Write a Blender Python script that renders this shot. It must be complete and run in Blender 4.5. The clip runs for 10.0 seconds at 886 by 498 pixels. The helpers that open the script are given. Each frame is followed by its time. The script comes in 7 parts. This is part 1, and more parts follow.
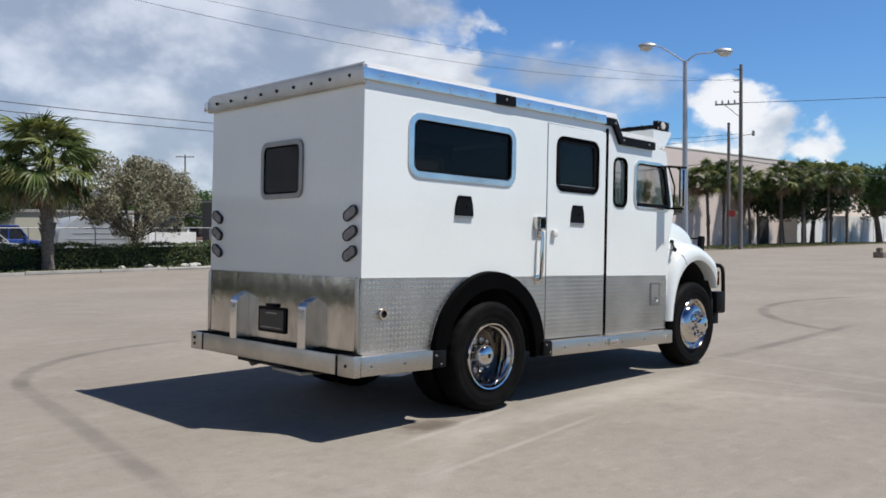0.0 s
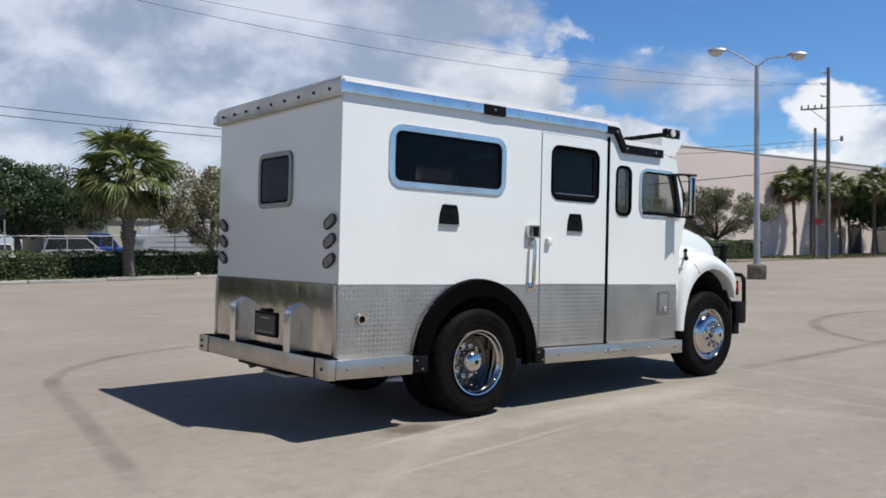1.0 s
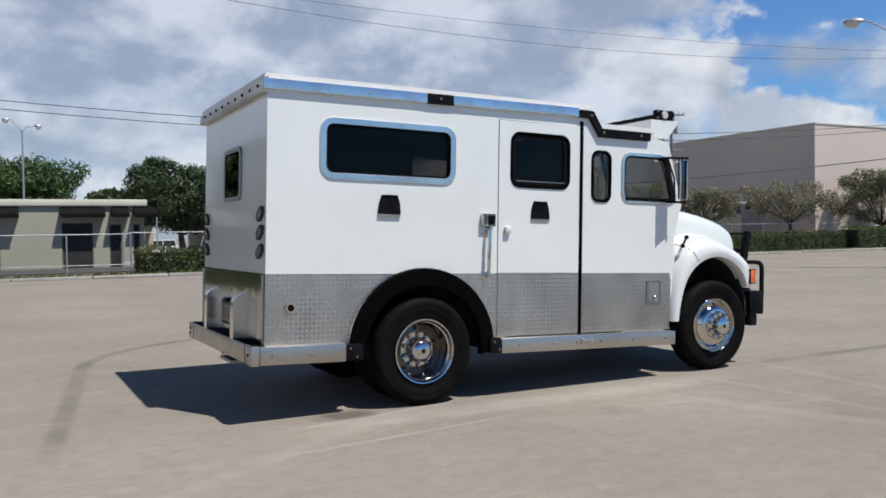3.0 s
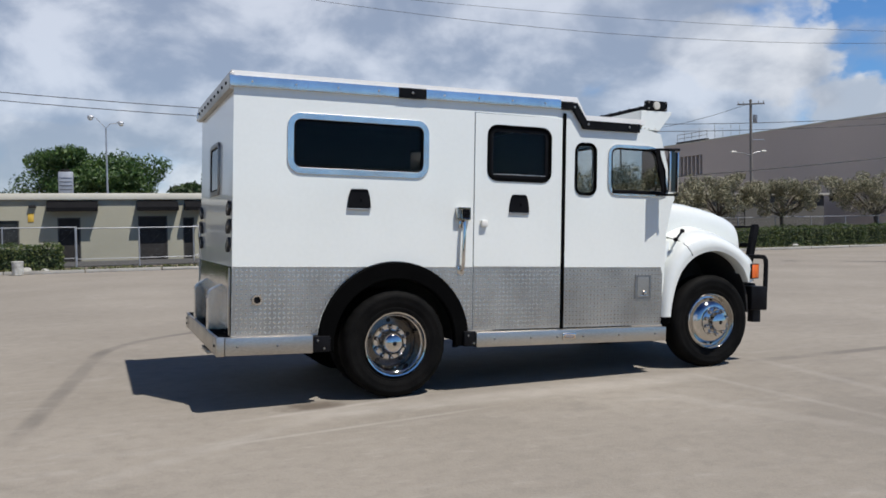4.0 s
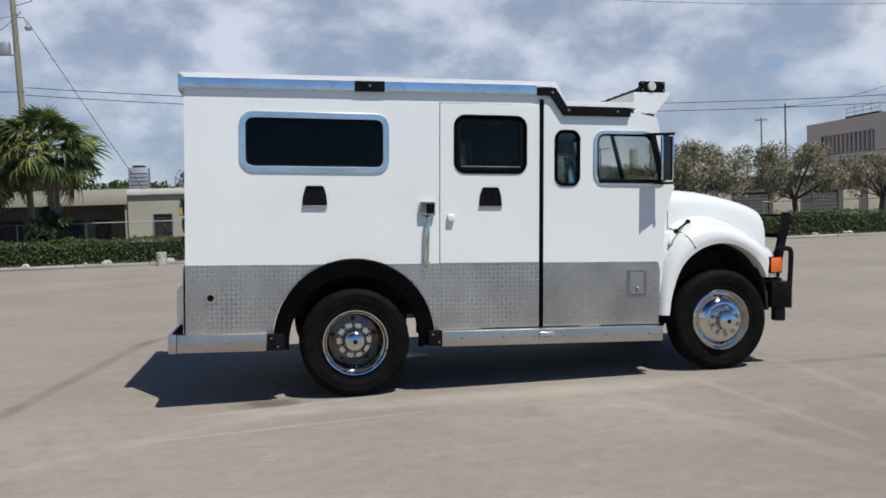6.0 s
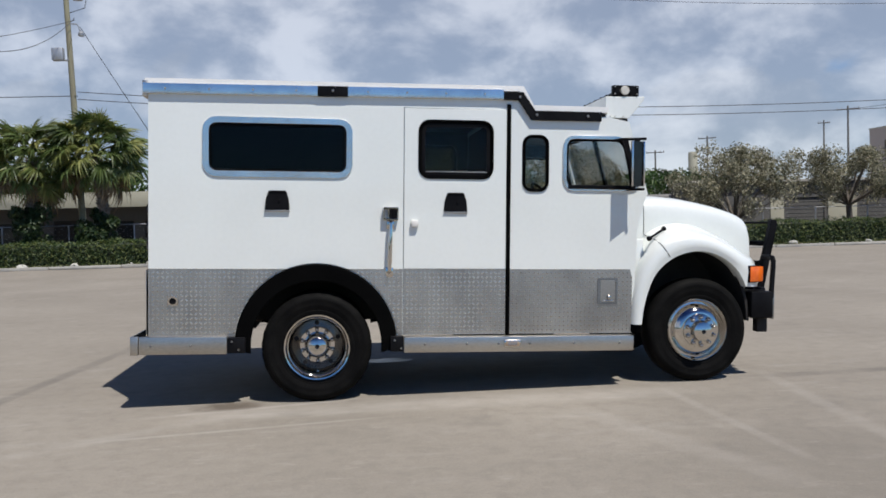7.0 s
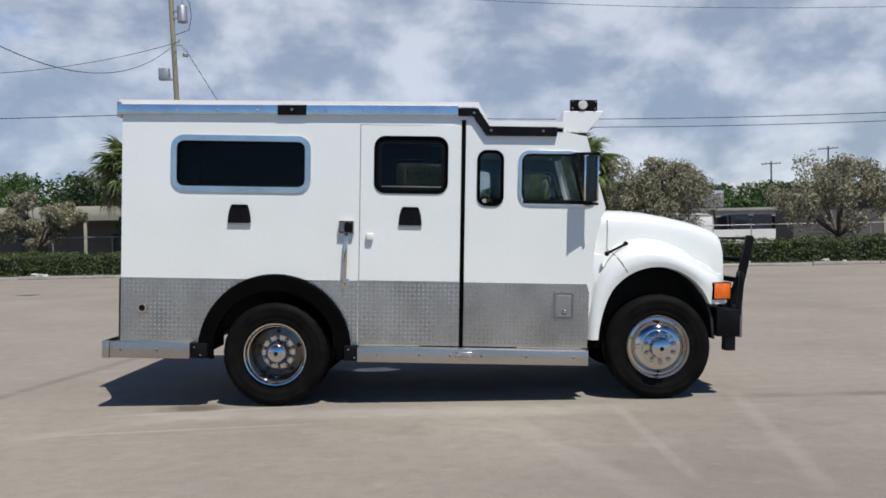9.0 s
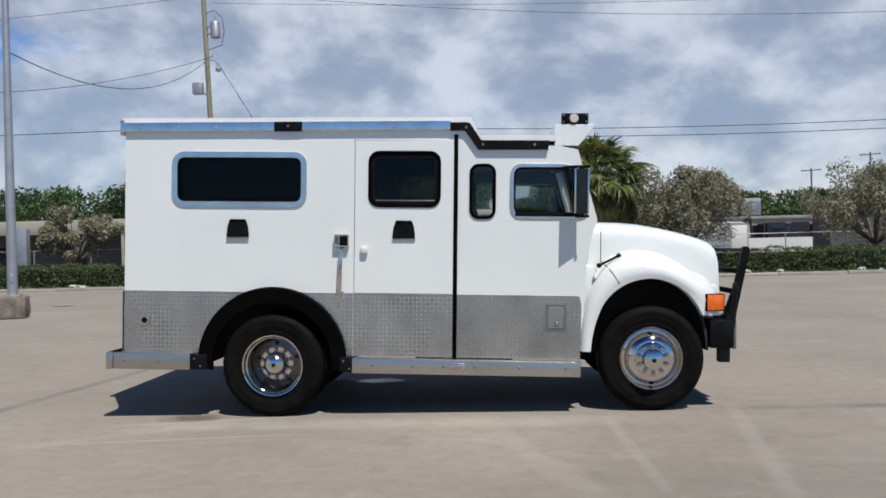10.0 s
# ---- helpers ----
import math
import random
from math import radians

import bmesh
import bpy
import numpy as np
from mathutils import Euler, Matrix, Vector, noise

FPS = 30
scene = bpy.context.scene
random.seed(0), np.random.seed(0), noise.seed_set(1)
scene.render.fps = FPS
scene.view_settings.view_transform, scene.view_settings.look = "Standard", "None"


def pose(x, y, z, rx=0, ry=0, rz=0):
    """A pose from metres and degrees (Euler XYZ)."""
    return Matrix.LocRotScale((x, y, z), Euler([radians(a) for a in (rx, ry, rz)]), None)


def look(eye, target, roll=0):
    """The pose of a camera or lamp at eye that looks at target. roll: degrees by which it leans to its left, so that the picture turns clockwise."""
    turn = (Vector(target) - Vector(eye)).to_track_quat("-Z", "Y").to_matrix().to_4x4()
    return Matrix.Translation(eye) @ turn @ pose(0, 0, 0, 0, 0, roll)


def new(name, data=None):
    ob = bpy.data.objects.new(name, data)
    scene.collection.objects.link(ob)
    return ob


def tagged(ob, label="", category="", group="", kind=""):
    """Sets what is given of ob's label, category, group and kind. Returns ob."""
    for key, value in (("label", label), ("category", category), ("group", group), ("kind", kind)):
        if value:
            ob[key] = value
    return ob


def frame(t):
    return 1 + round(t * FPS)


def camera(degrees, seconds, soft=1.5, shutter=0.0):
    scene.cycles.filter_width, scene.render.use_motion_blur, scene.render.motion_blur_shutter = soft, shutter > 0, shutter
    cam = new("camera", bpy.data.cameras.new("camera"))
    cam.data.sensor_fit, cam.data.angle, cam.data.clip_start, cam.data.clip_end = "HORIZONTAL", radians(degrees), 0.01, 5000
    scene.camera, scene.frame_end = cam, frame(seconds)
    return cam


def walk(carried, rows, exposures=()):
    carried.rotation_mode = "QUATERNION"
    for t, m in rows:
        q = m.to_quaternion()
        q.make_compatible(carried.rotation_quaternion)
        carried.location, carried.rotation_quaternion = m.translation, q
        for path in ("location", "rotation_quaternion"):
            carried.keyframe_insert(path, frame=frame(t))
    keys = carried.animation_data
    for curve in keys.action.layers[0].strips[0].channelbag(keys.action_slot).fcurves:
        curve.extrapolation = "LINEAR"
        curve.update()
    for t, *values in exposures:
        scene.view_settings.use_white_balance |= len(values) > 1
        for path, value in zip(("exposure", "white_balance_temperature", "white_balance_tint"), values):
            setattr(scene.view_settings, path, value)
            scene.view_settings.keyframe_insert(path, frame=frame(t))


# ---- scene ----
cam = camera(54.8, 10.0, soft=1.7)
PATH = [
    (0, (0.241, -0.141, 1.651), (1.638, 1.29, 1.61), -0.3),
    (0.5, (0.53, -0.557, 1.647), (1.833, 0.96, 1.618), -0.5),
    (1, (0.807, -0.855, 1.642), (2.055, 0.709, 1.622), -0.2),
    (1.5, (1.221, -1.177, 1.62), (2.393, 0.444, 1.599), -0.8),
    (2, (1.655, -1.36, 1.596), (2.763, 0.305, 1.576), -1.3),
    (2.5, (2.052, -1.652, 1.602), (3.075, 0.066, 1.577), -1.2),
    (4, (3.409, -2.461, 1.595), (4.162, -0.609, 1.545), -1.0),
    (4.5, (3.915, -2.490, 1.566), (4.588, -0.607, 1.519), -1.2),
    (5, (4.366, -2.664, 1.592), (4.936, -0.748, 1.538), -1.3),
    (6.5, (5.768, -2.779, 1.646), (6.081, -0.805, 1.571), -1.9),
    (7, (6.194, -2.839, 1.64), (6.444, -0.856, 1.576), -1.5),
    (7.5, (6.647, -2.861, 1.625), (6.811, -0.869, 1.574), -1.4),
    (8, (7.106, -2.958, 1.617), (7.191, -0.961, 1.569), -1.3),
    (8.5, (7.432, -3.073, 1.596), (7.477, -1.074, 1.558), -1.5),
    (9, (7.727, -3.106, 1.621), (7.707, -1.107, 1.591), -1.1),
    (9.5, (7.952, -3.155, 1.619), (7.901, -1.156, 1.607), -1.3),
    (10, (8.17, -3.206, 1.645), (8.061, -1.209, 1.639), -1.4),
]
walk(cam, [(t, look(eye, target, roll)) for t, eye, target, roll in PATH],
     [(0, 0.08), (1.5, 0.06), (3.2, 0.0), (4.5, -0.04), (6.5, -0.05), (10, -0.04)])

# ---- world, sun ----
SUN_FROM = Vector((0.81, -1.36, 2.97)).normalized()
world = bpy.data.worlds.new("sky")
scene.world = world
world.use_nodes = True


def sky_nodes():
    nt = world.node_tree
    nt.nodes.clear()
    N, K = nt.nodes.new, nt.links.new

    def math_node(op, a, b=None, clamp=False):
        n = N("ShaderNodeMath")
        n.operation, n.use_clamp = op, clamp
        for i, v in enumerate((a, b)):
            if v is None:
                continue
            if isinstance(v, (int, float)):
                n.inputs[i].default_value = v
            else:
                K(v, n.inputs[i])
        return n.outputs[0]

    def noise_node(vec, scale, detail, rough=0.55, distort=0.0):
        n = N("ShaderNodeTexNoise")
        K(vec, n.inputs["Vector"])
        n.inputs["Scale"].default_value, n.inputs["Detail"].default_value = scale, detail
        n.inputs["Roughness"].default_value, n.inputs["Distortion"].default_value = rough, distort
        return n.outputs["Fac"]

    def span(value, lo, hi, a=0.0, b=1.0):
        n = N("ShaderNodeMapRange")
        n.interpolation_type = "SMOOTHSTEP"
        K(value, n.inputs["Value"])
        for key, v in (("From Min", lo), ("From Max", hi), ("To Min", a), ("To Max", b)):
            n.inputs[key].default_value = v
        return n.outputs["Result"]

    def mixed(fac, a, b):
        n = N("ShaderNodeMix")
        n.data_type = "RGBA"
        K(fac, n.inputs["Factor"])
        for i, v in ((6, a), (7, b)):
            if isinstance(v, tuple):
                n.inputs[i].default_value = (*v, 1)
            else:
                K(v, n.inputs[i])
        return n.outputs[2]

    sky = N("ShaderNodeTexSky")
    sky.sky_type, sky.sun_disc = "NISHITA", False
    sky.sun_elevation, sky.sun_rotation = math.asin(SUN_FROM.z), math.atan2(SUN_FROM.x, SUN_FROM.y)
    sky.air_density, sky.dust_density, sky.ozone_density = 1.0, 0.2, 3.0
    tc = N("ShaderNodeTexCoord")
    way = tc.outputs["Generated"]
    sep = N("ShaderNodeSeparateXYZ")
    K(way, sep.inputs[0])
    x, y, z = sep.outputs
    # a broken deck of soft cloud, thinning overhead and towards the sun
    def stretched(sx, sy, sz):
        n = N("ShaderNodeVectorMath")
        n.operation = "MULTIPLY"
        K(way, n.inputs[0])
        n.inputs[1].default_value = (sx, sy, sz)
        return n.outputs[0]

    puffs = N("ShaderNodeTexVoronoi")
    puffs.feature = "SMOOTH_F1"
    puffs.normalize = True
    K(stretched(1, 1, 1.6), puffs.inputs["Vector"])
    for key, v in (("Scale", 10.5), ("Detail", 5.0), ("Roughness", 0.55), ("Smoothness", 0.6)):
        puffs.inputs[key].default_value = v
    puffs_at = puffs.outputs["Distance"]
    deck = noise_node(stretched(1, 1, 2.0), 3.8, 12, 0.50, 0.15)
    toward = math_node("MINIMUM", math_node("ADD", math_node("MULTIPLY", x, -0.55), math_node("MULTIPLY", y, 0.64)), 0.12)
    west = span(x, -0.30, 0.05, 0.07, 0.0)
    cover = math_node("SUBTRACT", math_node("ADD", math_node("ADD", deck, toward), west), span(z, 0.30, 0.55, 0.0, 0.45))
    deck_mask = span(math_node("SUBTRACT", cover, math_node("MULTIPLY", puffs_at, 0.16)), 0.37, 0.49)
    # heaped clouds low over the horizon
    heap_at = stretched(1, 1, 1.5)
    heap = noise_node(heap_at, 5.2, 12, 0.50, 0.1)
    heap_mask = span(math_node("SUBTRACT", math_node("SUBTRACT", heap, span(y, -0.25, 0.25, 0.3, 0.0)), span(z, 0.03, 0.27, 0.0, 0.26)), 0.375, 0.42)
    # light and dark within the clouds
    tone = math_node("ADD", math_node("MULTIPLY", noise_node(stretched(1, 1, 1.5), 7.5, 12, 0.54, 0.25), 0.68), math_node("MULTIPLY", math_node("SUBTRACT", 0.85, puffs.outputs["Distance"]), 0.42))
    grey = span(tone, 0.49, 0.70)
    deck_colour = mixed(grey, (4.5, 5.05, 6.05), (9.9, 10.2, 10.8))
    bright = noise_node(heap_at, 8.0, 10, 0.55, 0.2)
    heap_colour = mixed(span(bright, 0.38, 0.60), (6.0, 6.7, 7.8), (11.5, 11.6, 11.8))
    tinted = N("ShaderNodeMix")
    tinted.data_type, tinted.blend_type = "RGBA", "MULTIPLY"
    tinted.inputs["Factor"].default_value = 1.0
    K(sky.outputs[0], tinted.inputs[6])
    tinted.inputs[7].default_value = (0.69, 1.06, 1.48, 1)
    deep = N("ShaderNodeMix")
    deep.data_type, deep.blend_type = "RGBA", "MULTIPLY"
    K(span(z, 0.33, 0.80), deep.inputs["Factor"])
    K(tinted.outputs[2], deep.inputs[6])
    deep.inputs[7].default_value = (0.13, 0.17, 0.28, 1)
    colour = mixed(math_node("MULTIPLY", math_node("MULTIPLY", heap_mask, span(x, 0.55, 0.75, 0.25, 1.0)), 0.9), deep.outputs[2], heap_colour)
    colour = mixed(math_node("MULTIPLY", deck_mask, 0.76), colour, deck_colour)
    back, out = N("ShaderNodeBackground"), N("ShaderNodeOutputWorld")
    K(colour, back.inputs["Color"])
    back.inputs["Strength"].default_value = 0.08
    K(back.outputs[0], out.inputs["Surface"])


sky_nodes()
sun = new("sun", bpy.data.lights.new("sun", "SUN"))
sun.data.energy, sun.data.angle, sun.data.color = 5.35, radians(0.53), (1.0, 0.965, 0.915)
sun.matrix_world = look(SUN_FROM * 60, (0, 0, 0))
scene.view_settings.exposure = 0.0


# ---- materials ----
def material(name, a, b=None, rough=0.5, metal=0.0, scale=3.0, fine=60.0, bump=0.0, fine_mix=0.35, spread=0.12,
             coat=0.0, by_object=0.0, stretch=(1, 1, 1), spec=0.5):
    """A surface whose colour wanders between a and b at two scales, with fine relief."""
    m = bpy.data.materials.new(name)
    m.use_nodes = True
    nt = m.node_tree
    N, K = nt.nodes.new, nt.links.new
    p = nt.nodes["Principled BSDF"]
    p.inputs["Roughness"].default_value, p.inputs["Metallic"].default_value = rough, metal
    p.inputs["Coat Weight"].default_value = coat
    p.inputs["Coat Roughness"].default_value = 0.06
    p.inputs["Specular IOR Level"].default_value = spec
    b = b or tuple(v * 0.85 for v in a)
    tc, mp = N("ShaderNodeTexCoord"), N("ShaderNodeMapping")
    K(tc.outputs["Object"], mp.inputs[0])
    mp.inputs["Scale"].default_value = stretch
    big, small = N("ShaderNodeTexNoise"), N("ShaderNodeTexNoise")
    for n, s, d in ((big, scale, 6), (small, fine, 4)):
        K(mp.outputs[0], n.inputs["Vector"])
        n.inputs["Scale"].default_value, n.inputs["Detail"].default_value = s, d
    blend = N("ShaderNodeMix")
    blend.data_type = "FLOAT"
    blend.inputs["Factor"].default_value = fine_mix
    K(big.outputs["Fac"], blend.inputs[2])
    K(small.outputs["Fac"], blend.inputs[3])
    ramp = N("ShaderNodeMapRange")
    K(blend.outputs[0], ramp.inputs["Value"])
    ramp.inputs["From Min"].default_value, ramp.inputs["From Max"].default_value = 0.5 - spread, 0.5 + spread
    mix = N("ShaderNodeMix")
    mix.data_type = "RGBA"
    K(ramp.outputs["Result"], mix.inputs["Factor"])
    mix.inputs[6].default_value, mix.inputs[7].default_value = (*a, 1), (*b, 1)
    colour = mix.outputs[2]
    if by_object:
        info, hsv, rng = N("ShaderNodeObjectInfo"), N("ShaderNodeHueSaturation"), N("ShaderNodeMapRange")
        K(info.outputs["Random"], rng.inputs["Value"])
        rng.inputs["To Min"].default_value, rng.inputs["To Max"].default_value = 1 - by_object, 1 + by_object
        K(rng.outputs["Result"], hsv.inputs["Value"])
        K(colour, hsv.inputs["Color"])
        colour = hsv.outputs[0]
    K(colour, p.inputs["Base Color"])
    if bump:
        bn = N("ShaderNodeBump")
        bn.inputs["Strength"].default_value, bn.inputs["Distance"].default_value = 1.0, bump
        K(small.outputs["Fac"], bn.inputs["Height"])
        K(bn.outputs[0], p.inputs["Normal"])
    return m


def leaf_material(name, a, b, c, by_object=0.0):
    """Leaves: each small leaf takes its own tint, and lets some light through."""
    m = bpy.data.materials.new(name)
    m.use_nodes = True
    nt = m.node_tree
    N, K = nt.nodes.new, nt.links.new
    p, out = nt.nodes["Principled BSDF"], nt.nodes["Material Output"]
    geo, ramp = N("ShaderNodeNewGeometry"), N("ShaderNodeValToRGB")
    tint = geo.outputs["Random Per Island"]
    if by_object:
        info, blend = N("ShaderNodeObjectInfo"), N("ShaderNodeMix")
        blend.data_type = "FLOAT"
        blend.inputs["Factor"].default_value = by_object
        K(tint, blend.inputs[2])
        K(info.outputs["Random"], blend.inputs[3])
        tint = blend.outputs[0]
    K(tint, ramp.inputs[0])
    ramp.color_ramp.elements[0].color, ramp.color_ramp.elements[1].color = (*a, 1), (*c, 1)
    ramp.color_ramp.elements.new(0.5).color = (*b, 1)
    K(ramp.outputs[0], p.inputs["Base Color"])
    p.inputs["Roughness"].default_value = 0.5
    tr, add = N("ShaderNodeBsdfTranslucent"), N("ShaderNodeMixShader")
    K(ramp.outputs[0], tr.inputs["Color"])
    add.inputs[0].default_value = 0.3
    K(p.outputs[0], add.inputs[1])
    K(tr.outputs[0], add.inputs[2])
    K(add.outputs[0], out.inputs["Surface"])
    return m


def glass_material(name, tint, rough=0.0, ior=1.45):
    m = bpy.data.materials.new(name)
    m.use_nodes = True
    p = m.node_tree.nodes["Principled BSDF"]
    p.inputs["Base Color"].default_value = (*tint, 1)
    p.inputs["Transmission Weight"].default_value = 1.0
    p.inputs["Roughness"].default_value, p.inputs["IOR"].default_value = rough, ior
    return m


def tread_material(name, glint, relief):
    """Aluminium tread plate: rows of raised lozenges, turned by a quarter from one to the next."""
    m = material(name, (0.54, 0.505, 0.45), (0.37, 0.345, 0.31), rough=0.38, metal=1.0, scale=2.4, fine=90, spread=0.14, fine_mix=0.2, stretch=(1, 1, 0.6))
    nt = m.node_tree
    N, K = nt.nodes.new, nt.links.new
    p = nt.nodes["Principled BSDF"]
    tc = N("ShaderNodeTexCoord")
    sep = N("ShaderNodeSeparateXYZ")
    K(tc.outputs["Object"], sep.inputs[0])

    def op(kind, a, b=None, c=None):
        n = N("ShaderNodeMath")
        n.operation = kind
        for i, v in enumerate((a, b, c)):
            if v is None:
                continue
            if isinstance(v, (int, float)):
                n.inputs[i].default_value = v
            else:
                K(v, n.inputs[i])
        return n.outputs[0]

    size = 0.042
    across = op("DIVIDE", sep.outputs[0], size)
    up = op("DIVIDE", sep.outputs[2], size)
    odd = op("FLOORED_MODULO", op("ADD", op("FLOOR", across), op("FLOOR", up)), 2.0)
    fx = op("SUBTRACT", op("FRACT", across), 0.5)
    fy = op("SUBTRACT", op("FRACT", up), 0.5)
    flip = op("SUBTRACT", op("MULTIPLY", odd, 2.0), 1.0)
    fy = op("MULTIPLY", fy, flip)
    along, over = op("ADD", fx, fy), op("SUBTRACT", fx, fy)
    r = op("ADD", op("POWER", op("MULTIPLY", along, 1.55), 2.0), op("POWER", op("MULTIPLY", over, 2.9), 2.0))
    lump = op("SUBTRACT", 1.0, op("MINIMUM", r, 1.0))
    bn = N("ShaderNodeBump")
    bn.inputs["Strength"].default_value, bn.inputs["Distance"].default_value = relief, 0.0021
    K(lump, bn.inputs["Height"])
    K(bn.outputs[0], p.inputs["Normal"])
    # painted glints: the raised lozenges are coloured brighter than the dull field between them
    worn = N("ShaderNodeMix")
    worn.data_type = "RGBA"
    patch = N("ShaderNodeTexNoise")
    patch.inputs["Scale"].default_value, patch.inputs["Detail"].default_value = 3.2, 3.0
    K(tc.outputs["Object"], patch.inputs["Vector"])
    glint_range = N("ShaderNodeMapRange")
    K(patch.outputs["Fac"], glint_range.inputs["Value"])
    for key, v in (("From Min", 0.38), ("From Max", 0.62), ("To Min", glint * 0.18), ("To Max", glint)):
        glint_range.inputs[key].default_value = v
    K(op("MULTIPLY", op("MINIMUM", op("MULTIPLY", lump, 2.0), 1.0), glint_range.outputs["Result"]), worn.inputs["Factor"])
    K(p.inputs["Base Color"].links[0].from_socket, worn.inputs[6])
    worn.inputs[7].default_value = (0.92, 0.90, 0.84, 1)
    K(worn.outputs[2], p.inputs["Base Color"])
    sheen = N("ShaderNodeMapRange")
    K(lump, sheen.inputs["Value"])
    sheen.inputs["To Min"].default_value, sheen.inputs["To Max"].default_value = 0.42, 0.20
    K(sheen.outputs["Result"], p.inputs["Roughness"])
    return m


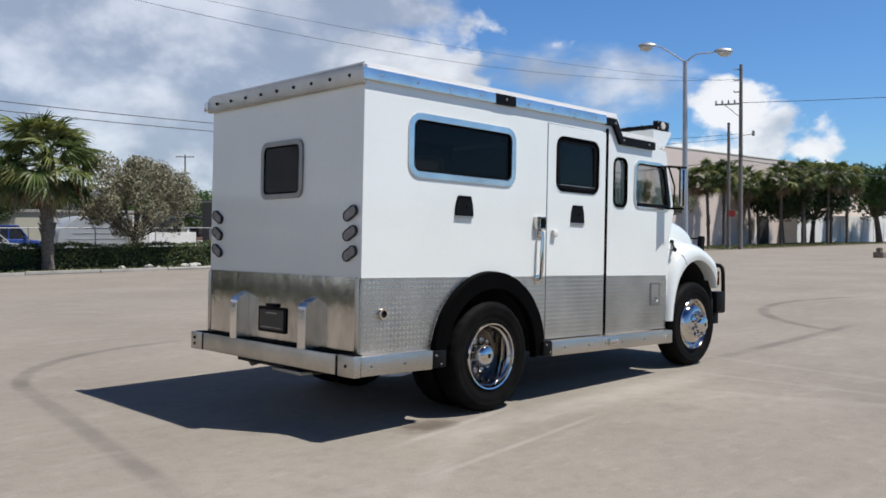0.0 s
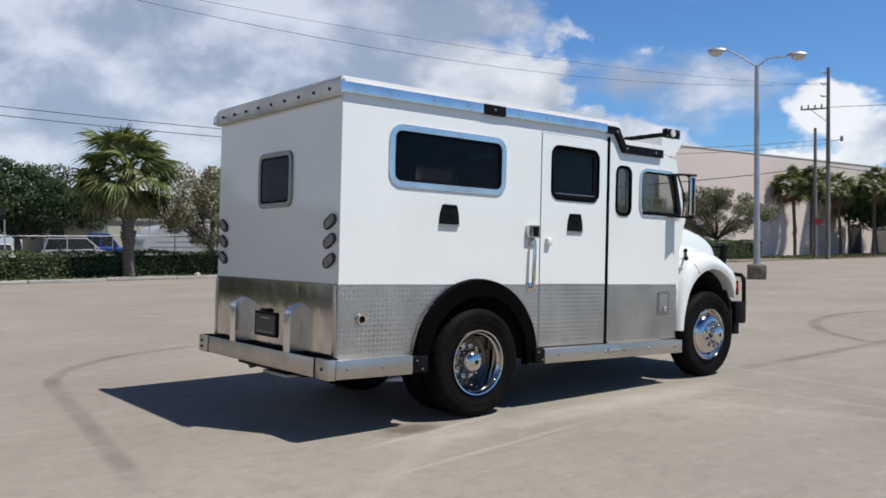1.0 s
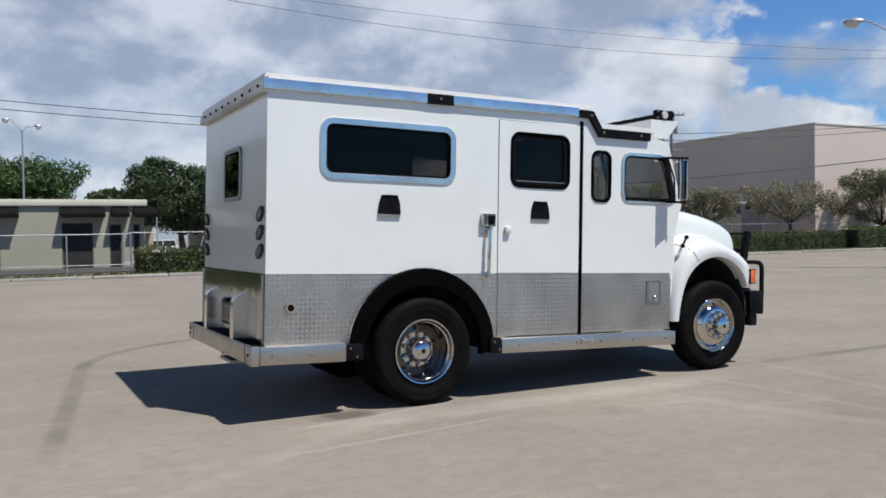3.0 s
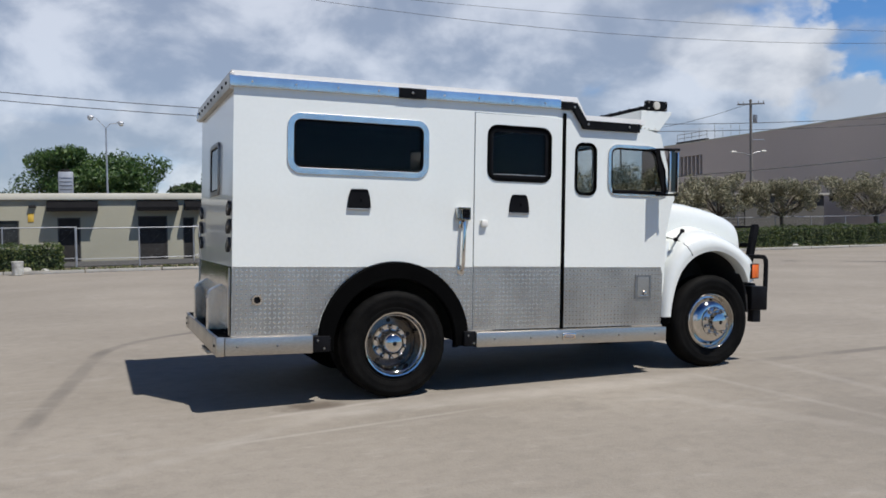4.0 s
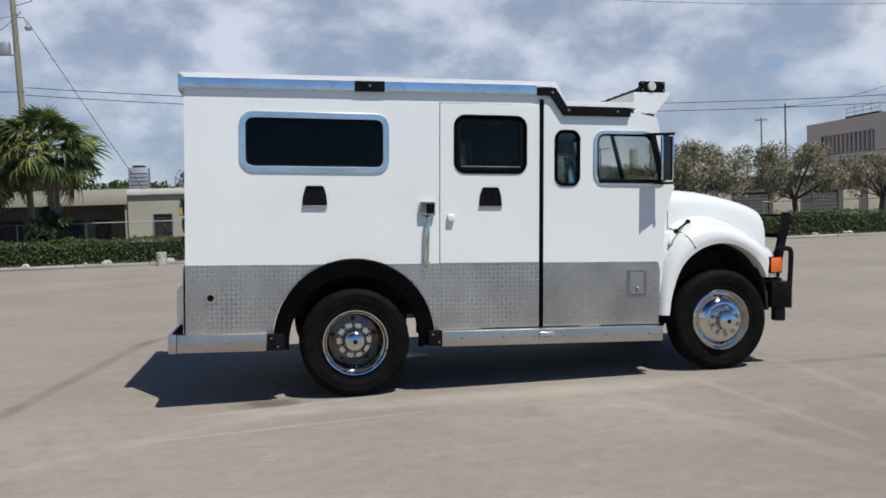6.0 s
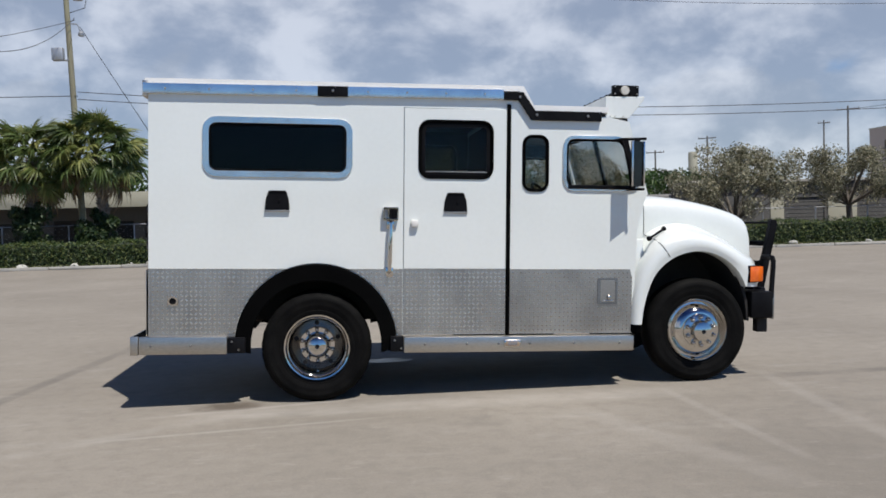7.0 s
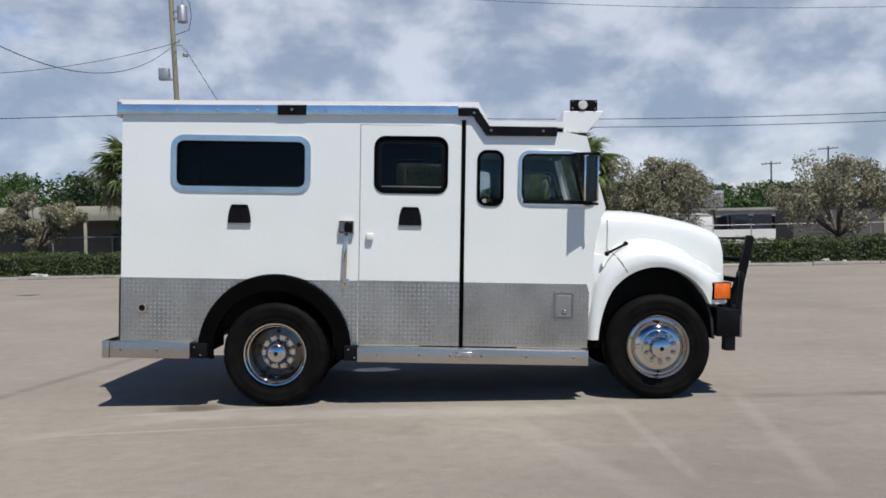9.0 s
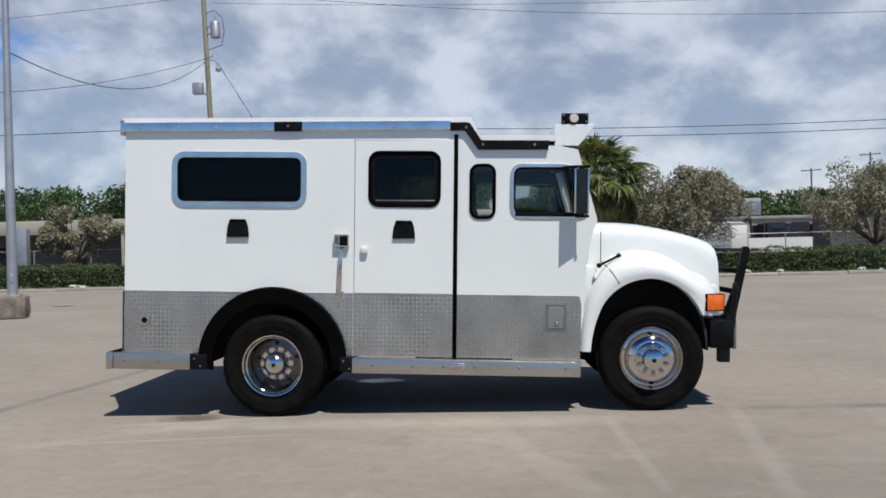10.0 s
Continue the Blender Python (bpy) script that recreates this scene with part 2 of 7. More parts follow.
M = {
    "white": material("white_paint", (0.722, 0.742, 0.712), (0.687, 0.708, 0.678), rough=0.32, coat=0.75, scale=1.1, fine=25, bump=0.0004),
    "roof_white": material("roof_white", (0.80, 0.80, 0.79), (0.70, 0.70, 0.68), rough=0.55, scale=2.0, fine=40, bump=0.0006),
    "tread": tread_material("tread_plate", 0.55, 0.42),
    # same plate with weaker painted glints and lower relief
    "tread_faint": tread_material("faint_tread_plate", 0.16, 0.24),
    "steel": material("brushed_steel", (0.66, 0.63, 0.59), (0.40, 0.38, 0.35), rough=0.13, metal=1.0, scale=2.2, fine=9, stretch=(1, 1, 0.5), spread=0.14, bump=0.004),
    "alu": material("dull_aluminium", (0.57, 0.535, 0.48), (0.42, 0.39, 0.35), rough=0.36, metal=1.0, scale=3.0, fine=120, stretch=(0.3, 1, 1), bump=0.0004),
    "polish": material("polished_aluminium", (0.80, 0.78, 0.75), (0.62, 0.60, 0.58), rough=0.24, metal=1.0, scale=2.5, fine=3.5, bump=0.006),
    "chrome": material("chrome", (0.66, 0.63, 0.59), (0.54, 0.515, 0.48), rough=0.07, metal=1.0, scale=5, fine=60),
    "black": material("black_paint", (0.005, 0.005, 0.006), (0.010, 0.010, 0.011), spec=0.06, rough=0.42, scale=5, fine=90, bump=0.0006),
    "rubber": material("black_rubber", (0.0018, 0.0018, 0.0019), (0.003, 0.003, 0.003), spec=0.02, rough=0.7, scale=4, fine=80, bump=0.0008),
    "tyre": material("tyre_rubber", (0.0035, 0.0035, 0.0035), (0.008, 0.0077, 0.0072), spec=0.05, rough=0.62, scale=5, fine=70, bump=0.001),
    "wheel_steel": material("worn_wheel_steel", (0.15, 0.135, 0.12), (0.075, 0.068, 0.06), rough=0.26, metal=0.95, scale=8, fine=60),
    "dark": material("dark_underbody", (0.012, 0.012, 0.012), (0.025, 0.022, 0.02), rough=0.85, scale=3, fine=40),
    "grey_trim": material("grey_aluminium_frame", (0.33, 0.325, 0.31), (0.25, 0.245, 0.235), rough=0.40, metal=1.0, scale=5, fine=80),
    "lining": material("brown_lining", (0.105, 0.075, 0.05), (0.07, 0.05, 0.036), rough=0.8, scale=1.5, fine=60, bump=0.001),
    "vinyl": material("grey_vinyl", (0.035, 0.035, 0.037), (0.022, 0.022, 0.024), rough=0.6, scale=4, fine=70, bump=0.001),
    "lens_red": material("dull_lens", (0.17, 0.155, 0.15), (0.27, 0.25, 0.245), rough=0.22, scale=20, fine=150),
    "dull_amber": material("dull_amber_lens", (0.36, 0.25, 0.16), (0.28, 0.19, 0.12), rough=0.3, scale=15, fine=120),
    "amber": material("amber_lens", (0.80, 0.16, 0.012), (0.65, 0.10, 0.01), rough=0.18, scale=15, fine=120),
    "tint": glass_material("tinted_glass", (0.40, 0.37, 0.34), 0.0, 1.22),
    "mid_tint": glass_material("smoked_glass", (0.15, 0.135, 0.12), 0.0, 1.22),
    "dark_tint": glass_material("dark_tinted_glass", (0.03, 0.03, 0.034), 0.0, 1.20),
    "clear": glass_material("cab_glass", (0.72, 0.74, 0.73), 0.0, 1.30),
    "mirror_shell": material("dark_chromed_shell", (0.075, 0.07, 0.065), (0.045, 0.042, 0.04), rough=0.22, metal=1.0, scale=6, fine=60),
    "mirror": material("mirror_glass", (0.88, 0.89, 0.9), (0.86, 0.87, 0.88), rough=0.01, metal=1.0),
    "seat": material("seat_cloth", (0.06, 0.06, 0.065), (0.04, 0.04, 0.045), rough=0.9, scale=8, fine=200, bump=0.001),
    "concrete": material("concrete", (0.42, 0.40, 0.36), (0.30, 0.285, 0.26), rough=0.9, scale=1.5, fine=25, bump=0.004),
    "footing": material("stained_footing", (0.24, 0.20, 0.165), (0.11, 0.09, 0.07), rough=0.95, scale=4, fine=30, bump=0.006),
    "galv": material("galvanised_steel", (0.42, 0.43, 0.45), (0.33, 0.34, 0.36), rough=0.5, metal=0.7, scale=3, fine=40),
    "wood": material("weathered_pole_wood", (0.27, 0.26, 0.17), (0.19, 0.17, 0.12), rough=0.9, scale=2, fine=30, stretch=(3, 3, 0.3), bump=0.006),
    "grey_wood": material("grey_pole_wood", (0.20, 0.19, 0.18), (0.13, 0.12, 0.11), rough=0.9, scale=2, fine=30, stretch=(3, 3, 0.3), bump=0.006),
    "bark": material("bark", (0.13, 0.11, 0.09), (0.07, 0.06, 0.05), rough=0.95, scale=4, fine=18, bump=0.02),
    "palm_bark": material("palm_bark", (0.20, 0.17, 0.14), (0.10, 0.085, 0.07), rough=0.95, scale=5, fine=16, stretch=(1, 1, 2.5), bump=0.03),
    "hedge_leaf": leaf_material("hedge_leaves", (0.014, 0.034, 0.009), (0.042, 0.076, 0.017), (0.15, 0.17, 0.04)),
    # near-black green: the shade inside a hedge, put into the colour
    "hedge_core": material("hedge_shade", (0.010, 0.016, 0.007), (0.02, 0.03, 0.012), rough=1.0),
    "grey_leaf": leaf_material("silvery_leaves", (0.075, 0.08, 0.045), (0.21, 0.20, 0.12), (0.46, 0.42, 0.30)),
    "olive_leaf": leaf_material("olive_leaves", (0.045, 0.06, 0.025), (0.13, 0.14, 0.07), (0.30, 0.29, 0.17)),
    "green_leaf": leaf_material("green_leaves", (0.015, 0.045, 0.010), (0.04, 0.09, 0.02), (0.10, 0.16, 0.035)),
    "dark_leaf": leaf_material("dark_leaves", (0.012, 0.032, 0.010), (0.03, 0.06, 0.018), (0.07, 0.10, 0.03)),
    "frond": leaf_material("palm_leaf", (0.028, 0.052, 0.015), (0.095, 0.135, 0.034), (0.32, 0.31, 0.10), 0.7),
    "dead_frond": leaf_material("dead_palm_leaf", (0.16, 0.11, 0.06), (0.22, 0.16, 0.09), (0.12, 0.08, 0.05)),
    "beige_wall": material("beige_stucco", (0.36, 0.345, 0.27), (0.30, 0.29, 0.23), rough=0.92, scale=0.5, fine=14, bump=0.004, spread=0.2),
    "tan": material("tan_paint", (0.40, 0.31, 0.20), (0.33, 0.26, 0.17), rough=0.85, scale=1.5, fine=20),
    "fascia": material("cream_fascia", (0.60, 0.58, 0.50), (0.50, 0.48, 0.41), rough=0.85, scale=0.6, fine=12),
    "warehouse": material("pinkish_stucco", (0.58, 0.50, 0.45), (0.52, 0.45, 0.405), rough=0.92, scale=0.12, fine=6, spread=0.22, bump=0.006),
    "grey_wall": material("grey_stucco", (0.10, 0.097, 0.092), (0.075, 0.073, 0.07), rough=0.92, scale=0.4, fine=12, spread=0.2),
    "white_wall": material("chalky_white_wall", (0.66, 0.66, 0.64), (0.55, 0.55, 0.53), rough=0.85, scale=0.5, fine=10),
    "awning": material("black_canvas", (0.006, 0.006, 0.007), (0.010, 0.010, 0.011), spec=0.1, rough=0.9, scale=3, fine=60),
    "pane": material("dark_window_pane", (0.015, 0.017, 0.02), (0.03, 0.032, 0.035), rough=0.08, scale=2, fine=20),
    "asphalt": material("dark_asphalt", (0.075, 0.073, 0.070), (0.05, 0.049, 0.047), rough=0.92, scale=1.2, fine=30, bump=0.004),
    "roofing": material("flat_roofing", (0.30, 0.29, 0.27), (0.22, 0.21, 0.2), rough=0.95, scale=1, fine=12),
    "rust": material("rusty_metal", (0.16, 0.10, 0.07), (0.09, 0.06, 0.05), rough=0.85, scale=6, fine=50),
    "cable": material("cable_sheath", (0.025, 0.025, 0.027), (0.04, 0.04, 0.042), rough=0.7),
    "blue_car": material("blue_car_paint", (0.015, 0.05, 0.22), (0.02, 0.06, 0.25), rough=0.3, coat=0.6),
    "dark_car": material("dark_car_paint", (0.02, 0.02, 0.023), (0.03, 0.03, 0.033), rough=0.35, coat=0.4),
    "silver_car": material("silver_car_paint", (0.40, 0.41, 0.41), (0.36, 0.37, 0.37), rough=0.35, metal=0.4, coat=0.5),
    "white_car": material("white_car_paint", (0.72, 0.73, 0.74), (0.66, 0.67, 0.68), rough=0.35, coat=0.4),
    "red": material("red_sign_paint", (0.45, 0.04, 0.035), (0.36, 0.03, 0.03), rough=0.6),
    "yellow": material("yellow_paint", (0.62, 0.40, 0.06), (0.5, 0.32, 0.05), rough=0.7),
    "stone": material("pale_stone", (0.50, 0.49, 0.45), (0.30, 0.29, 0.26), rough=0.95, scale=6, fine=30, bump=0.01, by_object=0.2),
    "soil": material("dry_soil", (0.20, 0.165, 0.12), (0.13, 0.11, 0.08), rough=1.0, scale=1.2, fine=15, bump=0.02),
    "lamp_glass": material("frosted_lamp_glass", (0.62, 0.60, 0.54), (0.52, 0.50, 0.45), rough=0.35, scale=8, fine=40),
    "white_plastic": material("white_plastic", (0.72, 0.71, 0.66), (0.62, 0.6, 0.56), rough=0.55, scale=8, fine=50),
    "grass": leaf_material("grass_blades", (0.05, 0.075, 0.02), (0.09, 0.11, 0.035), (0.16, 0.16, 0.06)),
    "water": material("standing_water", (0.04, 0.037, 0.033), (0.055, 0.05, 0.045), rough=0.28, spec=0.3, scale=3, fine=9, bump=0.0006),
    "plate": material("plate_paint", (0.03, 0.03, 0.032), (0.02, 0.02, 0.022), rough=0.3),
}


def lot_material():
    """Old sun-bleached concrete paving: broad stains, fine grit, pale scrapes, a few turning tyre marks."""
    m = material("lot_paving", (0.288, 0.257, 0.215), (0.193, 0.170, 0.140), rough=0.9, scale=0.35, fine=45, spread=0.2, fine_mix=0.25, bump=0.004)
    nt = m.node_tree
    N, K = nt.nodes.new, nt.links.new
    p = nt.nodes["Principled BSDF"]
    base = p.inputs["Base Color"].links[0].from_socket
    tc = N("ShaderNodeTexCoord")
    at = tc.outputs["Object"]

    def op(kind, a, b=None):
        n = N("ShaderNodeMath")
        n.operation = kind
        for i, v in enumerate((a, b)):
            if v is None:
                continue
            if isinstance(v, (int, float)):
                n.inputs[i].default_value = v
            else:
                K(v, n.inputs[i])
        return n.outputs[0]

    def noise_at(scale, detail, stretch=(1, 1, 1), turn=0.0, rough=0.6):
        mp, n = N("ShaderNodeMapping"), N("ShaderNodeTexNoise")
        K(at, mp.inputs[0])
        mp.inputs["Scale"].default_value, mp.inputs["Rotation"].default_value = stretch, (0, 0, turn)
        K(mp.outputs[0], n.inputs["Vector"])
        n.inputs["Scale"].default_value, n.inputs["Detail"].default_value, n.inputs["Roughness"].default_value = scale, detail, rough
        return n.outputs["Fac"]

    def span(v, lo, hi, a=0.0, b=1.0):
        n = N("ShaderNodeMapRange")
        n.interpolation_type = "SMOOTHSTEP"
        K(v, n.inputs["Value"])
        for key, w in (("From Min", lo), ("From Max", hi), ("To Min", a), ("To Max", b)):
            n.inputs[key].default_value = w
        return n.outputs["Result"]

    def mixed(fac, a, b):
        n = N("ShaderNodeMix")
        n.data_type = "RGBA"
        K(fac, n.inputs["Factor"])
        for i, v in ((6, a), (7, b)):
            if isinstance(v, tuple):
                n.inputs[i].default_value = (*v, 1)
            else:
                K(v, n.inputs[i])
        return n.outputs[2]

    # broad blotches and long pale scrapes
    colour = mixed(span(noise_at(0.7, 5), 0.5, 0.75, 0.0, 0.5), base, (0.34, 0.305, 0.26))
    colour = mixed(span(noise_at(0.8, 4, (1, 4, 1), 0.30), 0.55, 0.75, 0.0, 0.35), colour, (0.36, 0.335, 0.30))
    colour = mixed(span(noise_at(1.6, 6, (1, 1, 1), 0.0, 0.6), 0.55, 0.75, 0.0, 0.35), colour, (0.13, 0.116, 0.10))
    colour = mixed(span(noise_at(6.0, 7, (1, 1, 1), 0.0, 0.65), 0.40, 0.70, 0.0, 0.34), colour, (0.16, 0.14, 0.118))
    colour = mixed(span(noise_at(26.0, 6, (1, 1, 1), 0.0, 0.75), 0.55, 0.72, 0.0, 0.35), colour, (0.37, 0.335, 0.29))
    colour = mixed(span(noise_at(55.0, 4, (1, 1, 1), 0.0, 0.8), 0.56, 0.70, 0.0, 0.50), colour, (0.09, 0.08, 0.07))
    colour = mixed(span(noise_at(3.0, 7, (1, 2.5, 1), 0.15, 0.7), 0.56, 0.72, 0.0, 0.30), colour, (0.40, 0.365, 0.32))
    # broad patches where the ground is darker
    spot = N("ShaderNodeSeparateXYZ")
    K(at, spot.inputs[0])
    for cx, cy, r, depth in DARK_GROUND:
        dx, dy = op("SUBTRACT", spot.outputs[0], cx), op("SUBTRACT", spot.outputs[1], cy)
        far = op("ADD", op("SQRT", op("ADD", op("MULTIPLY", dx, dx), op("MULTIPLY", dy, dy))), op("MULTIPLY", noise_at(0.5, 5), r))
        colour = mixed(span(far, r * 0.8, r * 1.5, depth, 0.0), colour, (0.13, 0.117, 0.10))
    # tyre marks: parts of rings, broken up by grit
    sep = N("ShaderNodeSeparateXYZ")
    K(at, sep.inputs[0])
    breaks = span(noise_at(1.1, 6), 0.30, 0.62, 0.35, 1.0)
    for cx, cy, r, w, ang, half, depth in TYRE_MARKS:
        dx, dy = op("SUBTRACT", sep.outputs[0], cx), op("SUBTRACT", sep.outputs[1], cy)
        dist = op("SQRT", op("ADD", op("MULTIPLY", dx, dx), op("MULTIPLY", dy, dy)))
        ring = span(op("ABSOLUTE", op("SUBTRACT", dist, r)), w * 0.3, w, 1.0, 0.0)
        along = op("ADD", op("MULTIPLY", dx, math.cos(ang)), op("MULTIPLY", dy, math.sin(ang)))
        part_of = span(op("DIVIDE", along, dist), math.cos(half), math.cos(half * 0.6))
        mask = op("MULTIPLY", op("MULTIPLY", ring, part_of), op("MULTIPLY", breaks, depth))
        colour = mixed(mask, colour, (0.075, 0.068, 0.062))
    for x0, y0, x1, y1, w, depth in SCRAPES:
        ln, turn = math.hypot(x1 - x0, y1 - y0) / 2, math.atan2(y1 - y0, x1 - x0)
        dx, dy = op("SUBTRACT", sep.outputs[0], (x0 + x1) / 2), op("SUBTRACT", sep.outputs[1], (y0 + y1) / 2)
        along = op("ABSOLUTE", op("ADD", op("MULTIPLY", dx, math.cos(turn)), op("MULTIPLY", dy, math.sin(turn))))
        over = op("ABSOLUTE", op("SUBTRACT", op("MULTIPLY", dy, math.cos(turn)), op("MULTIPLY", dx, math.sin(turn))))
        mask = op("MULTIPLY", span(along, ln * 0.6, ln * 1.15, 1.0, 0.0), span(over, w * 0.2, w, 1.0, 0.0))
        colour = mixed(op("MULTIPLY", mask, op("MULTIPLY", span(noise_at(2.6, 5), 0.3, 0.6, 0.3, 1.0), depth)), colour, (0.40, 0.37, 0.33))
    # oil under the rear axle
    dx, dy = op("SUBTRACT", sep.outputs[0], 5.2), op("SUBTRACT", sep.outputs[1], 5.12)
    blot = op("SQRT", op("ADD", op("MULTIPLY", dx, dx), op("MULTIPLY", op("MULTIPLY", dy, dy), 3.0)))
    oil = op("MULTIPLY", span(op("ADD", blot, op("MULTIPLY", noise_at(5, 4), 0.5)), 0.35, 0.7, 1.0, 0.0), 0.75)
    colour = mixed(oil, colour, (0.075, 0.055, 0.038))
    K(colour, p.inputs["Base Color"])
    return m


# centre x, y, radius, width, direction of the arc's middle, half its angle, darkness
TYRE_MARKS = (
    (6.371, 8.966, 3.034, 0.14, 2.3078, 0.8509, 0.6),
    (-332.834, 51.404, 338.822, 0.13, -0.1315, 0.0076, 0.42),
    (19.5, 2.6, 5.7, 0.16, 1.87, 0.9, 0.6),
    (5.3, 205.2, 200.0, 0.14, -1.5324, 0.015, 0.5),
)
# centre x, y, radius and strength of broad dark patches
DARK_GROUND = ((11.0, 1.2, 4.4, 0.30), (6.3, 1.5, 1.6, 0.12))
# pale scrapes and broader pale bands: both ends, half width, strength
SCRAPES = (
    (4.3, 4.75, 6.3, 5.15, 0.07, 0.38),
    (4.2, 4.02, 6.6, 4.36, 0.05, 0.34),
    (9.24, 5.0, 9.30, 2.4, 0.08, 0.24),
    (10.55, 5.6, 10.05, 2.2, 0.12, 0.20),
    (3.2, 3.3, 5.1, 4.62, 0.16, 0.22),
    (4.6, 4.75, 9.6, 4.80, 0.36, 0.34),
    (8.2, 4.3, 9.0, 1.9, 0.20, 0.18),
)
M["lot"] = lot_material()


# ---- building blocks ----
def mesh_of(bm, name, mat, smooth=None):
    me = bpy.data.meshes.new(name)
    sheet_mark = bm.verts.layers.int.get("sheet")
    if sheet_mark is not None:
        bm.verts.layers.int.remove(sheet_mark)
        smooth = min(smooth, 22) if smooth is not None else None
    bmesh.ops.recalc_face_normals(bm, faces=bm.faces)
    bm.to_mesh(me)
    bm.free()
    me.materials.append(M[mat] if isinstance(mat, str) else mat)
    if smooth is not None:
        me.shade_smooth()
        me.set_sharp_from_angle(angle=radians(smooth))
    return me


def part(name, bm, mat, parent, label="", m=None, smooth=35):
    """Links a bmesh, or a mesh, as one object under its thing."""
    me = bm if isinstance(bm, bpy.types.Mesh) else mesh_of(bm, name, mat, smooth)
    ob = new(name, me)
    ob.parent = parent
    if m is not None:
        ob.matrix_basis = m
    return tagged(ob, label)


def thing(name, label, category, group="", m=None, kind=""):
    ob = new(name)
    ob.empty_display_size = 0.2
    if m is not None:
        ob.matrix_basis = m
    return tagged(ob, label, category, group, kind)


def solo(name, bm, mat, label, category, group="", m=None, kind="", smooth=35):
    ob = new(name, bm if isinstance(bm, bpy.types.Mesh) else mesh_of(bm, name, mat, smooth))
    if m is not None:
        ob.matrix_basis = m
    return tagged(ob, label, category, group, kind)


def bevelled(bm, width, segments=2, sharp=30):
    edges = [e for e in bm.edges if len(e.link_faces) == 2 and e.calc_face_angle(0) > radians(sharp)]
    if edges and width > 0:
        bmesh.ops.bevel(bm, geom=edges, offset=width, segments=segments, affect="EDGES", profile=0.5, clamp_overlap=True)
    return bm


def box(x0, x1, y0, y1, z0, z1, bevel=0.0, into=None):
    b = bmesh.new()
    bmesh.ops.create_cube(b, size=1.0, matrix=Matrix.LocRotScale(((x0 + x1) / 2, (y0 + y1) / 2, (z0 + z1) / 2), None, (x1 - x0, y1 - y0, z1 - z0)))
    if bevel:
        bevelled(b, bevel)
    return joined(into, b)


def joined(into, b):
    if into is None:
        return b
    me = bpy.data.meshes.new("tmp")
    b.to_mesh(me)
    b.free()
    into.from_mesh(me)
    bpy.data.meshes.remove(me)
    return into


def tube(path, radius, sides=10, into=None, closed=False, caps=True):
    """A round bar along a path; radius may be a list, one for each point."""
    b = into or bmesh.new()
    pts = [Vector(p) for p in path]
    radii = radius if isinstance(radius, (list, tuple)) else [radius] * len(pts)
    rings, side = [], None
    n = len(pts)
    for i, p in enumerate(pts):
        a = pts[i - 1] if i or closed else p
        c = pts[(i + 1) % n] if i < n - 1 or closed else p
        t = (c - a).normalized()
        if side is None:
            side = t.orthogonal().normalized()
        side = (side - t * side.dot(t)).normalized()
        up = t.cross(side)
        rings.append([b.verts.new(p + radii[i] * (math.cos(k * math.tau / sides) * side + math.sin(k * math.tau / sides) * up)) for k in range(sides)])
    for i in range(n if closed else n - 1):
        r, q = rings[i], rings[(i + 1) % n]
        for k in range(sides):
            b.faces.new((r[k], r[(k + 1) % sides], q[(k + 1) % sides], q[k]))
    if caps and not closed:
        b.faces.new(rings[0][::-1])
        b.faces.new(rings[-1])
    return b


def lathe(profile, sides=48, axis="y", into=None, centre=(0, 0, 0)):
    """Turns a profile of (radius, along) pairs round an axis."""
    b = into or bmesh.new()
    c = Vector(centre)

    def at(r, h, k):
        ca, sa = math.cos(k * math.tau / sides), math.sin(k * math.tau / sides)
        v = {"y": (r * ca, h, r * sa), "z": (r * ca, r * sa, h), "x": (h, r * ca, r * sa)}[axis]
        return c + Vector(v)

    rings = []
    for r, h in profile:
        rings.append([b.verts.new(at(r, h, k)) for k in range(sides)] if r > 1e-6 else [b.verts.new(at(0, h, 0))])
    for p, q in zip(rings, rings[1:]):
        for k in range(sides):
            a, d = p[k % len(p)], p[(k + 1) % len(p)]
            e, f = q[k % len(q)], q[(k + 1) % len(q)]
            vs = [v for i, v in enumerate((a, d, f, e)) if v not in (a, d, f, e)[:i]]
            if len(vs) > 2:
                b.faces.new(vs)
    return b


def rounded(x0, x1, z0, z1, r, n=6):
    """The outline of a rectangle with round corners, in x and z."""
    out = []
    for cx, cz, a0 in ((x1 - r, z1 - r, 0), (x0 + r, z1 - r, 90), (x0 + r, z0 + r, 180), (x1 - r, z0 + r, 270)):
        out += [(cx + r * math.cos(radians(a0 + 90 * k / n)), cz + r * math.sin(radians(a0 + 90 * k / n))) for k in range(n + 1)]
    return out


def softened(points, r, n=5):
    """An outline with its corners rounded off by up to r."""
    out = []
    for i, p in enumerate(points):
        p, a, c = Vector(p), Vector(points[i - 1]), Vector(points[(i + 1) % len(points)])
        k = min(r, 0.45 * (a - p).length, 0.45 * (c - p).length)
        s, e = p + (a - p).normalized() * k, p + (c - p).normalized() * k
        for j in range(n + 1):
            t = j / n
            out.append(tuple(s * (1 - t) ** 2 + p * 2 * t * (1 - t) + e * t * t))
    return out


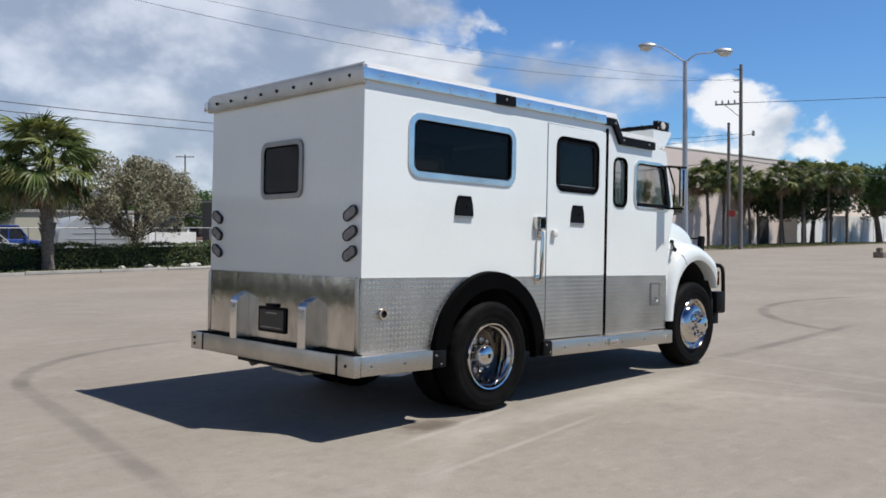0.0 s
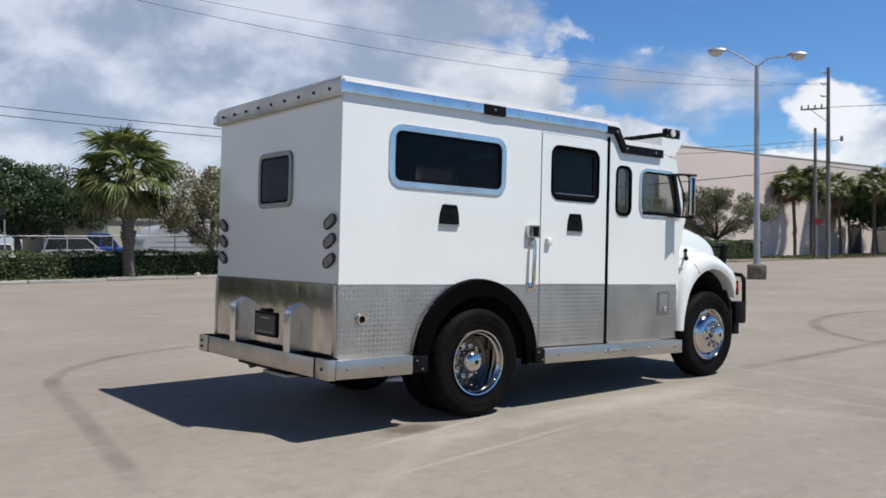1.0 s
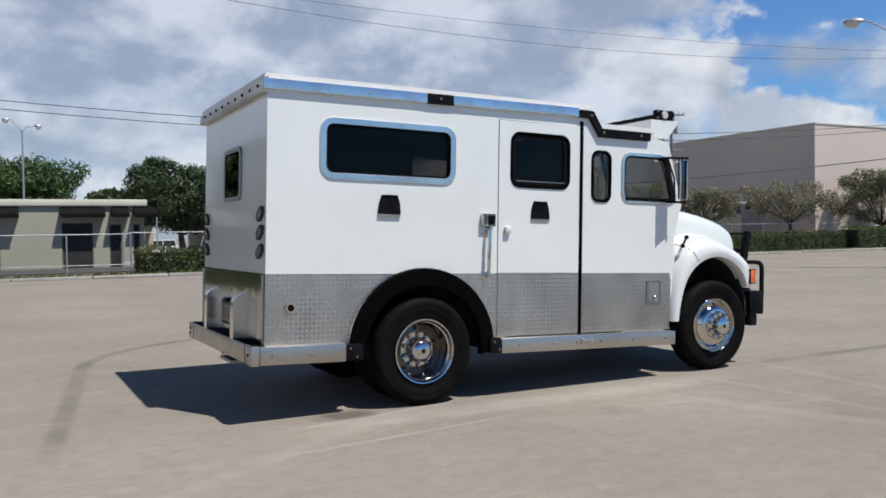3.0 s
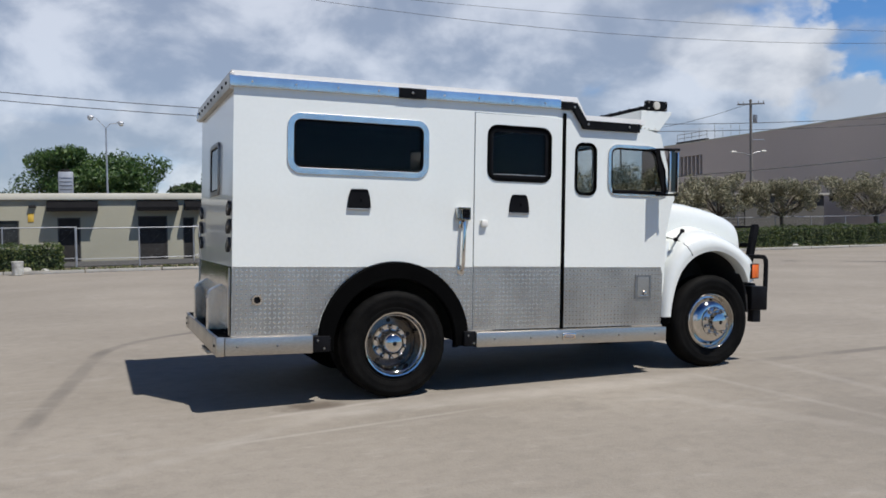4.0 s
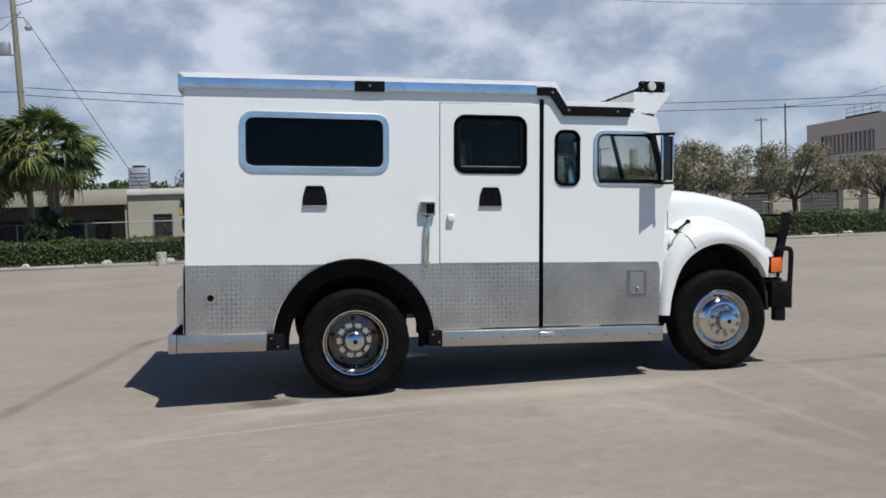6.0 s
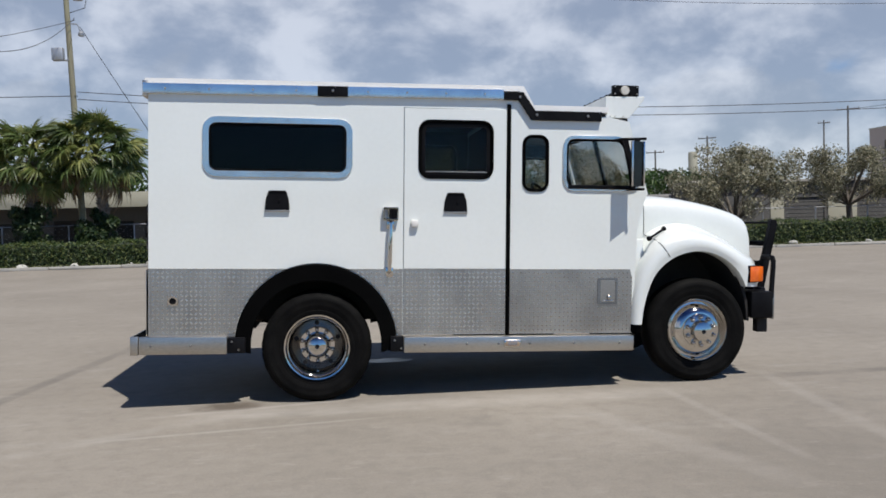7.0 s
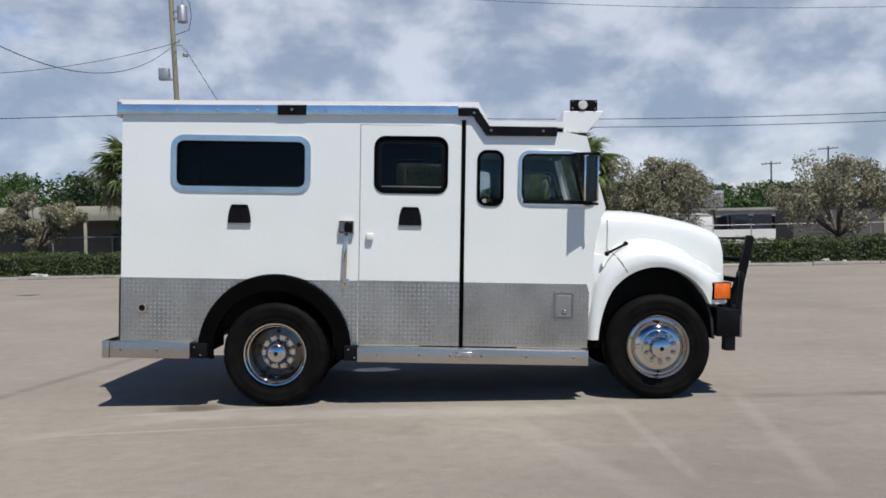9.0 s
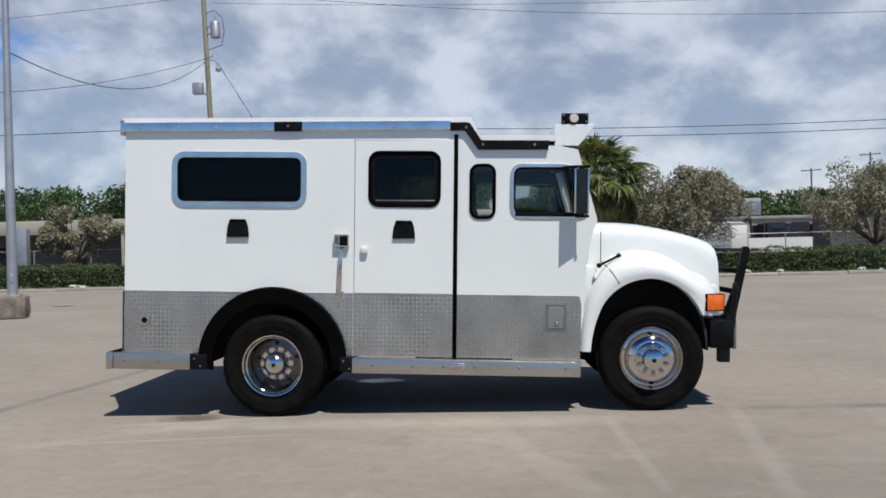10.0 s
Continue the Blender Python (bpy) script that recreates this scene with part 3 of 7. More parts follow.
def plate(outline, holes=(), y0=0.0, y1=0.01, bevel=0.0):
    """A sheet from y0 to y1 with an outline in x and z, and holes through it, as a bmesh."""
    cu = bpy.data.curves.new("tmp", "CURVE")
    cu.dimensions, cu.fill_mode = "2D", "BOTH"
    cu.extrude = abs(y1 - y0) / 2 - bevel
    cu.bevel_depth, cu.bevel_resolution, cu.offset = bevel, 1, -bevel
    for ring in (outline, *holes):
        s = cu.splines.new("POLY")
        s.points.add(len(ring) - 1)
        for pt, (x, z) in zip(s.points, ring):
            pt.co = (x, z, 0, 1)
        s.use_cyclic_u = True
    ob = bpy.data.objects.new("tmp", cu)
    me = bpy.data.meshes.new_from_object(ob)
    b = bmesh.new()
    b.from_mesh(me)
    bpy.data.objects.remove(ob)
    bpy.data.curves.remove(cu)
    bpy.data.meshes.remove(me)
    bmesh.ops.remove_doubles(b, verts=b.verts, dist=1e-5)
    bmesh.ops.transform(b, matrix=Matrix(((1, 0, 0, 0), (0, 0, -1, (y0 + y1) / 2), (0, 1, 0, 0), (0, 0, 0, 1))), verts=b.verts)
    b.verts.layers.int.new("sheet")
    return b


def arc(cx, cz, rx, rz, a0, a1, n):
    return [(cx + rx * math.cos(radians(a0 + (a1 - a0) * k / n)), cz + rz * math.sin(radians(a0 + (a1 - a0) * k / n))) for k in range(n + 1)]


# ---- the truck ----
from mathutils.bvhtree import BVHTree

AXLE_X, SIDE_Y, WIDE, RAKE = 6.0, 5.165, 2.37, 1.97
truck = thing("armoured_truck", "white armoured truck with tread-plate skirt, parked on bleached paving", "truck", m=pose(AXLE_X, SIDE_Y, 0))
BODY = pose(0, 0, 1.234) @ pose(0, 0, 0, 0, RAKE, 0) @ pose(0, 0, -1.234)
FLIP = Matrix.Translation((0, WIDE, 0)) @ Matrix.Diagonal((1, -1, 1, 1))


def bpart(name, bm, mat, parent=None, label="", smooth=35):
    """A part of the raked body; under another part it needs no pose of its own."""
    if parent is None:
        return part(name, bm, mat, truck, label, BODY, smooth)
    return part(name, bm, mat, parent, label, None, smooth)


def flipped(b):
    """The same part for the far side."""
    bmesh.ops.transform(b, matrix=FLIP, verts=b.verts)
    bmesh.ops.reverse_faces(b, faces=b.faces)
    return b


REAR, FRONT, SKIRT, SILL = -1.49, 3.05, 1.234, 0.615
ARCH = (0.02, 0.54, 0.70)
WIN_LONG = (-0.957, 0.286, 2.131, 2.566)
WIN_DOOR = (0.975, 1.655, 2.10, 2.62)
WIN_SLIM = (1.965, 2.20, 1.985, 2.505)
WIN_CAB = [(2.385, 2.485), (2.95, 2.485), (3.10, 2.02), (2.385, 2.02)]


def side_outline():
    cx, cz, r = ARCH
    pts = [(REAR, SILL), (REAR, 2.86), (1.93, 2.90), (2.06, 2.72), (2.80, 2.70), (3.005, 2.66), (3.20, 1.97), (3.17, 1.90), (3.10, 1.62), (3.06, SILL)]
    pts += arc(cx, cz, r, r, 6, 174, 30)
    return pts


def side_holes():
    return [rounded(*WIN_LONG, 0.07), rounded(*WIN_DOOR, 0.09), rounded(*WIN_SLIM, 0.08), softened(WIN_CAB, 0.09)]


bpart("side_wall", plate(side_outline(), side_holes(), 0.0, 0.06), "white", smooth=20)
far_holes = [rounded(*WIN_DOOR, 0.09), rounded(*WIN_SLIM, 0.08), softened(WIN_CAB, 0.09)]
bpart("side_wall", flipped(plate(side_outline(), far_holes, 0.0, 0.06)), "white", smooth=20)

# the back: white sheet above, bright steel below
def across(bm, x):
    """Turns a sheet drawn in x and z so that it stands across the truck at x, facing back."""
    bmesh.ops.transform(bm, matrix=Matrix(((0, 1, 0, x), (1, 0, 0, 0), (0, 0, 1, 0), (0, 0, 0, 1))), verts=bm.verts)
    return bm


REAR_WIN = (0.86, 1.415, 1.942, 2.367)
bpart("rear_wall", across(plate([(0.06, SILL), (WIDE - 0.06, SILL), (WIDE - 0.06, 2.86), (0.06, 2.86)], [rounded(*REAR_WIN, 0.05)], 0.0, 0.06), REAR), "white")


def bowed_sheet(n=10):
    """The steel sheet across the back, bowed a little so that its upper edge leans in."""
    b = bmesh.new()
    rows = []
    for k in range(n + 1):
        z = SILL - 0.02 + (SKIRT - SILL + 0.02) * k / n
        x = REAR - 0.016 + 0.009 * max(0.0, (z - 0.93) / 0.30) ** 2
        rows.append([b.verts.new((x, y, z)) for y in (0.004, 0.8, 1.6, WIDE - 0.004)])
    back = [[b.verts.new((REAR - 0.001, y, z)) for y in (0.004, WIDE - 0.004)] for z in (SILL - 0.02, SKIRT)]
    for p, q in zip(rows, rows[1:]):
        for k in range(3):
            b.faces.new((p[k], p[k + 1], q[k + 1], q[k]))
    b.faces.new((*rows[-1], back[1][1], back[1][0]))
    b.faces.new((*rows[0], back[0][1], back[0][0]))
    return b


bpart("rear_skirt", bowed_sheet(), "steel", label="bright stainless steel sheet with soft reflections", smooth=40)
for y in (0.0, WIDE - 0.05):
    bpart("corner_strip", box(REAR - 0.022, REAR - 0.017, y, y + 0.05, SILL - 0.02, SKIRT - 0.01, 0.002), "alu")

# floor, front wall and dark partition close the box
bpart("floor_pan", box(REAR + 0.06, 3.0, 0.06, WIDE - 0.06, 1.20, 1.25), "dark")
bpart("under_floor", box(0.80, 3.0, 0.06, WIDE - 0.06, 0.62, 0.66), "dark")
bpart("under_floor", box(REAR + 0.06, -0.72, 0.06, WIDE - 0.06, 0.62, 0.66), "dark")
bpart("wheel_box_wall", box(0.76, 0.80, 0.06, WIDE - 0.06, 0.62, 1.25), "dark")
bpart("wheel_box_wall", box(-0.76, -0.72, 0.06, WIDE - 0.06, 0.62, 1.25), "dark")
CAB_LINE = [(1.835, 1.25), (1.835, 2.66), (2.78, 2.66), (2.965, 2.62), (3.13, 2.0), (3.02, 1.25)]
BOX_LINE = [(REAR + 0.065, 1.25), (REAR + 0.065, 2.79), (1.785, 2.79), (1.785, 1.25)]
for far in (False, True):
    place = flipped if far else (lambda b: b)
    bpart("cab_lining", place(plate(CAB_LINE, [rounded(*WIN_SLIM, 0.08), softened(WIN_CAB, 0.09)], 0.062, 0.075)), "vinyl", label="dark grey cab lining", smooth=20)
    bpart("box_lining", place(plate(BOX_LINE, [rounded(*WIN_DOOR, 0.09)] + ([] if far else [rounded(*WIN_LONG, 0.07)]), 0.062, 0.075)), "lining", label="brown interior lining", smooth=20)
bpart("headliner", box(1.84, 2.90, 0.08, WIDE - 0.08, 2.635, 2.655), "vinyl")
bpart("headliner", box(REAR + 0.07, 1.785, 0.08, WIDE - 0.08, 2.77, 2.79), "lining")
bench = bpart("side_bench", box(-1.2, 0.6, WIDE - 0.52, WIDE - 0.08, 1.62, 1.72, 0.03), "vinyl", label="dark padded bench")
bpart("bench_back", box(-1.2, 0.6, WIDE - 0.16, WIDE - 0.08, 1.78, 2.28, 0.03), "lining", bench)
bpart("bench_base", box(-1.15, 0.55, WIDE - 0.48, WIDE - 0.10, 1.25, 1.62), "dark", bench)
bpart("partition", box(1.79, 1.83, 0.06, WIDE - 0.06, 1.25, 2.72), "vinyl")
bpart("firewall", box(3.02, 3.055, 0.06, WIDE - 0.06, 0.64, 1.93), "white")

# roof: main deck, a slope down to the cab, and the cab roof, all slightly proud
def roof():
    lower = [(REAR - 0.025, 2.895), (1.925, 2.920), (2.055, 2.740), (2.79, 2.740)]
    upper = [(x, z + 0.055) for x, z in lower]
    upper[1] = (1.955, 2.972)
    b = bmesh.new()
    rows = [[b.verts.new((x, y, z)) for x, z in lower + upper[::-1]] for y in (-0.022, WIDE + 0.022)]
    n = len(rows[0])
    for i in range(n):
        b.faces.new((rows[0][i], rows[0][(i + 1) % n], rows[1][(i + 1) % n], rows[1][i]))
    b.faces.new(rows[0])
    b.faces.new(rows[1][::-1])
    return bevelled(b, 0.018, 2)


bpart("roof", roof(), "roof_white")
TRIM_LOW, TRIM_TOP = 2.812, 2.905


def trim_piece(u0, u1, y0=-0.034, y1=0.0):
    """A length of edge trim with its upper lip leaning in."""
    b = bmesh.new()
    sec = [(y1, TRIM_LOW), (y0, TRIM_LOW), (y0 - 0.003, TRIM_LOW + 0.03), (y0 + 0.004, TRIM_TOP), (y1, TRIM_TOP)]
    rise = lambda u: 0.0085 * (u - REAR)
    rows = [[b.verts.new((u, y, z + rise(u))) for y, z in sec] for u in (u0, u1)]
    n = len(sec)
    for i in range(n):
        b.faces.new((rows[0][i], rows[0][(i + 1) % n], rows[1][(i + 1) % n], rows[1][i]))
    b.faces.new(rows[0])
    b.faces.new(rows[1][::-1])
    return bevelled(b, 0.004, 1)


def bolt(u, z, y, r=0.011):
    return lathe([(0, -0.012), (r * 0.7, -0.010), (r, -0.004), (r, 0.0)], 10, "y", centre=(u, y, z))


SIDE_JOINTS = ((REAR - 0.04, 0.02), (0.30, 1.76))
for far in (False, True):
    place = flipped if far else (lambda b: b)
    for u0, u1 in SIDE_JOINTS:
        t = bpart("roof_trim", place(trim_piece(u0, u1)), "polish", label="polished aluminium edge trim")
        n = max(3, round((u1 - u0) / 0.40))
        for k in range(n):
            u = u0 + (k + 0.5) * (u1 - u0) / n
            bpart("bolt", place(bolt(u, 2.858 + 0.0085 * (u - REAR), -0.035, 0.009)), "alu", t)
    t = bpart("trim_joint", place(trim_piece(0.022, 0.298, -0.038)), "black", label="black painted joint plate")
    bpart("bolt", place(bolt(0.16, 2.875, -0.040, 0.013)), "alu", t)
    zig = [(1.762, 2.905), (1.95, 2.912), (2.065, 2.742), (2.715, 2.742), (2.715, 2.655), (2.035, 2.652), (1.905, 2.838), (1.762, 2.838)]
    t = bpart("stepped_trim", place(plate(zig, (), -0.040, 0.0, 0.004)), "black", label="black stepped trim along the cab roof")
    for u, z in ((1.915, 2.865), (2.08, 2.70), (2.58, 2.70)):
        bpart("bolt", place(bolt(u, z, -0.041, 0.013)), "alu", t)
# the trim across the back, with a row of dark bolts
t = bpart("rear_trim", box(REAR - 0.045, REAR, -0.03, WIDE + 0.03, TRIM_LOW - 0.03, TRIM_TOP + 0.025, 0.006), "alu", label="aluminium trim with a row of bolts")
for k in range(9):
    y = 0.14 + k * (WIDE - 0.28) / 8
    bpart("bolt", lathe([(0, -0.014), (0.012, -0.012), (0.016, -0.003), (0.016, 0)], 10, "x", centre=(REAR - 0.045, y, 2.856)), "dark", t)
bpart("end_clip", box(REAR - 0.052, REAR + 0.03, WIDE + 0.03, WIDE + 0.10, TRIM_LOW - 0.01, TRIM_TOP - 0.01, 0.006), "polish", t)

# lower skirts of tread plate, three sections, cut round the wheel arch
cx, cz, r = ARCH
skirt_a = [(REAR + 0.004, SILL), (REAR + 0.004, SKIRT), (0.815, SKIRT), (0.815, SILL)] + arc(cx, cz, r + 0.05, r + 0.05, 6, 174, 26)
for far in (False, True):
    place = flipped if far else (lambda b: b)
    bpart("skirt_panel", place(plate(skirt_a, (), -0.006, -0.001)), "tread", label="aluminium tread plate")
    bpart("skirt_panel", place(plate([(0.826, SILL), (0.826, SKIRT), (1.797, SKIRT), (1.797, SILL)], (), -0.008, -0.001)), "tread", label="aluminium tread plate")
    bpart("skirt_panel", place(plate([(1.842, SILL), (1.842, SKIRT), (3.03, SKIRT), (3.052, 1.15), (3.045, SILL)], (), -0.006, -0.001)), "tread_faint", label="aluminium tread plate with a fainter pattern, nearly smooth")
    # rubber flare round the rear wheel
    flare = arc(cx, cz, 0.742, 0.742, -4, 184, 40) + arc(cx, cz - 0.02, 0.60, 0.60, 186, -6, 40)
    bpart("wheel_flare", place(plate(flare, (), -0.065, 0.02, 0.012)), "rubber", label="black rubber arch flare")
    liner = arc(cx, cz, 0.735, 0.735, -4, 184, 30) + arc(cx, cz, 0.70, 0.70, 184, -4, 30)
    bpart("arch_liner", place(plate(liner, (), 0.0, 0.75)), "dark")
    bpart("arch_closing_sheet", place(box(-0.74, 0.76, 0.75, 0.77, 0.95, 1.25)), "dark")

# the side door: a sheet just proud of the wall, its seams, rubber hinge strip
door = bpart("side_door", plate([(0.826, SKIRT + 0.003), (1.797, SKIRT + 0.003), (1.797, 2.745), (0.826, 2.735)], [rounded(*WIN_DOOR, 0.09)], -0.008, -0.001, 0.002), "white", label="white side door, closed")
bpart("seam", box(0.820, 0.8245, -0.002, 0.002, SILL, 2.75), "grey_trim", door)
bpart("seam", box(0.82, 1.80, -0.002, 0.002, 2.742, 2.745), "grey_trim", door)
bpart("hinge_strip", box(1.799, 1.840, -0.014, 0.0, 0.60, 2.80, 0.005), "rubber", door, "black rubber hinge cover")
bpart("lock_box", plate(rounded(0.628, 0.772, 1.688, 1.812, 0.012), [rounded(0.640, 0.672, 1.712, 1.790, 0.006), rounded(0.684, 0.760, 1.706, 1.796, 0.008)], -0.05, 0.0, 0.004), "chrome", door, "chromed lock box with a dark keypad")
keypad = box(0.682, 0.762, -0.044, -0.004, 1.704, 1.798, 0.003)
for k in range(9):
    box(0.690 + 0.024 * (k % 3), 0.706 + 0.024 * (k % 3), -0.049, -0.043, 1.714 + 0.027 * (k // 3), 1.732 + 0.027 * (k // 3), 0.002, keypad)
bpart("keypad", keypad, "black", door)
bpart("keyway", box(0.638, 0.674, -0.030, -0.004, 1.710, 1.792), "grey_trim", door)
handle = tube([(0.70, -0.01, 1.675), (0.70, -0.055, 1.66), (0.70, -0.06, 1.60), (0.692, -0.06, 1.30), (0.69, -0.055, 1.22), (0.69, -0.01, 1.20)], [0.016, 0.016, 0.018, 0.020, 0.017, 0.016], 10)
box(0.662, 0.738, -0.014, 0.0, 1.61, 1.688, 0.006, handle)
box(0.656, 0.726, -0.014, 0.0, 1.16, 1.25, 0.006, handle)
bpart("grab_handle", handle, "chrome", door)
bpart("door_pull", box(0.890, 0.960, -0.05, -0.006, 1.625, 1.695, 0.014), "white_plastic", door)


# windows: frame, glass, and for the long one its broad polished surround
def window(name, outline, glass, frame_mat, width, far=False, depth=0.013, label="", inner="rubber"):
    place = flipped if far else (lambda b: b)
    outer = outline_out(outline, width)
    fr = bpart(name, place(plate(outer, [outline], -depth, 0.004, 0.003)), frame_mat, label=label)
    bpart("glass", place(plate(outline_out(outline, 0.004), (), 0.012, 0.020)), glass, fr)
    bpart("gasket", place(plate(outline, [outline_out(outline, -0.018)], -0.004, 0.010)), inner, fr)
    return fr


def outline_out(outline, d):
    """The outline, grown by d along its own normals."""
    out, n = [], len(outline)
    turn = sum(outline[i - 1][0] * outline[i][1] - outline[i][0] * outline[i - 1][1] for i in range(n))
    for i in range(n):
        a, c = Vector(outline[i - 1]), Vector(outline[(i + 1) % n])
        t = (c - a).normalized()
        nv = Vector((t.y, -t.x)) * (1 if turn > 0 else -1)
        out.append((outline[i][0] + nv.x * d, outline[i][1] + nv.y * d))
    return out


for far in (False, True):
    if not far:
        window("long_window", rounded(*WIN_LONG, 0.07), "mid_tint", "polish", 0.058, far, label="long dark tinted window in polished surround")
    window("slim_window", rounded(*WIN_SLIM, 0.08), "clear", "rubber", 0.012, far, 0.012, label="slim upright window in black rubber")
    cab = window("cab_window", softened(WIN_CAB, 0.09), "clear", "polish", 0.036, far, label="cab side window with polished surround")
    place = flipped if far else (lambda b: b)
    bpart("front_bar", place(plate([(2.93, 2.485), (2.99, 2.485), (3.10, 2.03), (3.03, 2.03)], (), -0.02, 0.0, 0.004)), "black", cab)
    bpart("lower_sill", place(box(2.40, 3.07, -0.020, 0.004, 2.005, 2.045, 0.006)), "black", cab)
for far in (False, True):
    place = flipped if far else (lambda b: b)
    door_win = window("door_window", rounded(*WIN_DOOR, 0.09), "tint", "rubber", 0.018, far, 0.018, label="dark tinted door window in black rubber")
    bpart("slider_frame", place(plate(outline_out(rounded(*WIN_DOOR, 0.09), -0.016), [outline_out(rounded(*WIN_DOOR, 0.09), -0.048)], -0.002, 0.010)), "black", door_win)
    bpart("slider_rail", place(box(1.03, 1.61, -0.006, 0.008, 2.147, 2.155, 0.002)), "alu", door_win)
rear_frame = bpart("rear_window", across(plate(rounded(0.815, 1.46, 1.897, 2.412, 0.085), [rounded(*REAR_WIN, 0.05)], -0.022, 0.004, 0.004), REAR), "grey_trim", label="small rear window in grey metal frame")
bpart("glass", across(plate(rounded(0.862, 1.413, 1.944, 2.365, 0.05), (), -0.012, -0.005), REAR), "dark_tint", rear_frame)
bpart("gasket", across(plate(rounded(*REAR_WIN, 0.05), [rounded(0.874, 1.401, 1.956, 2.353, 0.04)], -0.016, -0.004), REAR), "rubber", rear_frame)
# windscreen between the slanting pillars, two panes with a post
for y0, y1 in ((0.08, 1.16), (1.21, WIDE - 0.08)):
    b = bmesh.new()
    vs = [b.verts.new((x, y, z)) for x, y, z in ((3.02, y0, 2.62), (3.02, y1, 2.62), (3.19, y1, 2.0), (3.19, y0, 2.0))]
    ext = bmesh.ops.extrude_face_region(b, geom=[b.faces.new(vs)])
    bmesh.ops.translate(b, vec=(-0.012, 0, 0), verts=[v for v in ext["geom"] if isinstance(v, bmesh.types.BMVert)])
    bpart("windscreen", b, "clear")
bpart("windscreen_post", tube([(3.01, 1.185, 2.66), (3.20, 1.185, 1.97)], 0.03, 8), "black")
bpart("windscreen_header", box(2.93, 3.01, 0.06, WIDE - 0.06, 2.62, 2.70, 0.01), "vinyl")

# firing ports: black hinged flaps over a steel ledge
for u in (-0.343, 1.312):
    port = bpart("gun_port", plate(softened([(u - 0.079, 1.954), (u + 0.079, 1.954), (u + 0.104, 1.876), (u + 0.113, 1.776), (u - 0.113, 1.776), (u - 0.104, 1.876)], 0.014, 3), (), -0.022, 0.0, 0.006), "black", label="black steel firing port flap")
    bpart("flap_hinge", tube([(u - 0.07, -0.024, 1.946), (u + 0.07, -0.024, 1.946)], 0.008, 8), "black", port)
    bpart("flap_knob", lathe([(0, -0.034), (0.010, -0.032), (0.013, -0.024), (0.013, -0.020)], 10, "y", centre=(u + 0.02, 0, 1.86)), "black", port)
    bpart("ledge", box(u - 0.113, u + 0.113, -0.024, 0.0, 1.760, 1.775, 0.003), "alu", port)

# small fittings of the skirt
cap = bpart("filler_cap", lathe([(0.0, -0.014), (0.026, -0.014), (0.030, -0.028), (0.046, -0.028), (0.050, -0.006), (0.050, 0)], 24, "y", centre=(-1.272, -0.006, 0.94)), "chrome", label="chrome ringed socket")
bpart("socket", lathe([(0.0, -0.018), (0.026, -0.017), (0.028, -0.012)], 16, "y", centre=(-1.272, -0.006, 0.94)), "black", cap)
fuel = bpart("fuel_door", plate(rounded(2.705, 2.905, 0.895, 1.150, 0.012), [rounded(2.728, 2.884, 0.914, 1.129, 0.012)], -0.014, -0.004), "grey_trim", label="small hatch with chrome latch")
bpart("hatch", plate(rounded(2.732, 2.880, 0.918, 1.125, 0.01), (), -0.014, -0.004, 0.002), "alu", fuel)
bpart("latch", lathe([(0, -0.040), (0.016, -0.036), (0.024, -0.020), (0.026, -0.012)], 16, "y", centre=(2.815, -0.004, 0.962)), "chrome", fuel)
bpart("latch_bar", box(2.755, 2.865, -0.026, -0.012, 0.925, 0.938, 0.003), "chrome", fuel)

# step boards and bumper of flat bar
board = bpart("step_board", box(0.826, 3.042, -0.105, 0.02, 0.458, 0.603, 0.008), "alu", label="flat aluminium step board")
for u in (1.02, 1.42, 1.72, 2.02, 2.45, 2.90):
    bpart("bolt", bolt(u, 0.535, -0.105, 0.012), "grey_trim", board)
marker = bpart("marker_lamp", box(1.77, 1.93, -0.122, -0.103, 0.503, 0.572, 0.008), "chrome", board, "chrome cased side marker lamp")
bpart("lens", box(1.787, 1.913, -0.126, -0.120, 0.517, 0.558, 0.003), "dull_amber", marker, "dull amber lens")
bpart("lens", box(1.80, 1.90, -0.127, -0.118, 0.52, 0.555, 0.006), "lens_red", board)
bpart("step_board", flipped(box(0.826, 3.042, -0.105, 0.02, 0.458, 0.603, 0.008)), "alu", label="flat aluminium step board")
for far in (False, True):
    place = flipped if far else (lambda b: b)
    s = bpart("bumper_side", place(box(-1.556, -0.783, -0.105, 0.0, 0.462, 0.622, 0.008)), "alu", label="brushed aluminium bumper side")
    bpart("bolt", place(bolt(-1.45, 0.54, -0.105, 0.012)), "grey_trim", s)
    bpart("bolt", place(bolt(-1.10, 0.54, -0.105, 0.012)), "grey_trim", s)
    for u0, u1 in ((-0.78, -0.62), (0.70, 0.82)):
        br = bpart("board_bracket", place(box(u0, u1, -0.10, 0.0, 0.468, 0.612, 0.008)), "black", label="black bracket with bolts")
        bpart("bolt", place(bolt(u0 + 0.04, 0.575, -0.10, 0.010)), "alu", br)
        bpart("bolt", place(bolt(u0 + 0.10, 0.50, -0.10, 0.010)), "alu", br)
bumper = bpart("rear_bumper", box(-1.63, -1.56, 0.135, 2.235, 0.462, 0.622, 0.006), "alu", label="aluminium rear bumper in three lengths")
bpart("bumper_end", box(-1.63, -1.56, -0.105, 0.105, 0.458, 0.625, 0.006), "alu", bumper)
bpart("bumper_end", box(-1.63, -1.56, 2.265, WIDE + 0.105, 0.458, 0.625, 0.006), "alu", bumper)
for y in (0.105, 2.237):
    bpart("joint", box(-1.628, -1.562, y, y + 0.028, 0.464, 0.62), "black", bumper)
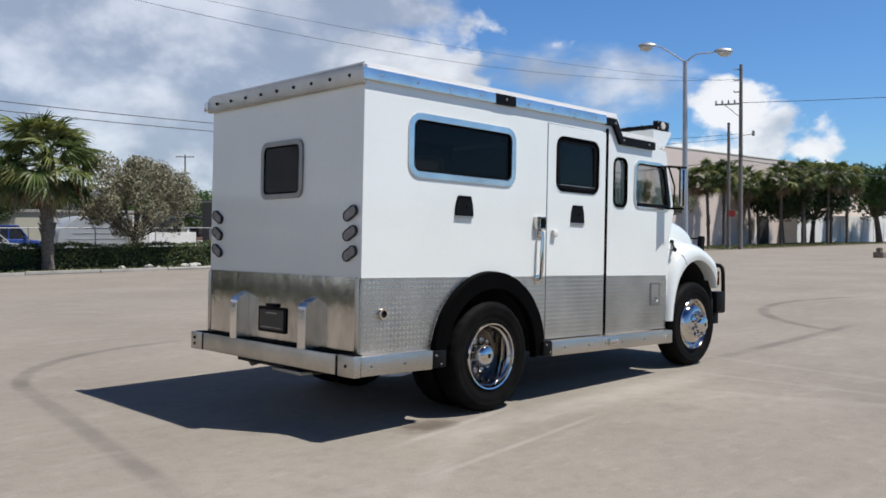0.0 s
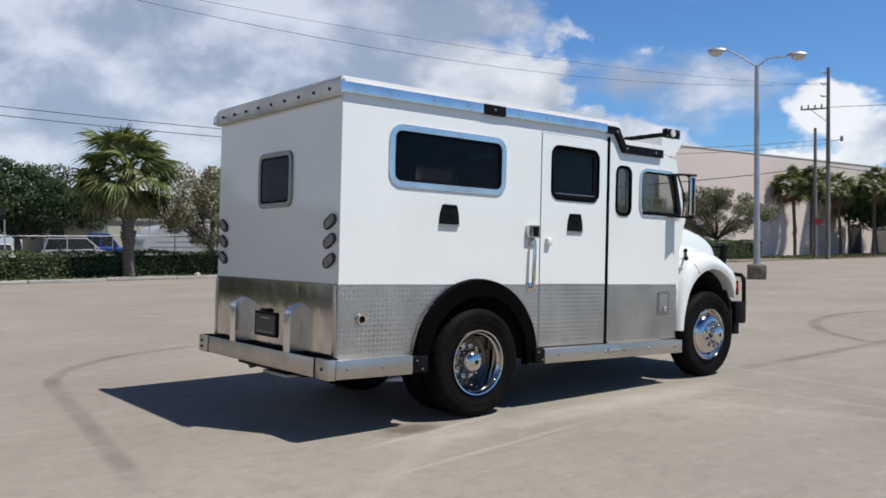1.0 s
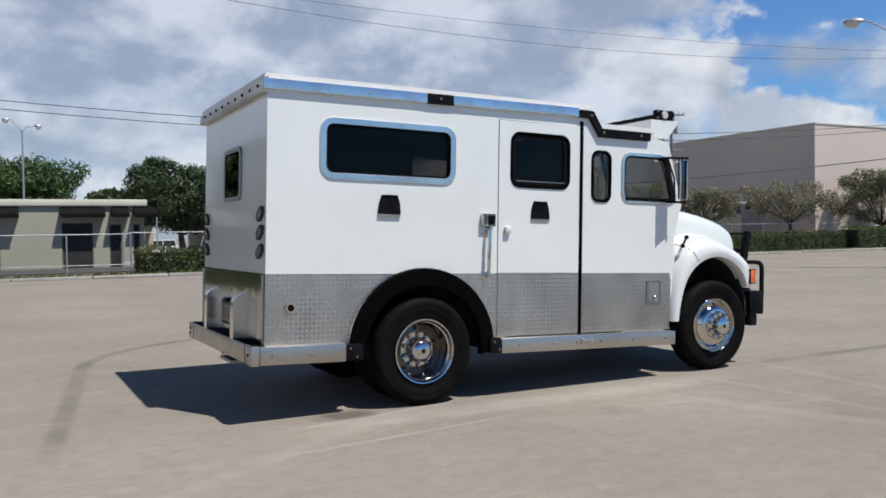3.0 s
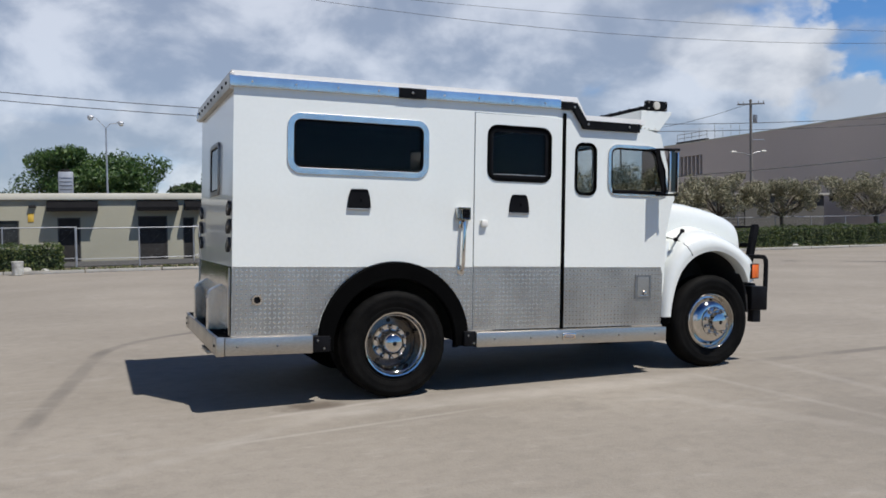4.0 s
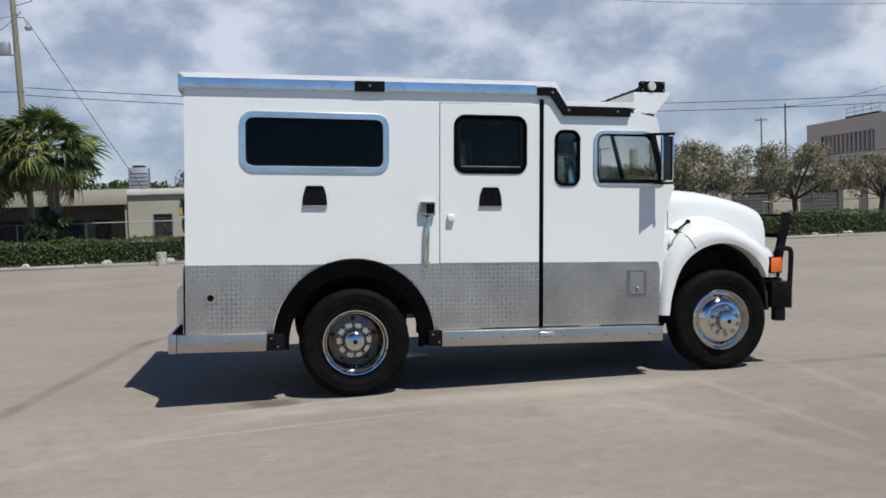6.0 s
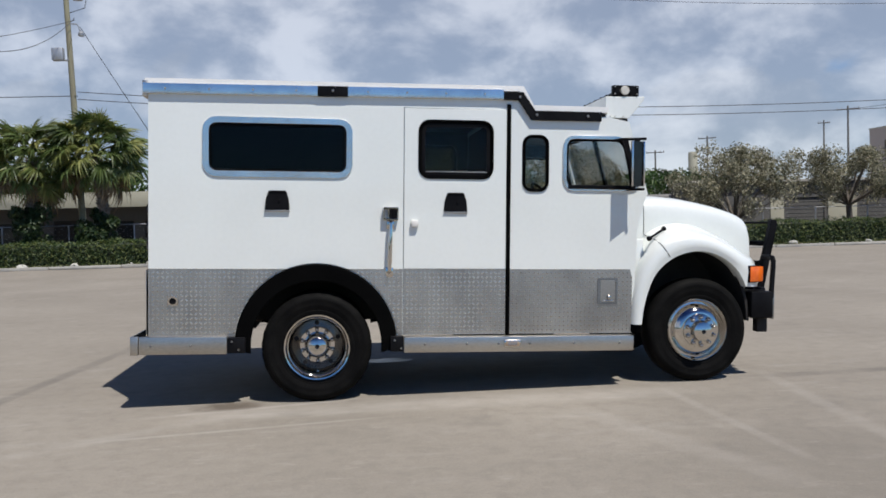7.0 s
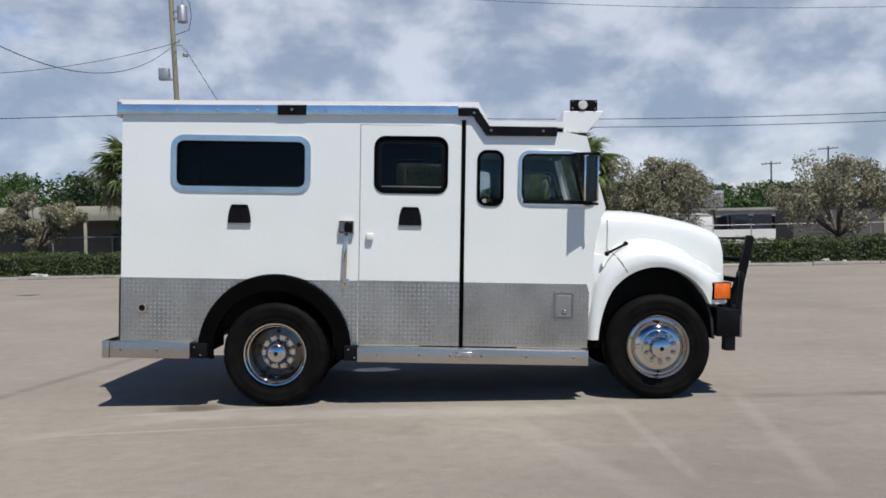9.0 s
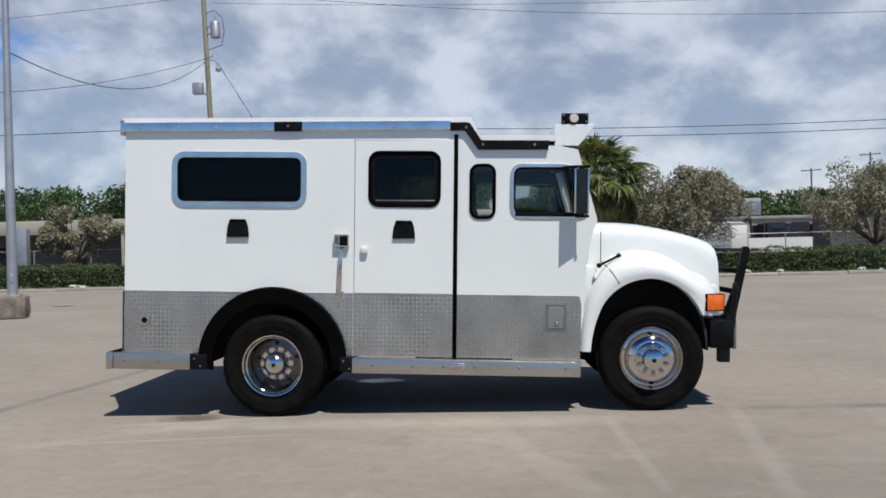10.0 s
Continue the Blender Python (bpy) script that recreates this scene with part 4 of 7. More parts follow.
for y, z in ((0.0, 0.545), (2.40, 0.57), (2.40, 0.51)):
    bpart("bolt", lathe([(0, -0.012), (0.012, -0.010), (0.016, 0)], 10, "x", centre=(-1.63, y, z)), "dark", bumper)
bpart("step_pad", box(-1.606, -1.508, -0.06, WIDE + 0.06, 0.600, 0.630, 0.004), "rubber", bumper, "black rubber step strip")
for y in (0.615, 1.70):
    post = bpart("dock_post", plate(softened([(-1.625, 0.605), (-1.625, 0.965), (-1.60, 1.0), (-1.498, 1.055), (-1.498, 0.605)], 0.012, 2), (), y - 0.055, y + 0.055, 0.004), "polish", label="polished aluminium dock post")
    bpart("bolt", lathe([(0, -0.010), (0.010, -0.008), (0.012, 0)], 10, "x", centre=(-1.625, y, 0.93)), "alu", post)
hold = bpart("plate_holder", across(plate(rounded(1.00, 1.44, 0.705, 0.935, 0.02), (), -0.030, -0.006, 0.004), REAR), "black", label="black plate holder with a dark plate")
bpart("plate_lamp", box(REAR - 0.055, REAR - 0.006, 1.15, 1.29, 0.93, 0.965, 0.01), "black", hold)
bpart("blank_plate", across(plate(rounded(1.03, 1.41, 0.73, 0.905, 0.012), (), -0.034, -0.029), REAR), "plate", hold)
bpart("caption_bar", box(REAR - 0.037, REAR - 0.033, 1.13, 1.31, 0.872, 0.884), "grey_trim", hold)
bpart("caption_bar", box(REAR - 0.037, REAR - 0.033, 1.06, 1.38, 0.745, 0.754), "grey_trim", hold)
# six slanted tail lamps
for y, lean in ((0.135, 1), (WIDE - 0.145, -1)):
    for z in (1.75, 1.59, 1.425):
        turn = Matrix.Translation((REAR, y, z)) @ Matrix.Rotation(radians(-28 * lean), 4, "X")
        b = across(plate(rounded(-0.088, 0.088, -0.045, 0.045, 0.040), [rounded(-0.080, 0.080, -0.037, 0.037, 0.034)], -0.030, 0.0, 0.006), 0)
        bmesh.ops.transform(b, matrix=turn, verts=b.verts)
        lamp = bpart("tail_lamp", b, "vinyl", label="slanted oval tail lamp in black bezel")
        b = across(plate(rounded(-0.080, 0.080, -0.037, 0.037, 0.034), (), -0.026, 0.0, 0.006), 0)
        bmesh.ops.transform(b, matrix=turn, verts=b.verts)
        bpart("lens", b, "lens_red", lamp)

# cab: seat row, steering wheel, dash, visor box and lamp bar on the roof
bpart("dashboard", box(2.72, 3.10, 0.08, WIDE - 0.08, 1.72, 1.98, 0.05), "vinyl")
for y in (0.30, 1.55):
    seat = bpart("cab_seat", box(1.93, 2.42, y, y + 0.52, 1.42, 1.60, 0.05), "seat", label="dark cloth cab seat")
    bpart("seat_back", box(1.88, 2.02, y + 0.02, y + 0.50, 1.58, 2.13, 0.05), "seat", seat)
    bpart("seat_base", box(1.95, 2.38, y + 0.08, y + 0.44, 1.25, 1.42, 0.02), "dark", seat)
ring = [Vector((0, 0.22 * math.cos(k * math.tau / 28), 0.22 * math.sin(k * math.tau / 28))) for k in range(28)]
b = tube([Matrix.Rotation(radians(-40), 3, "Y") @ p + Vector((2.62, 1.80, 1.98)) for p in ring], 0.016, 8, closed=True)
bpart("steering_wheel", b, "vinyl")
visor = [(2.775, 2.70), (2.775, 2.905), (3.165, 2.912), (3.155, 2.875), (3.012, 2.70)]
vb = bpart("roof_visor", plate(visor, (), 0.03, WIDE - 0.03, 0.006), "white", label="white visor box over the windscreen")
for u in (2.82, 2.87, 2.95):
    bpart("rivet", bolt(u, 2.715, 0.03, 0.006), "alu", vb)
bar = bpart("lamp_bar", box(2.92, 3.0, 0.10, WIDE - 0.10, 2.945, 2.985, 0.006), "black", label="black roof lamp bar with round lamps")
for y in [0.045 + 0.19 * k for k in range(13)]:
    bpart("bar_bracket", box(2.915, 3.005, y + 0.04, y + 0.055, 2.915, 2.99, 0.002), "black", bar)
for y in (0.055, WIDE - 0.055):
    s = -1 if y < 1 else 1
    bpart("end_box", box(2.845, 3.105, y - 0.03, y + 0.03, 2.915, 3.016, 0.006), "black", bar)
    bpart("end_lamp", lathe([(0, -0.012 ), (0.038, -0.012), (0.043, -0.006), (0.045, 0)], 20, "y", centre=(2.965, y - 0.03 if s < 0 else y + 0.042, 2.966)), "lamp_glass", bar)
    for u in (2.865, 3.085):
        for z in (2.932, 2.999):
            bpart("bolt", bolt(u, z, y - 0.03, 0.009), "alu", bar)

# door mirrors on two arms, turned half across the view
def mirror_slab(z0, z1, back, front, inset):
    """An upright slab between the mirror's outer and inner edges, from back to front along its own normal."""
    a, e = Vector((2.965, -0.232, 0)), Vector((3.090, -0.185, 0))
    t = (e - a).normalized()
    n = Vector((-t.y, t.x, 0))
    b = bmesh.new()
    rows = [[b.verts.new(p + n * d + Vector((0, 0, z))) for p, d in ((a + t * inset, back), (e - t * inset, back), (e - t * inset, front), (a + t * inset, front))] for z in (z0, z1)]
    for i in range(4):
        b.faces.new((rows[0][i], rows[0][(i + 1) % 4], rows[1][(i + 1) % 4], rows[1][i]))
    b.faces.new(rows[0][::-1])
    b.faces.new(rows[1])
    return bevelled(b, 0.008 if not inset else 0.001)


for far in (False, True):
    place = flipped if far else (lambda b: b)
    head = bpart("door_mirror", place(mirror_slab(2.03, 2.455, 0.0, 0.030, 0.0)), "mirror_shell", label="tall dark door mirror on two black arms")
    bpart("mirror_glass", place(mirror_slab(2.045, 2.44, 0.031, 0.034, 0.012)), "mirror", head)
    bpart("mirror_edge", place(box(2.950, 2.968, -0.242, -0.222, 2.03, 2.455, 0.006)), "polish", head)
    bpart("mirror_edge", place(box(3.078, 3.094, -0.205, -0.188, 2.03, 2.455, 0.005)), "polish", head)
    bpart("mirror_arm", place(tube([(2.84, 0.01, 2.478), (2.92, -0.10, 2.482), (3.10, -0.21, 2.478)], 0.014, 8)), "black", head)
    bpart("mirror_arm", place(tube([(2.98, 0.01, 2.012), (3.02, -0.10, 2.005), (3.09, -0.19, 2.005)], 0.013, 8)), "black", head)
    bpart("upright_rod", place(tube([(2.90, -0.10, 2.48), (2.955, -0.15, 2.25), (2.985, -0.12, 2.01)], 0.010, 8)), "black", head)
    bpart("mirror_clamp", place(box(3.0, 3.05, -0.19, -0.15, 2.45, 2.49, 0.006)), "black", head)

# bonnet: lofted, falling to the nose
def bonnet():
    b = bmesh.new()
    st = [(3.10, 1.955, 0.90, 1.50), (3.20, 1.972, 0.90, 1.50), (3.46, 1.970, 0.88, 1.50), (3.67, 1.954, 0.86, 1.50), (3.89, 1.918, 0.835, 1.50), (4.10, 1.874, 0.805, 1.48), (4.27, 1.828, 0.780, 1.40),
          (4.37, 1.796, 0.762, 1.26), (4.425, 1.768, 0.750, 1.24), (4.46, 1.728, 0.742, 1.2), (4.478, 1.66, 0.736, 1.2), (4.49, 1.45, 0.73, 1.15), (4.495, 1.10, 0.72, 1.05)]
    rows = []
    for x, top, half, foot in st:
        row = []
        for k in range(33):
            a = math.pi * k / 32
            ca, sa = math.cos(a), math.sin(a)
            y = WIDE / 2 - half * math.copysign(abs(ca) ** 0.26, ca)
            base = min(foot, top - 0.05)
            z = base + (top - base) * (sa ** 0.27 if sa > 0 else 0)
            row.append(b.verts.new((x, y, z)))
        rows.append(row)
    for p, q in zip(rows, rows[1:]):
        for k in range(32):
            b.faces.new((p[k], p[k + 1], q[k + 1], q[k]))
    b.faces.new(rows[-1])
    b.faces.new(rows[0][::-1])
    return b


hood = bpart("bonnet", bonnet(), "white", label="white sloping bonnet", smooth=50)
bpart("cowl_side", box(3.0, 3.19, 0.055, 0.42, 1.15, 1.53, 0.02), "white")
bpart("cowl_side", flipped(box(3.0, 3.19, 0.055, 0.42, 1.15, 1.53, 0.02)), "white")
bpart("cowl", box(3.03, 3.13, 0.10, WIDE - 0.10, 1.55, 1.965, 0.02), "white")
bpart("nose_panel", box(4.30, 4.47, 0.42, WIDE - 0.42, 0.95, 1.35, 0.03), "white")
grille = bpart("grille", box(4.485, 4.518, 0.62, WIDE - 0.62, 1.05, 1.62, 0.01), "chrome", label="bright grille behind the guard")
for k in range(9):
    bpart("grille_bar", box(4.515, 4.535, 0.66, WIDE - 0.66, 1.09 + 0.058 * k, 1.115 + 0.058 * k, 0.004), "black", grille)


def flowing(points, n):
    """A smooth line through points, with n steps between each two."""
    ps = [Vector(p) for p in points]
    ps = [2 * ps[0] - ps[1]] + ps + [2 * ps[-1] - ps[-2]]
    out = []
    for a, p, q, c in zip(ps, ps[1:], ps[2:], ps[3:]):
        for k in range(n):
            t = k / n
            out.append(tuple(0.5 * (2 * p + (q - a) * t + (2 * a - 5 * p + 4 * q - c) * t * t + (3 * p - a - 3 * q + c) * t ** 3)))
    return out + [tuple(ps[-2])]


def fender():
    """Front wing: an arch that swells out over the wheel and runs down behind it."""
    inner = [(3.145, 0.70), (3.165, 0.86), (3.21, 1.03), (3.28, 1.18), (3.385, 1.29), (3.51, 1.365), (3.66, 1.405), (3.80, 1.40), (3.935, 1.355), (4.06, 1.27), (4.15, 1.16), (4.205, 1.065)]
    outer = [(3.03, 0.70), (3.045, 0.93), (3.085, 1.14), (3.16, 1.33), (3.28, 1.49), (3.44, 1.575), (3.62, 1.605), (3.83, 1.575), (4.03, 1.49), (4.20, 1.395), (4.375, 1.305), (4.435, 1.06)]
    inner, outer = flowing(inner, 3), flowing(outer, 3)
    b = bmesh.new()
    rows = []
    for (iu, iw), (ou, ow) in zip(inner, outer):
        lift = 0.14 * max(0.0, min(1.0, (ow - 0.9) / 0.6))
        row = [(iu, iw, 0.10), (iu, iw, -0.02), (iu * 0.96 + ou * 0.04, iw * 0.96 + ow * 0.04, -0.050), (iu * 0.62 + ou * 0.38, iw * 0.62 + ow * 0.38, -0.066),
               (iu * 0.25 + ou * 0.75, iw * 0.25 + ow * 0.75, -0.045), (ou, ow, 0.02), (ou, ow + 0.35 * lift, 0.16), (ou, ow + 0.6 * lift, 0.34), (ou, ow + lift, 0.56)]
        rows.append([b.verts.new((u, y + (0.15 * max(0.0, (u - 4.10) / 0.33) ** 1.5 if y < 0.3 else 0.0), z)) for u, z, y in row])
    for p, q in zip(rows, rows[1:]):
        for k in range(len(p) - 1):
            b.faces.new((p[k], p[k + 1], q[k + 1], q[k]))
    bmesh.ops.subdivide_edges(b, edges=b.edges[:], cuts=1, smooth=0.6, use_grid_fill=True)
    return b


def on_skin(points):
    """Lays a line, drawn in the side view, on the outermost skin of bonnet and wing."""
    skins = []
    for b in (bonnet(), fender()):
        skins.append(BVHTree.FromBMesh(b))
        b.free()
    out = []
    for u, w in points:
        hits = [t.ray_cast(Vector((u, -1.0, w)), Vector((0, 1, 0)))[0] for t in skins]
        ys = [h.y for h in hits if h is not None]
        if ys:
            out.append((u, min(ys), w))
    return out


SEAM = on_skin([(3.27, 1.90 - 0.03 * k) for k in range(11)] + [(3.27 + 0.14 * k / 8, 1.57 - 0.21 * k / 8) for k in range(9)])
for far in (False, True):
    place = flipped if far else (lambda b: b)
    wing = bpart("front_wing", place(fender()), "white", label="white bulging front wing", smooth=60)
    bpart("wing_front", place(box(4.20, 4.43, 0.13, 0.50, 1.068, 1.27, 0.03)), "white", wing)
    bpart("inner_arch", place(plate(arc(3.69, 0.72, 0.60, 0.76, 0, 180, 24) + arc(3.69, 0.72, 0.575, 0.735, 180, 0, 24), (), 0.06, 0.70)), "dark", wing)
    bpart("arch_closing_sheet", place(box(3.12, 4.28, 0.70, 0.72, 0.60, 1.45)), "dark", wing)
    slant = Matrix.Translation((4.334, 0.030, 1.188)) @ Matrix.Rotation(radians(29), 4, "Z")
    lens, rim = box(-0.108, 0.108, -0.022, 0.05, -0.078, 0.078, 0.012), plate(rounded(-0.114, 0.114, -0.084, 0.084, 0.012), [rounded(-0.102, 0.102, -0.072, 0.072, 0.01)], -0.018, 0.03)
    for b in (lens, rim):
        bmesh.ops.transform(b, matrix=slant, verts=b.verts)
    sig = bpart("turn_signal", place(lens), "amber", label="orange turn signal at the wing's corner")
    bpart("signal_rim", place(rim), "rubber", sig)
    m_arm = bpart("bonnet_strap", place(tube([(3.217, -0.01, 1.534), (3.429, 0.155, 1.63)], 0.012, 8)), "black", label="small black hood latch strap")
    for u, y, z in ((3.217, -0.01, 1.534), (3.429, 0.155, 1.63)):
        b = bmesh.new()
        bmesh.ops.create_uvsphere(b, u_segments=12, v_segments=8, radius=0.026, matrix=Matrix.Translation((u, y, z)))
        bpart("knob", place(b), "black", m_arm)
    bpart("seam", place(tube(SEAM, 0.004, 6)), "rubber", wing)
    bpart("lower_stop", place(box(3.045, 3.15, -0.03, 0.05, 0.62, 0.70, 0.01)), "rubber", wing)

# bull bar: leaning centre guard of slats between uprights, a hoop before each wing, and the bumper beam
guard = bpart("bull_bar", box(4.42, 4.57, 0.25, WIDE - 0.25, 0.72, 1.04, 0.02), "black", label="black steel bull bar and bumper")
for y in (0.50, WIDE - 0.50):
    lean = [(4.52, 0.70), (4.62, 0.70), (4.67, 1.05), (4.80, 1.70), (4.785, 1.735), (4.73, 1.735), (4.655, 1.36), (4.55, 1.05)]
    bpart("upright", plate(softened(lean, 0.015, 2), (), y - 0.035, y + 0.035, 0.006), "black", guard)
bpart("top_bar", box(4.745, 4.80, 0.50, WIDE - 0.50, 1.69, 1.715, 0.006), "black", guard)
for z, x in ((1.48, 4.72), (1.27, 4.68), (1.08, 4.63)):
    bpart("cross_bar", box(x - 0.03, x + 0.03, 0.50, WIDE - 0.50, z - 0.025, z + 0.025, 0.008), "black", guard)
for far in (False, True):
    place = flipped if far else (lambda b: b)
    bpart("hoop", place(tube([(4.66, 0.50, 1.345), (4.58, 0.22, 1.35), (4.56, 0.12, 1.345), (4.548, 0.08, 1.315), (4.54, 0.065, 1.25), (4.51, 0.04, 0.95)], 0.026, 10)), "black", guard)
    bpart("beam_end", place(box(4.29, 4.525, 0.01, 0.34, 0.745, 1.015, 0.02)), "black", guard)
    bpart("beam_shoe", place(box(4.40, 4.51, 0.10, 0.20, 0.60, 0.74, 0.01)), "dark", guard)
    bpart("wear_plate", place(box(4.52, 4.555, 0.05, 0.15, 0.735, 1.015, 0.01)), "grey_trim", guard)

# chassis under the body
under = part("chassis_frame", box(-1.45, 4.35, 0.75, 0.83, 0.86, 1.06, 0.005), "dark", truck, "dark ladder frame", BODY)
bpart("rail", box(-1.45, 4.35, WIDE - 0.83, WIDE - 0.75, 0.86, 1.06, 0.005), "dark", under)
bpart("cross_member", box(-1.50, -1.40, 0.55, WIDE - 0.55, 0.40, 0.50, 0.01), "dark", under)
bpart("tow_step", box(-1.62, -1.30, 0.62, 1.05, 0.395, 0.425, 0.006), "grey_trim", under, "grey tow step")
bpart("fuel_tank", lathe([(0, -0.5), (0.25, -0.5), (0.28, -0.47), (0.28, 0.47), (0.25, 0.5), (0, 0.5)], 24, "x", centre=(1.9, 0.62, 0.74)), "dark", under)
part("rear_axle", tube([(0, 0.10, 0.51), (0, WIDE - 0.10, 0.51)], 0.08, 14), "dark", truck)
part("axle_bulb", lathe([(0, -0.2), (0.12, -0.17), (0.2, -0.06), (0.2, 0.06), (0.12, 0.17), (0, 0.2)], 20, "y", centre=(0, WIDE / 2, 0.51)), "dark", truck)
part("front_axle", tube([(3.71, 0.2, 0.44), (3.71, WIDE - 0.2, 0.44)], 0.06, 10), "dark", truck)
part("exhaust_pipe", tube([(1.2, 1.5, 0.55), (0.5, 1.55, 0.72), (-0.6, 1.6, 0.66), (-1.2, 1.62, 0.50), (-1.5, 1.62, 0.46)], 0.05, 12), "rust", truck)


bpart("wheel_well", box(-0.82, 0.82, 0.56, 0.60, 0.70, 1.25, 0.004), "dark")
bpart("wheel_well", box(-0.82, 0.82, WIDE - 0.60, WIDE - 0.56, 0.70, 1.25, 0.004), "dark")


# wheels
def tyre_mesh(lugs):
    b = bmesh.new()
    sides = 116
    prof = [(0.300, -0.110), (0.330, -0.118), (0.336, -0.1195), (0.342, -0.1195), (0.345, -0.118), (0.385, -0.130), (0.390, -0.1312), (0.396, -0.1312), (0.40, -0.131), (0.436, -0.134), (0.440, -0.1350), (0.446, -0.1350), (0.45, -0.134), (0.470, -0.129), (0.488, -0.116), (0.502, -0.094), (0.508, -0.085),
            (0.508, 0.085), (0.502, 0.094), (0.488, 0.116), (0.445, 0.134), (0.40, 0.132), (0.33, 0.118), (0.300, 0.110)]
    rings = []
    for r, h in prof:
        ring = []
        for k in range(sides):
            a = k * math.tau / sides
            notch = 0.0035 if lugs and r > 0.485 and (k // 2) % 2 else 0.0
            ring.append(b.verts.new(((r - notch) * math.cos(a), h, (r - notch) * math.sin(a))))
        rings.append(ring)
    for p, q in zip(rings, rings[1:]):
        for k in range(sides):
            b.faces.new((p[k], p[(k + 1) % sides], q[(k + 1) % sides], q[k]))
    return b


def wheel(name, at, near, kind, label):
    """A truck wheel: tyre, polished rim, disc, hub cover, nuts, hand holes, valve."""
    turn = Matrix.Identity(4) if near else Matrix.Rotation(math.pi, 4, "Z")
    w = part(name, tyre_mesh(kind == "dish"), "tyre", truck, label, Matrix.Translation(at) @ turn, smooth=40)
    if kind == "dish":
        part("rim", lathe([(0.300, -0.108), (0.308, -0.118), (0.302, -0.130), (0.290, -0.126), (0.282, -0.105), (0.276, -0.085), (0.266, -0.078), (0.262, -0.02), (0.256, 0.075)], 64, "y"), "chrome", w, "polished wheel rim", smooth=40)
        part("disc", lathe([(0.257, 0.074), (0.235, 0.092), (0.165, 0.085), (0.15, 0.078), (0.0, 0.078)], 48, "y"), "wheel_steel", w, "dull steel wheel disc")
        hub = [(0.172, 0.08), (0.172, 0.052), (0.162, 0.044), (0.126, 0.044), (0.124, 0.02), (0.118, 0.0), (0.112, -0.03), (0.098, -0.066), (0.066, -0.090), (0.022, -0.097), (0.022, -0.089), (0.0, -0.089)]
        ring, face = 0.147, 0.042
    else:
        part("rim", lathe([(0.300, -0.108), (0.308, -0.118), (0.302, -0.126), (0.293, -0.118), (0.285, -0.090), (0.274, -0.072), (0.258, -0.076), (0.244, -0.10), (0.220, -0.138), (0.185, -0.160), (0.172, -0.164), (0.14, -0.164), (0.0, -0.160)], 64, "y"), "chrome", w, "polished wheel rim", smooth=40)
        hub = [(0.168, -0.158), (0.162, -0.174), (0.140, -0.186), (0.106, -0.196), (0.102, -0.218), (0.090, -0.256), (0.056, -0.272), (0.022, -0.276), (0.022, -0.270), (0.0, -0.270)]
        ring, face = 0.136, -0.190
    part("hub_cap", lathe(hub, 40, "y"), "chrome", w, "chrome hub cover")
    part("hub_eye", lathe([(0, hub[-1][1] - 0.004), (0.02, hub[-1][1] - 0.003), (0.021, hub[-1][1])], 16, "y"), "black", w)
    nut = mesh_of(lathe([(0.022, 0.03), (0.022, -0.012), (0.017, -0.034), (0.006, -0.044), (0, -0.045)], 10, "y"), "wheel_nut", "chrome", 40)
    for k in range(10):
        a = (k + 0.5) * math.tau / 10
        part("wheel_nut", nut, None, w, m=Matrix.Translation((ring * math.cos(a), face, ring * math.sin(a))))
    if kind == "dish":
        hole = mesh_of(lathe([(0, 0.083), (0.020, 0.084), (0.024, 0.092)], 14, "y"), "hand_hole", "dark", 40)
        for k in range(5):
            a = (k + 0.25) * math.tau / 5
            part("hand_hole", hole, None, w, m=Matrix.Translation((0.205 * math.cos(a), 0.0, 0.205 * math.sin(a))))
    else:
        hole = mesh_of(lathe([(0, -0.018), (0.012, -0.014), (0.020, 0.0), (0.012, 0.014)], 14, "y"), "hand_hole", "rubber", 40)
        for k in range(2):
            a = -math.pi / 2 + k * math.pi
            part("hand_hole", hole, None, w, m=Matrix.Translation((0.232 * math.cos(a), -0.112, 0.232 * math.sin(a))))
    part("inner_disc", lathe([(0.31, 0.10), (0.0, 0.10)], 40, "y"), "dark", w)
    part("valve", tube([(0.0, 0.0, -0.24), (0.0, -0.09, -0.225)], 0.006, 6), "chrome", w)
    return w


R_T = 0.508
wheel("rear_wheel", (0.0, 0.088, R_T), True, "dish", "outer rear truck wheel with deep polished rim")
wheel("rear_wheel", (0.0, 0.425, R_T), True, "dish", "inner rear truck wheel")
wheel("rear_wheel", (0.0, WIDE - 0.088, R_T), False, "dish", "outer rear truck wheel with deep polished rim")
wheel("rear_wheel", (0.0, WIDE - 0.425, R_T), False, "dish", "inner rear truck wheel")
wheel("front_wheel", (3.71, 0.135, R_T), True, "bulge", "front truck wheel with bulging chrome rim")
wheel("front_wheel", (3.71, WIDE - 0.135, R_T), False, "bulge", "front truck wheel with bulging chrome rim")

# ---- ground ----
KERB_Y = 35.5


def sheet(x0, x1, y0, y1, z, nx=1, ny=1):
    b = bmesh.new()
    vs = [[b.verts.new((x0 + (x1 - x0) * i / nx, y0 + (y1 - y0) * j / ny, z)) for i in range(nx + 1)] for j in range(ny + 1)]
    for j in range(ny):
        for i in range(nx):
            b.faces.new((vs[j][i], vs[j][i + 1], vs[j + 1][i + 1], vs[j + 1][i]))
    return b


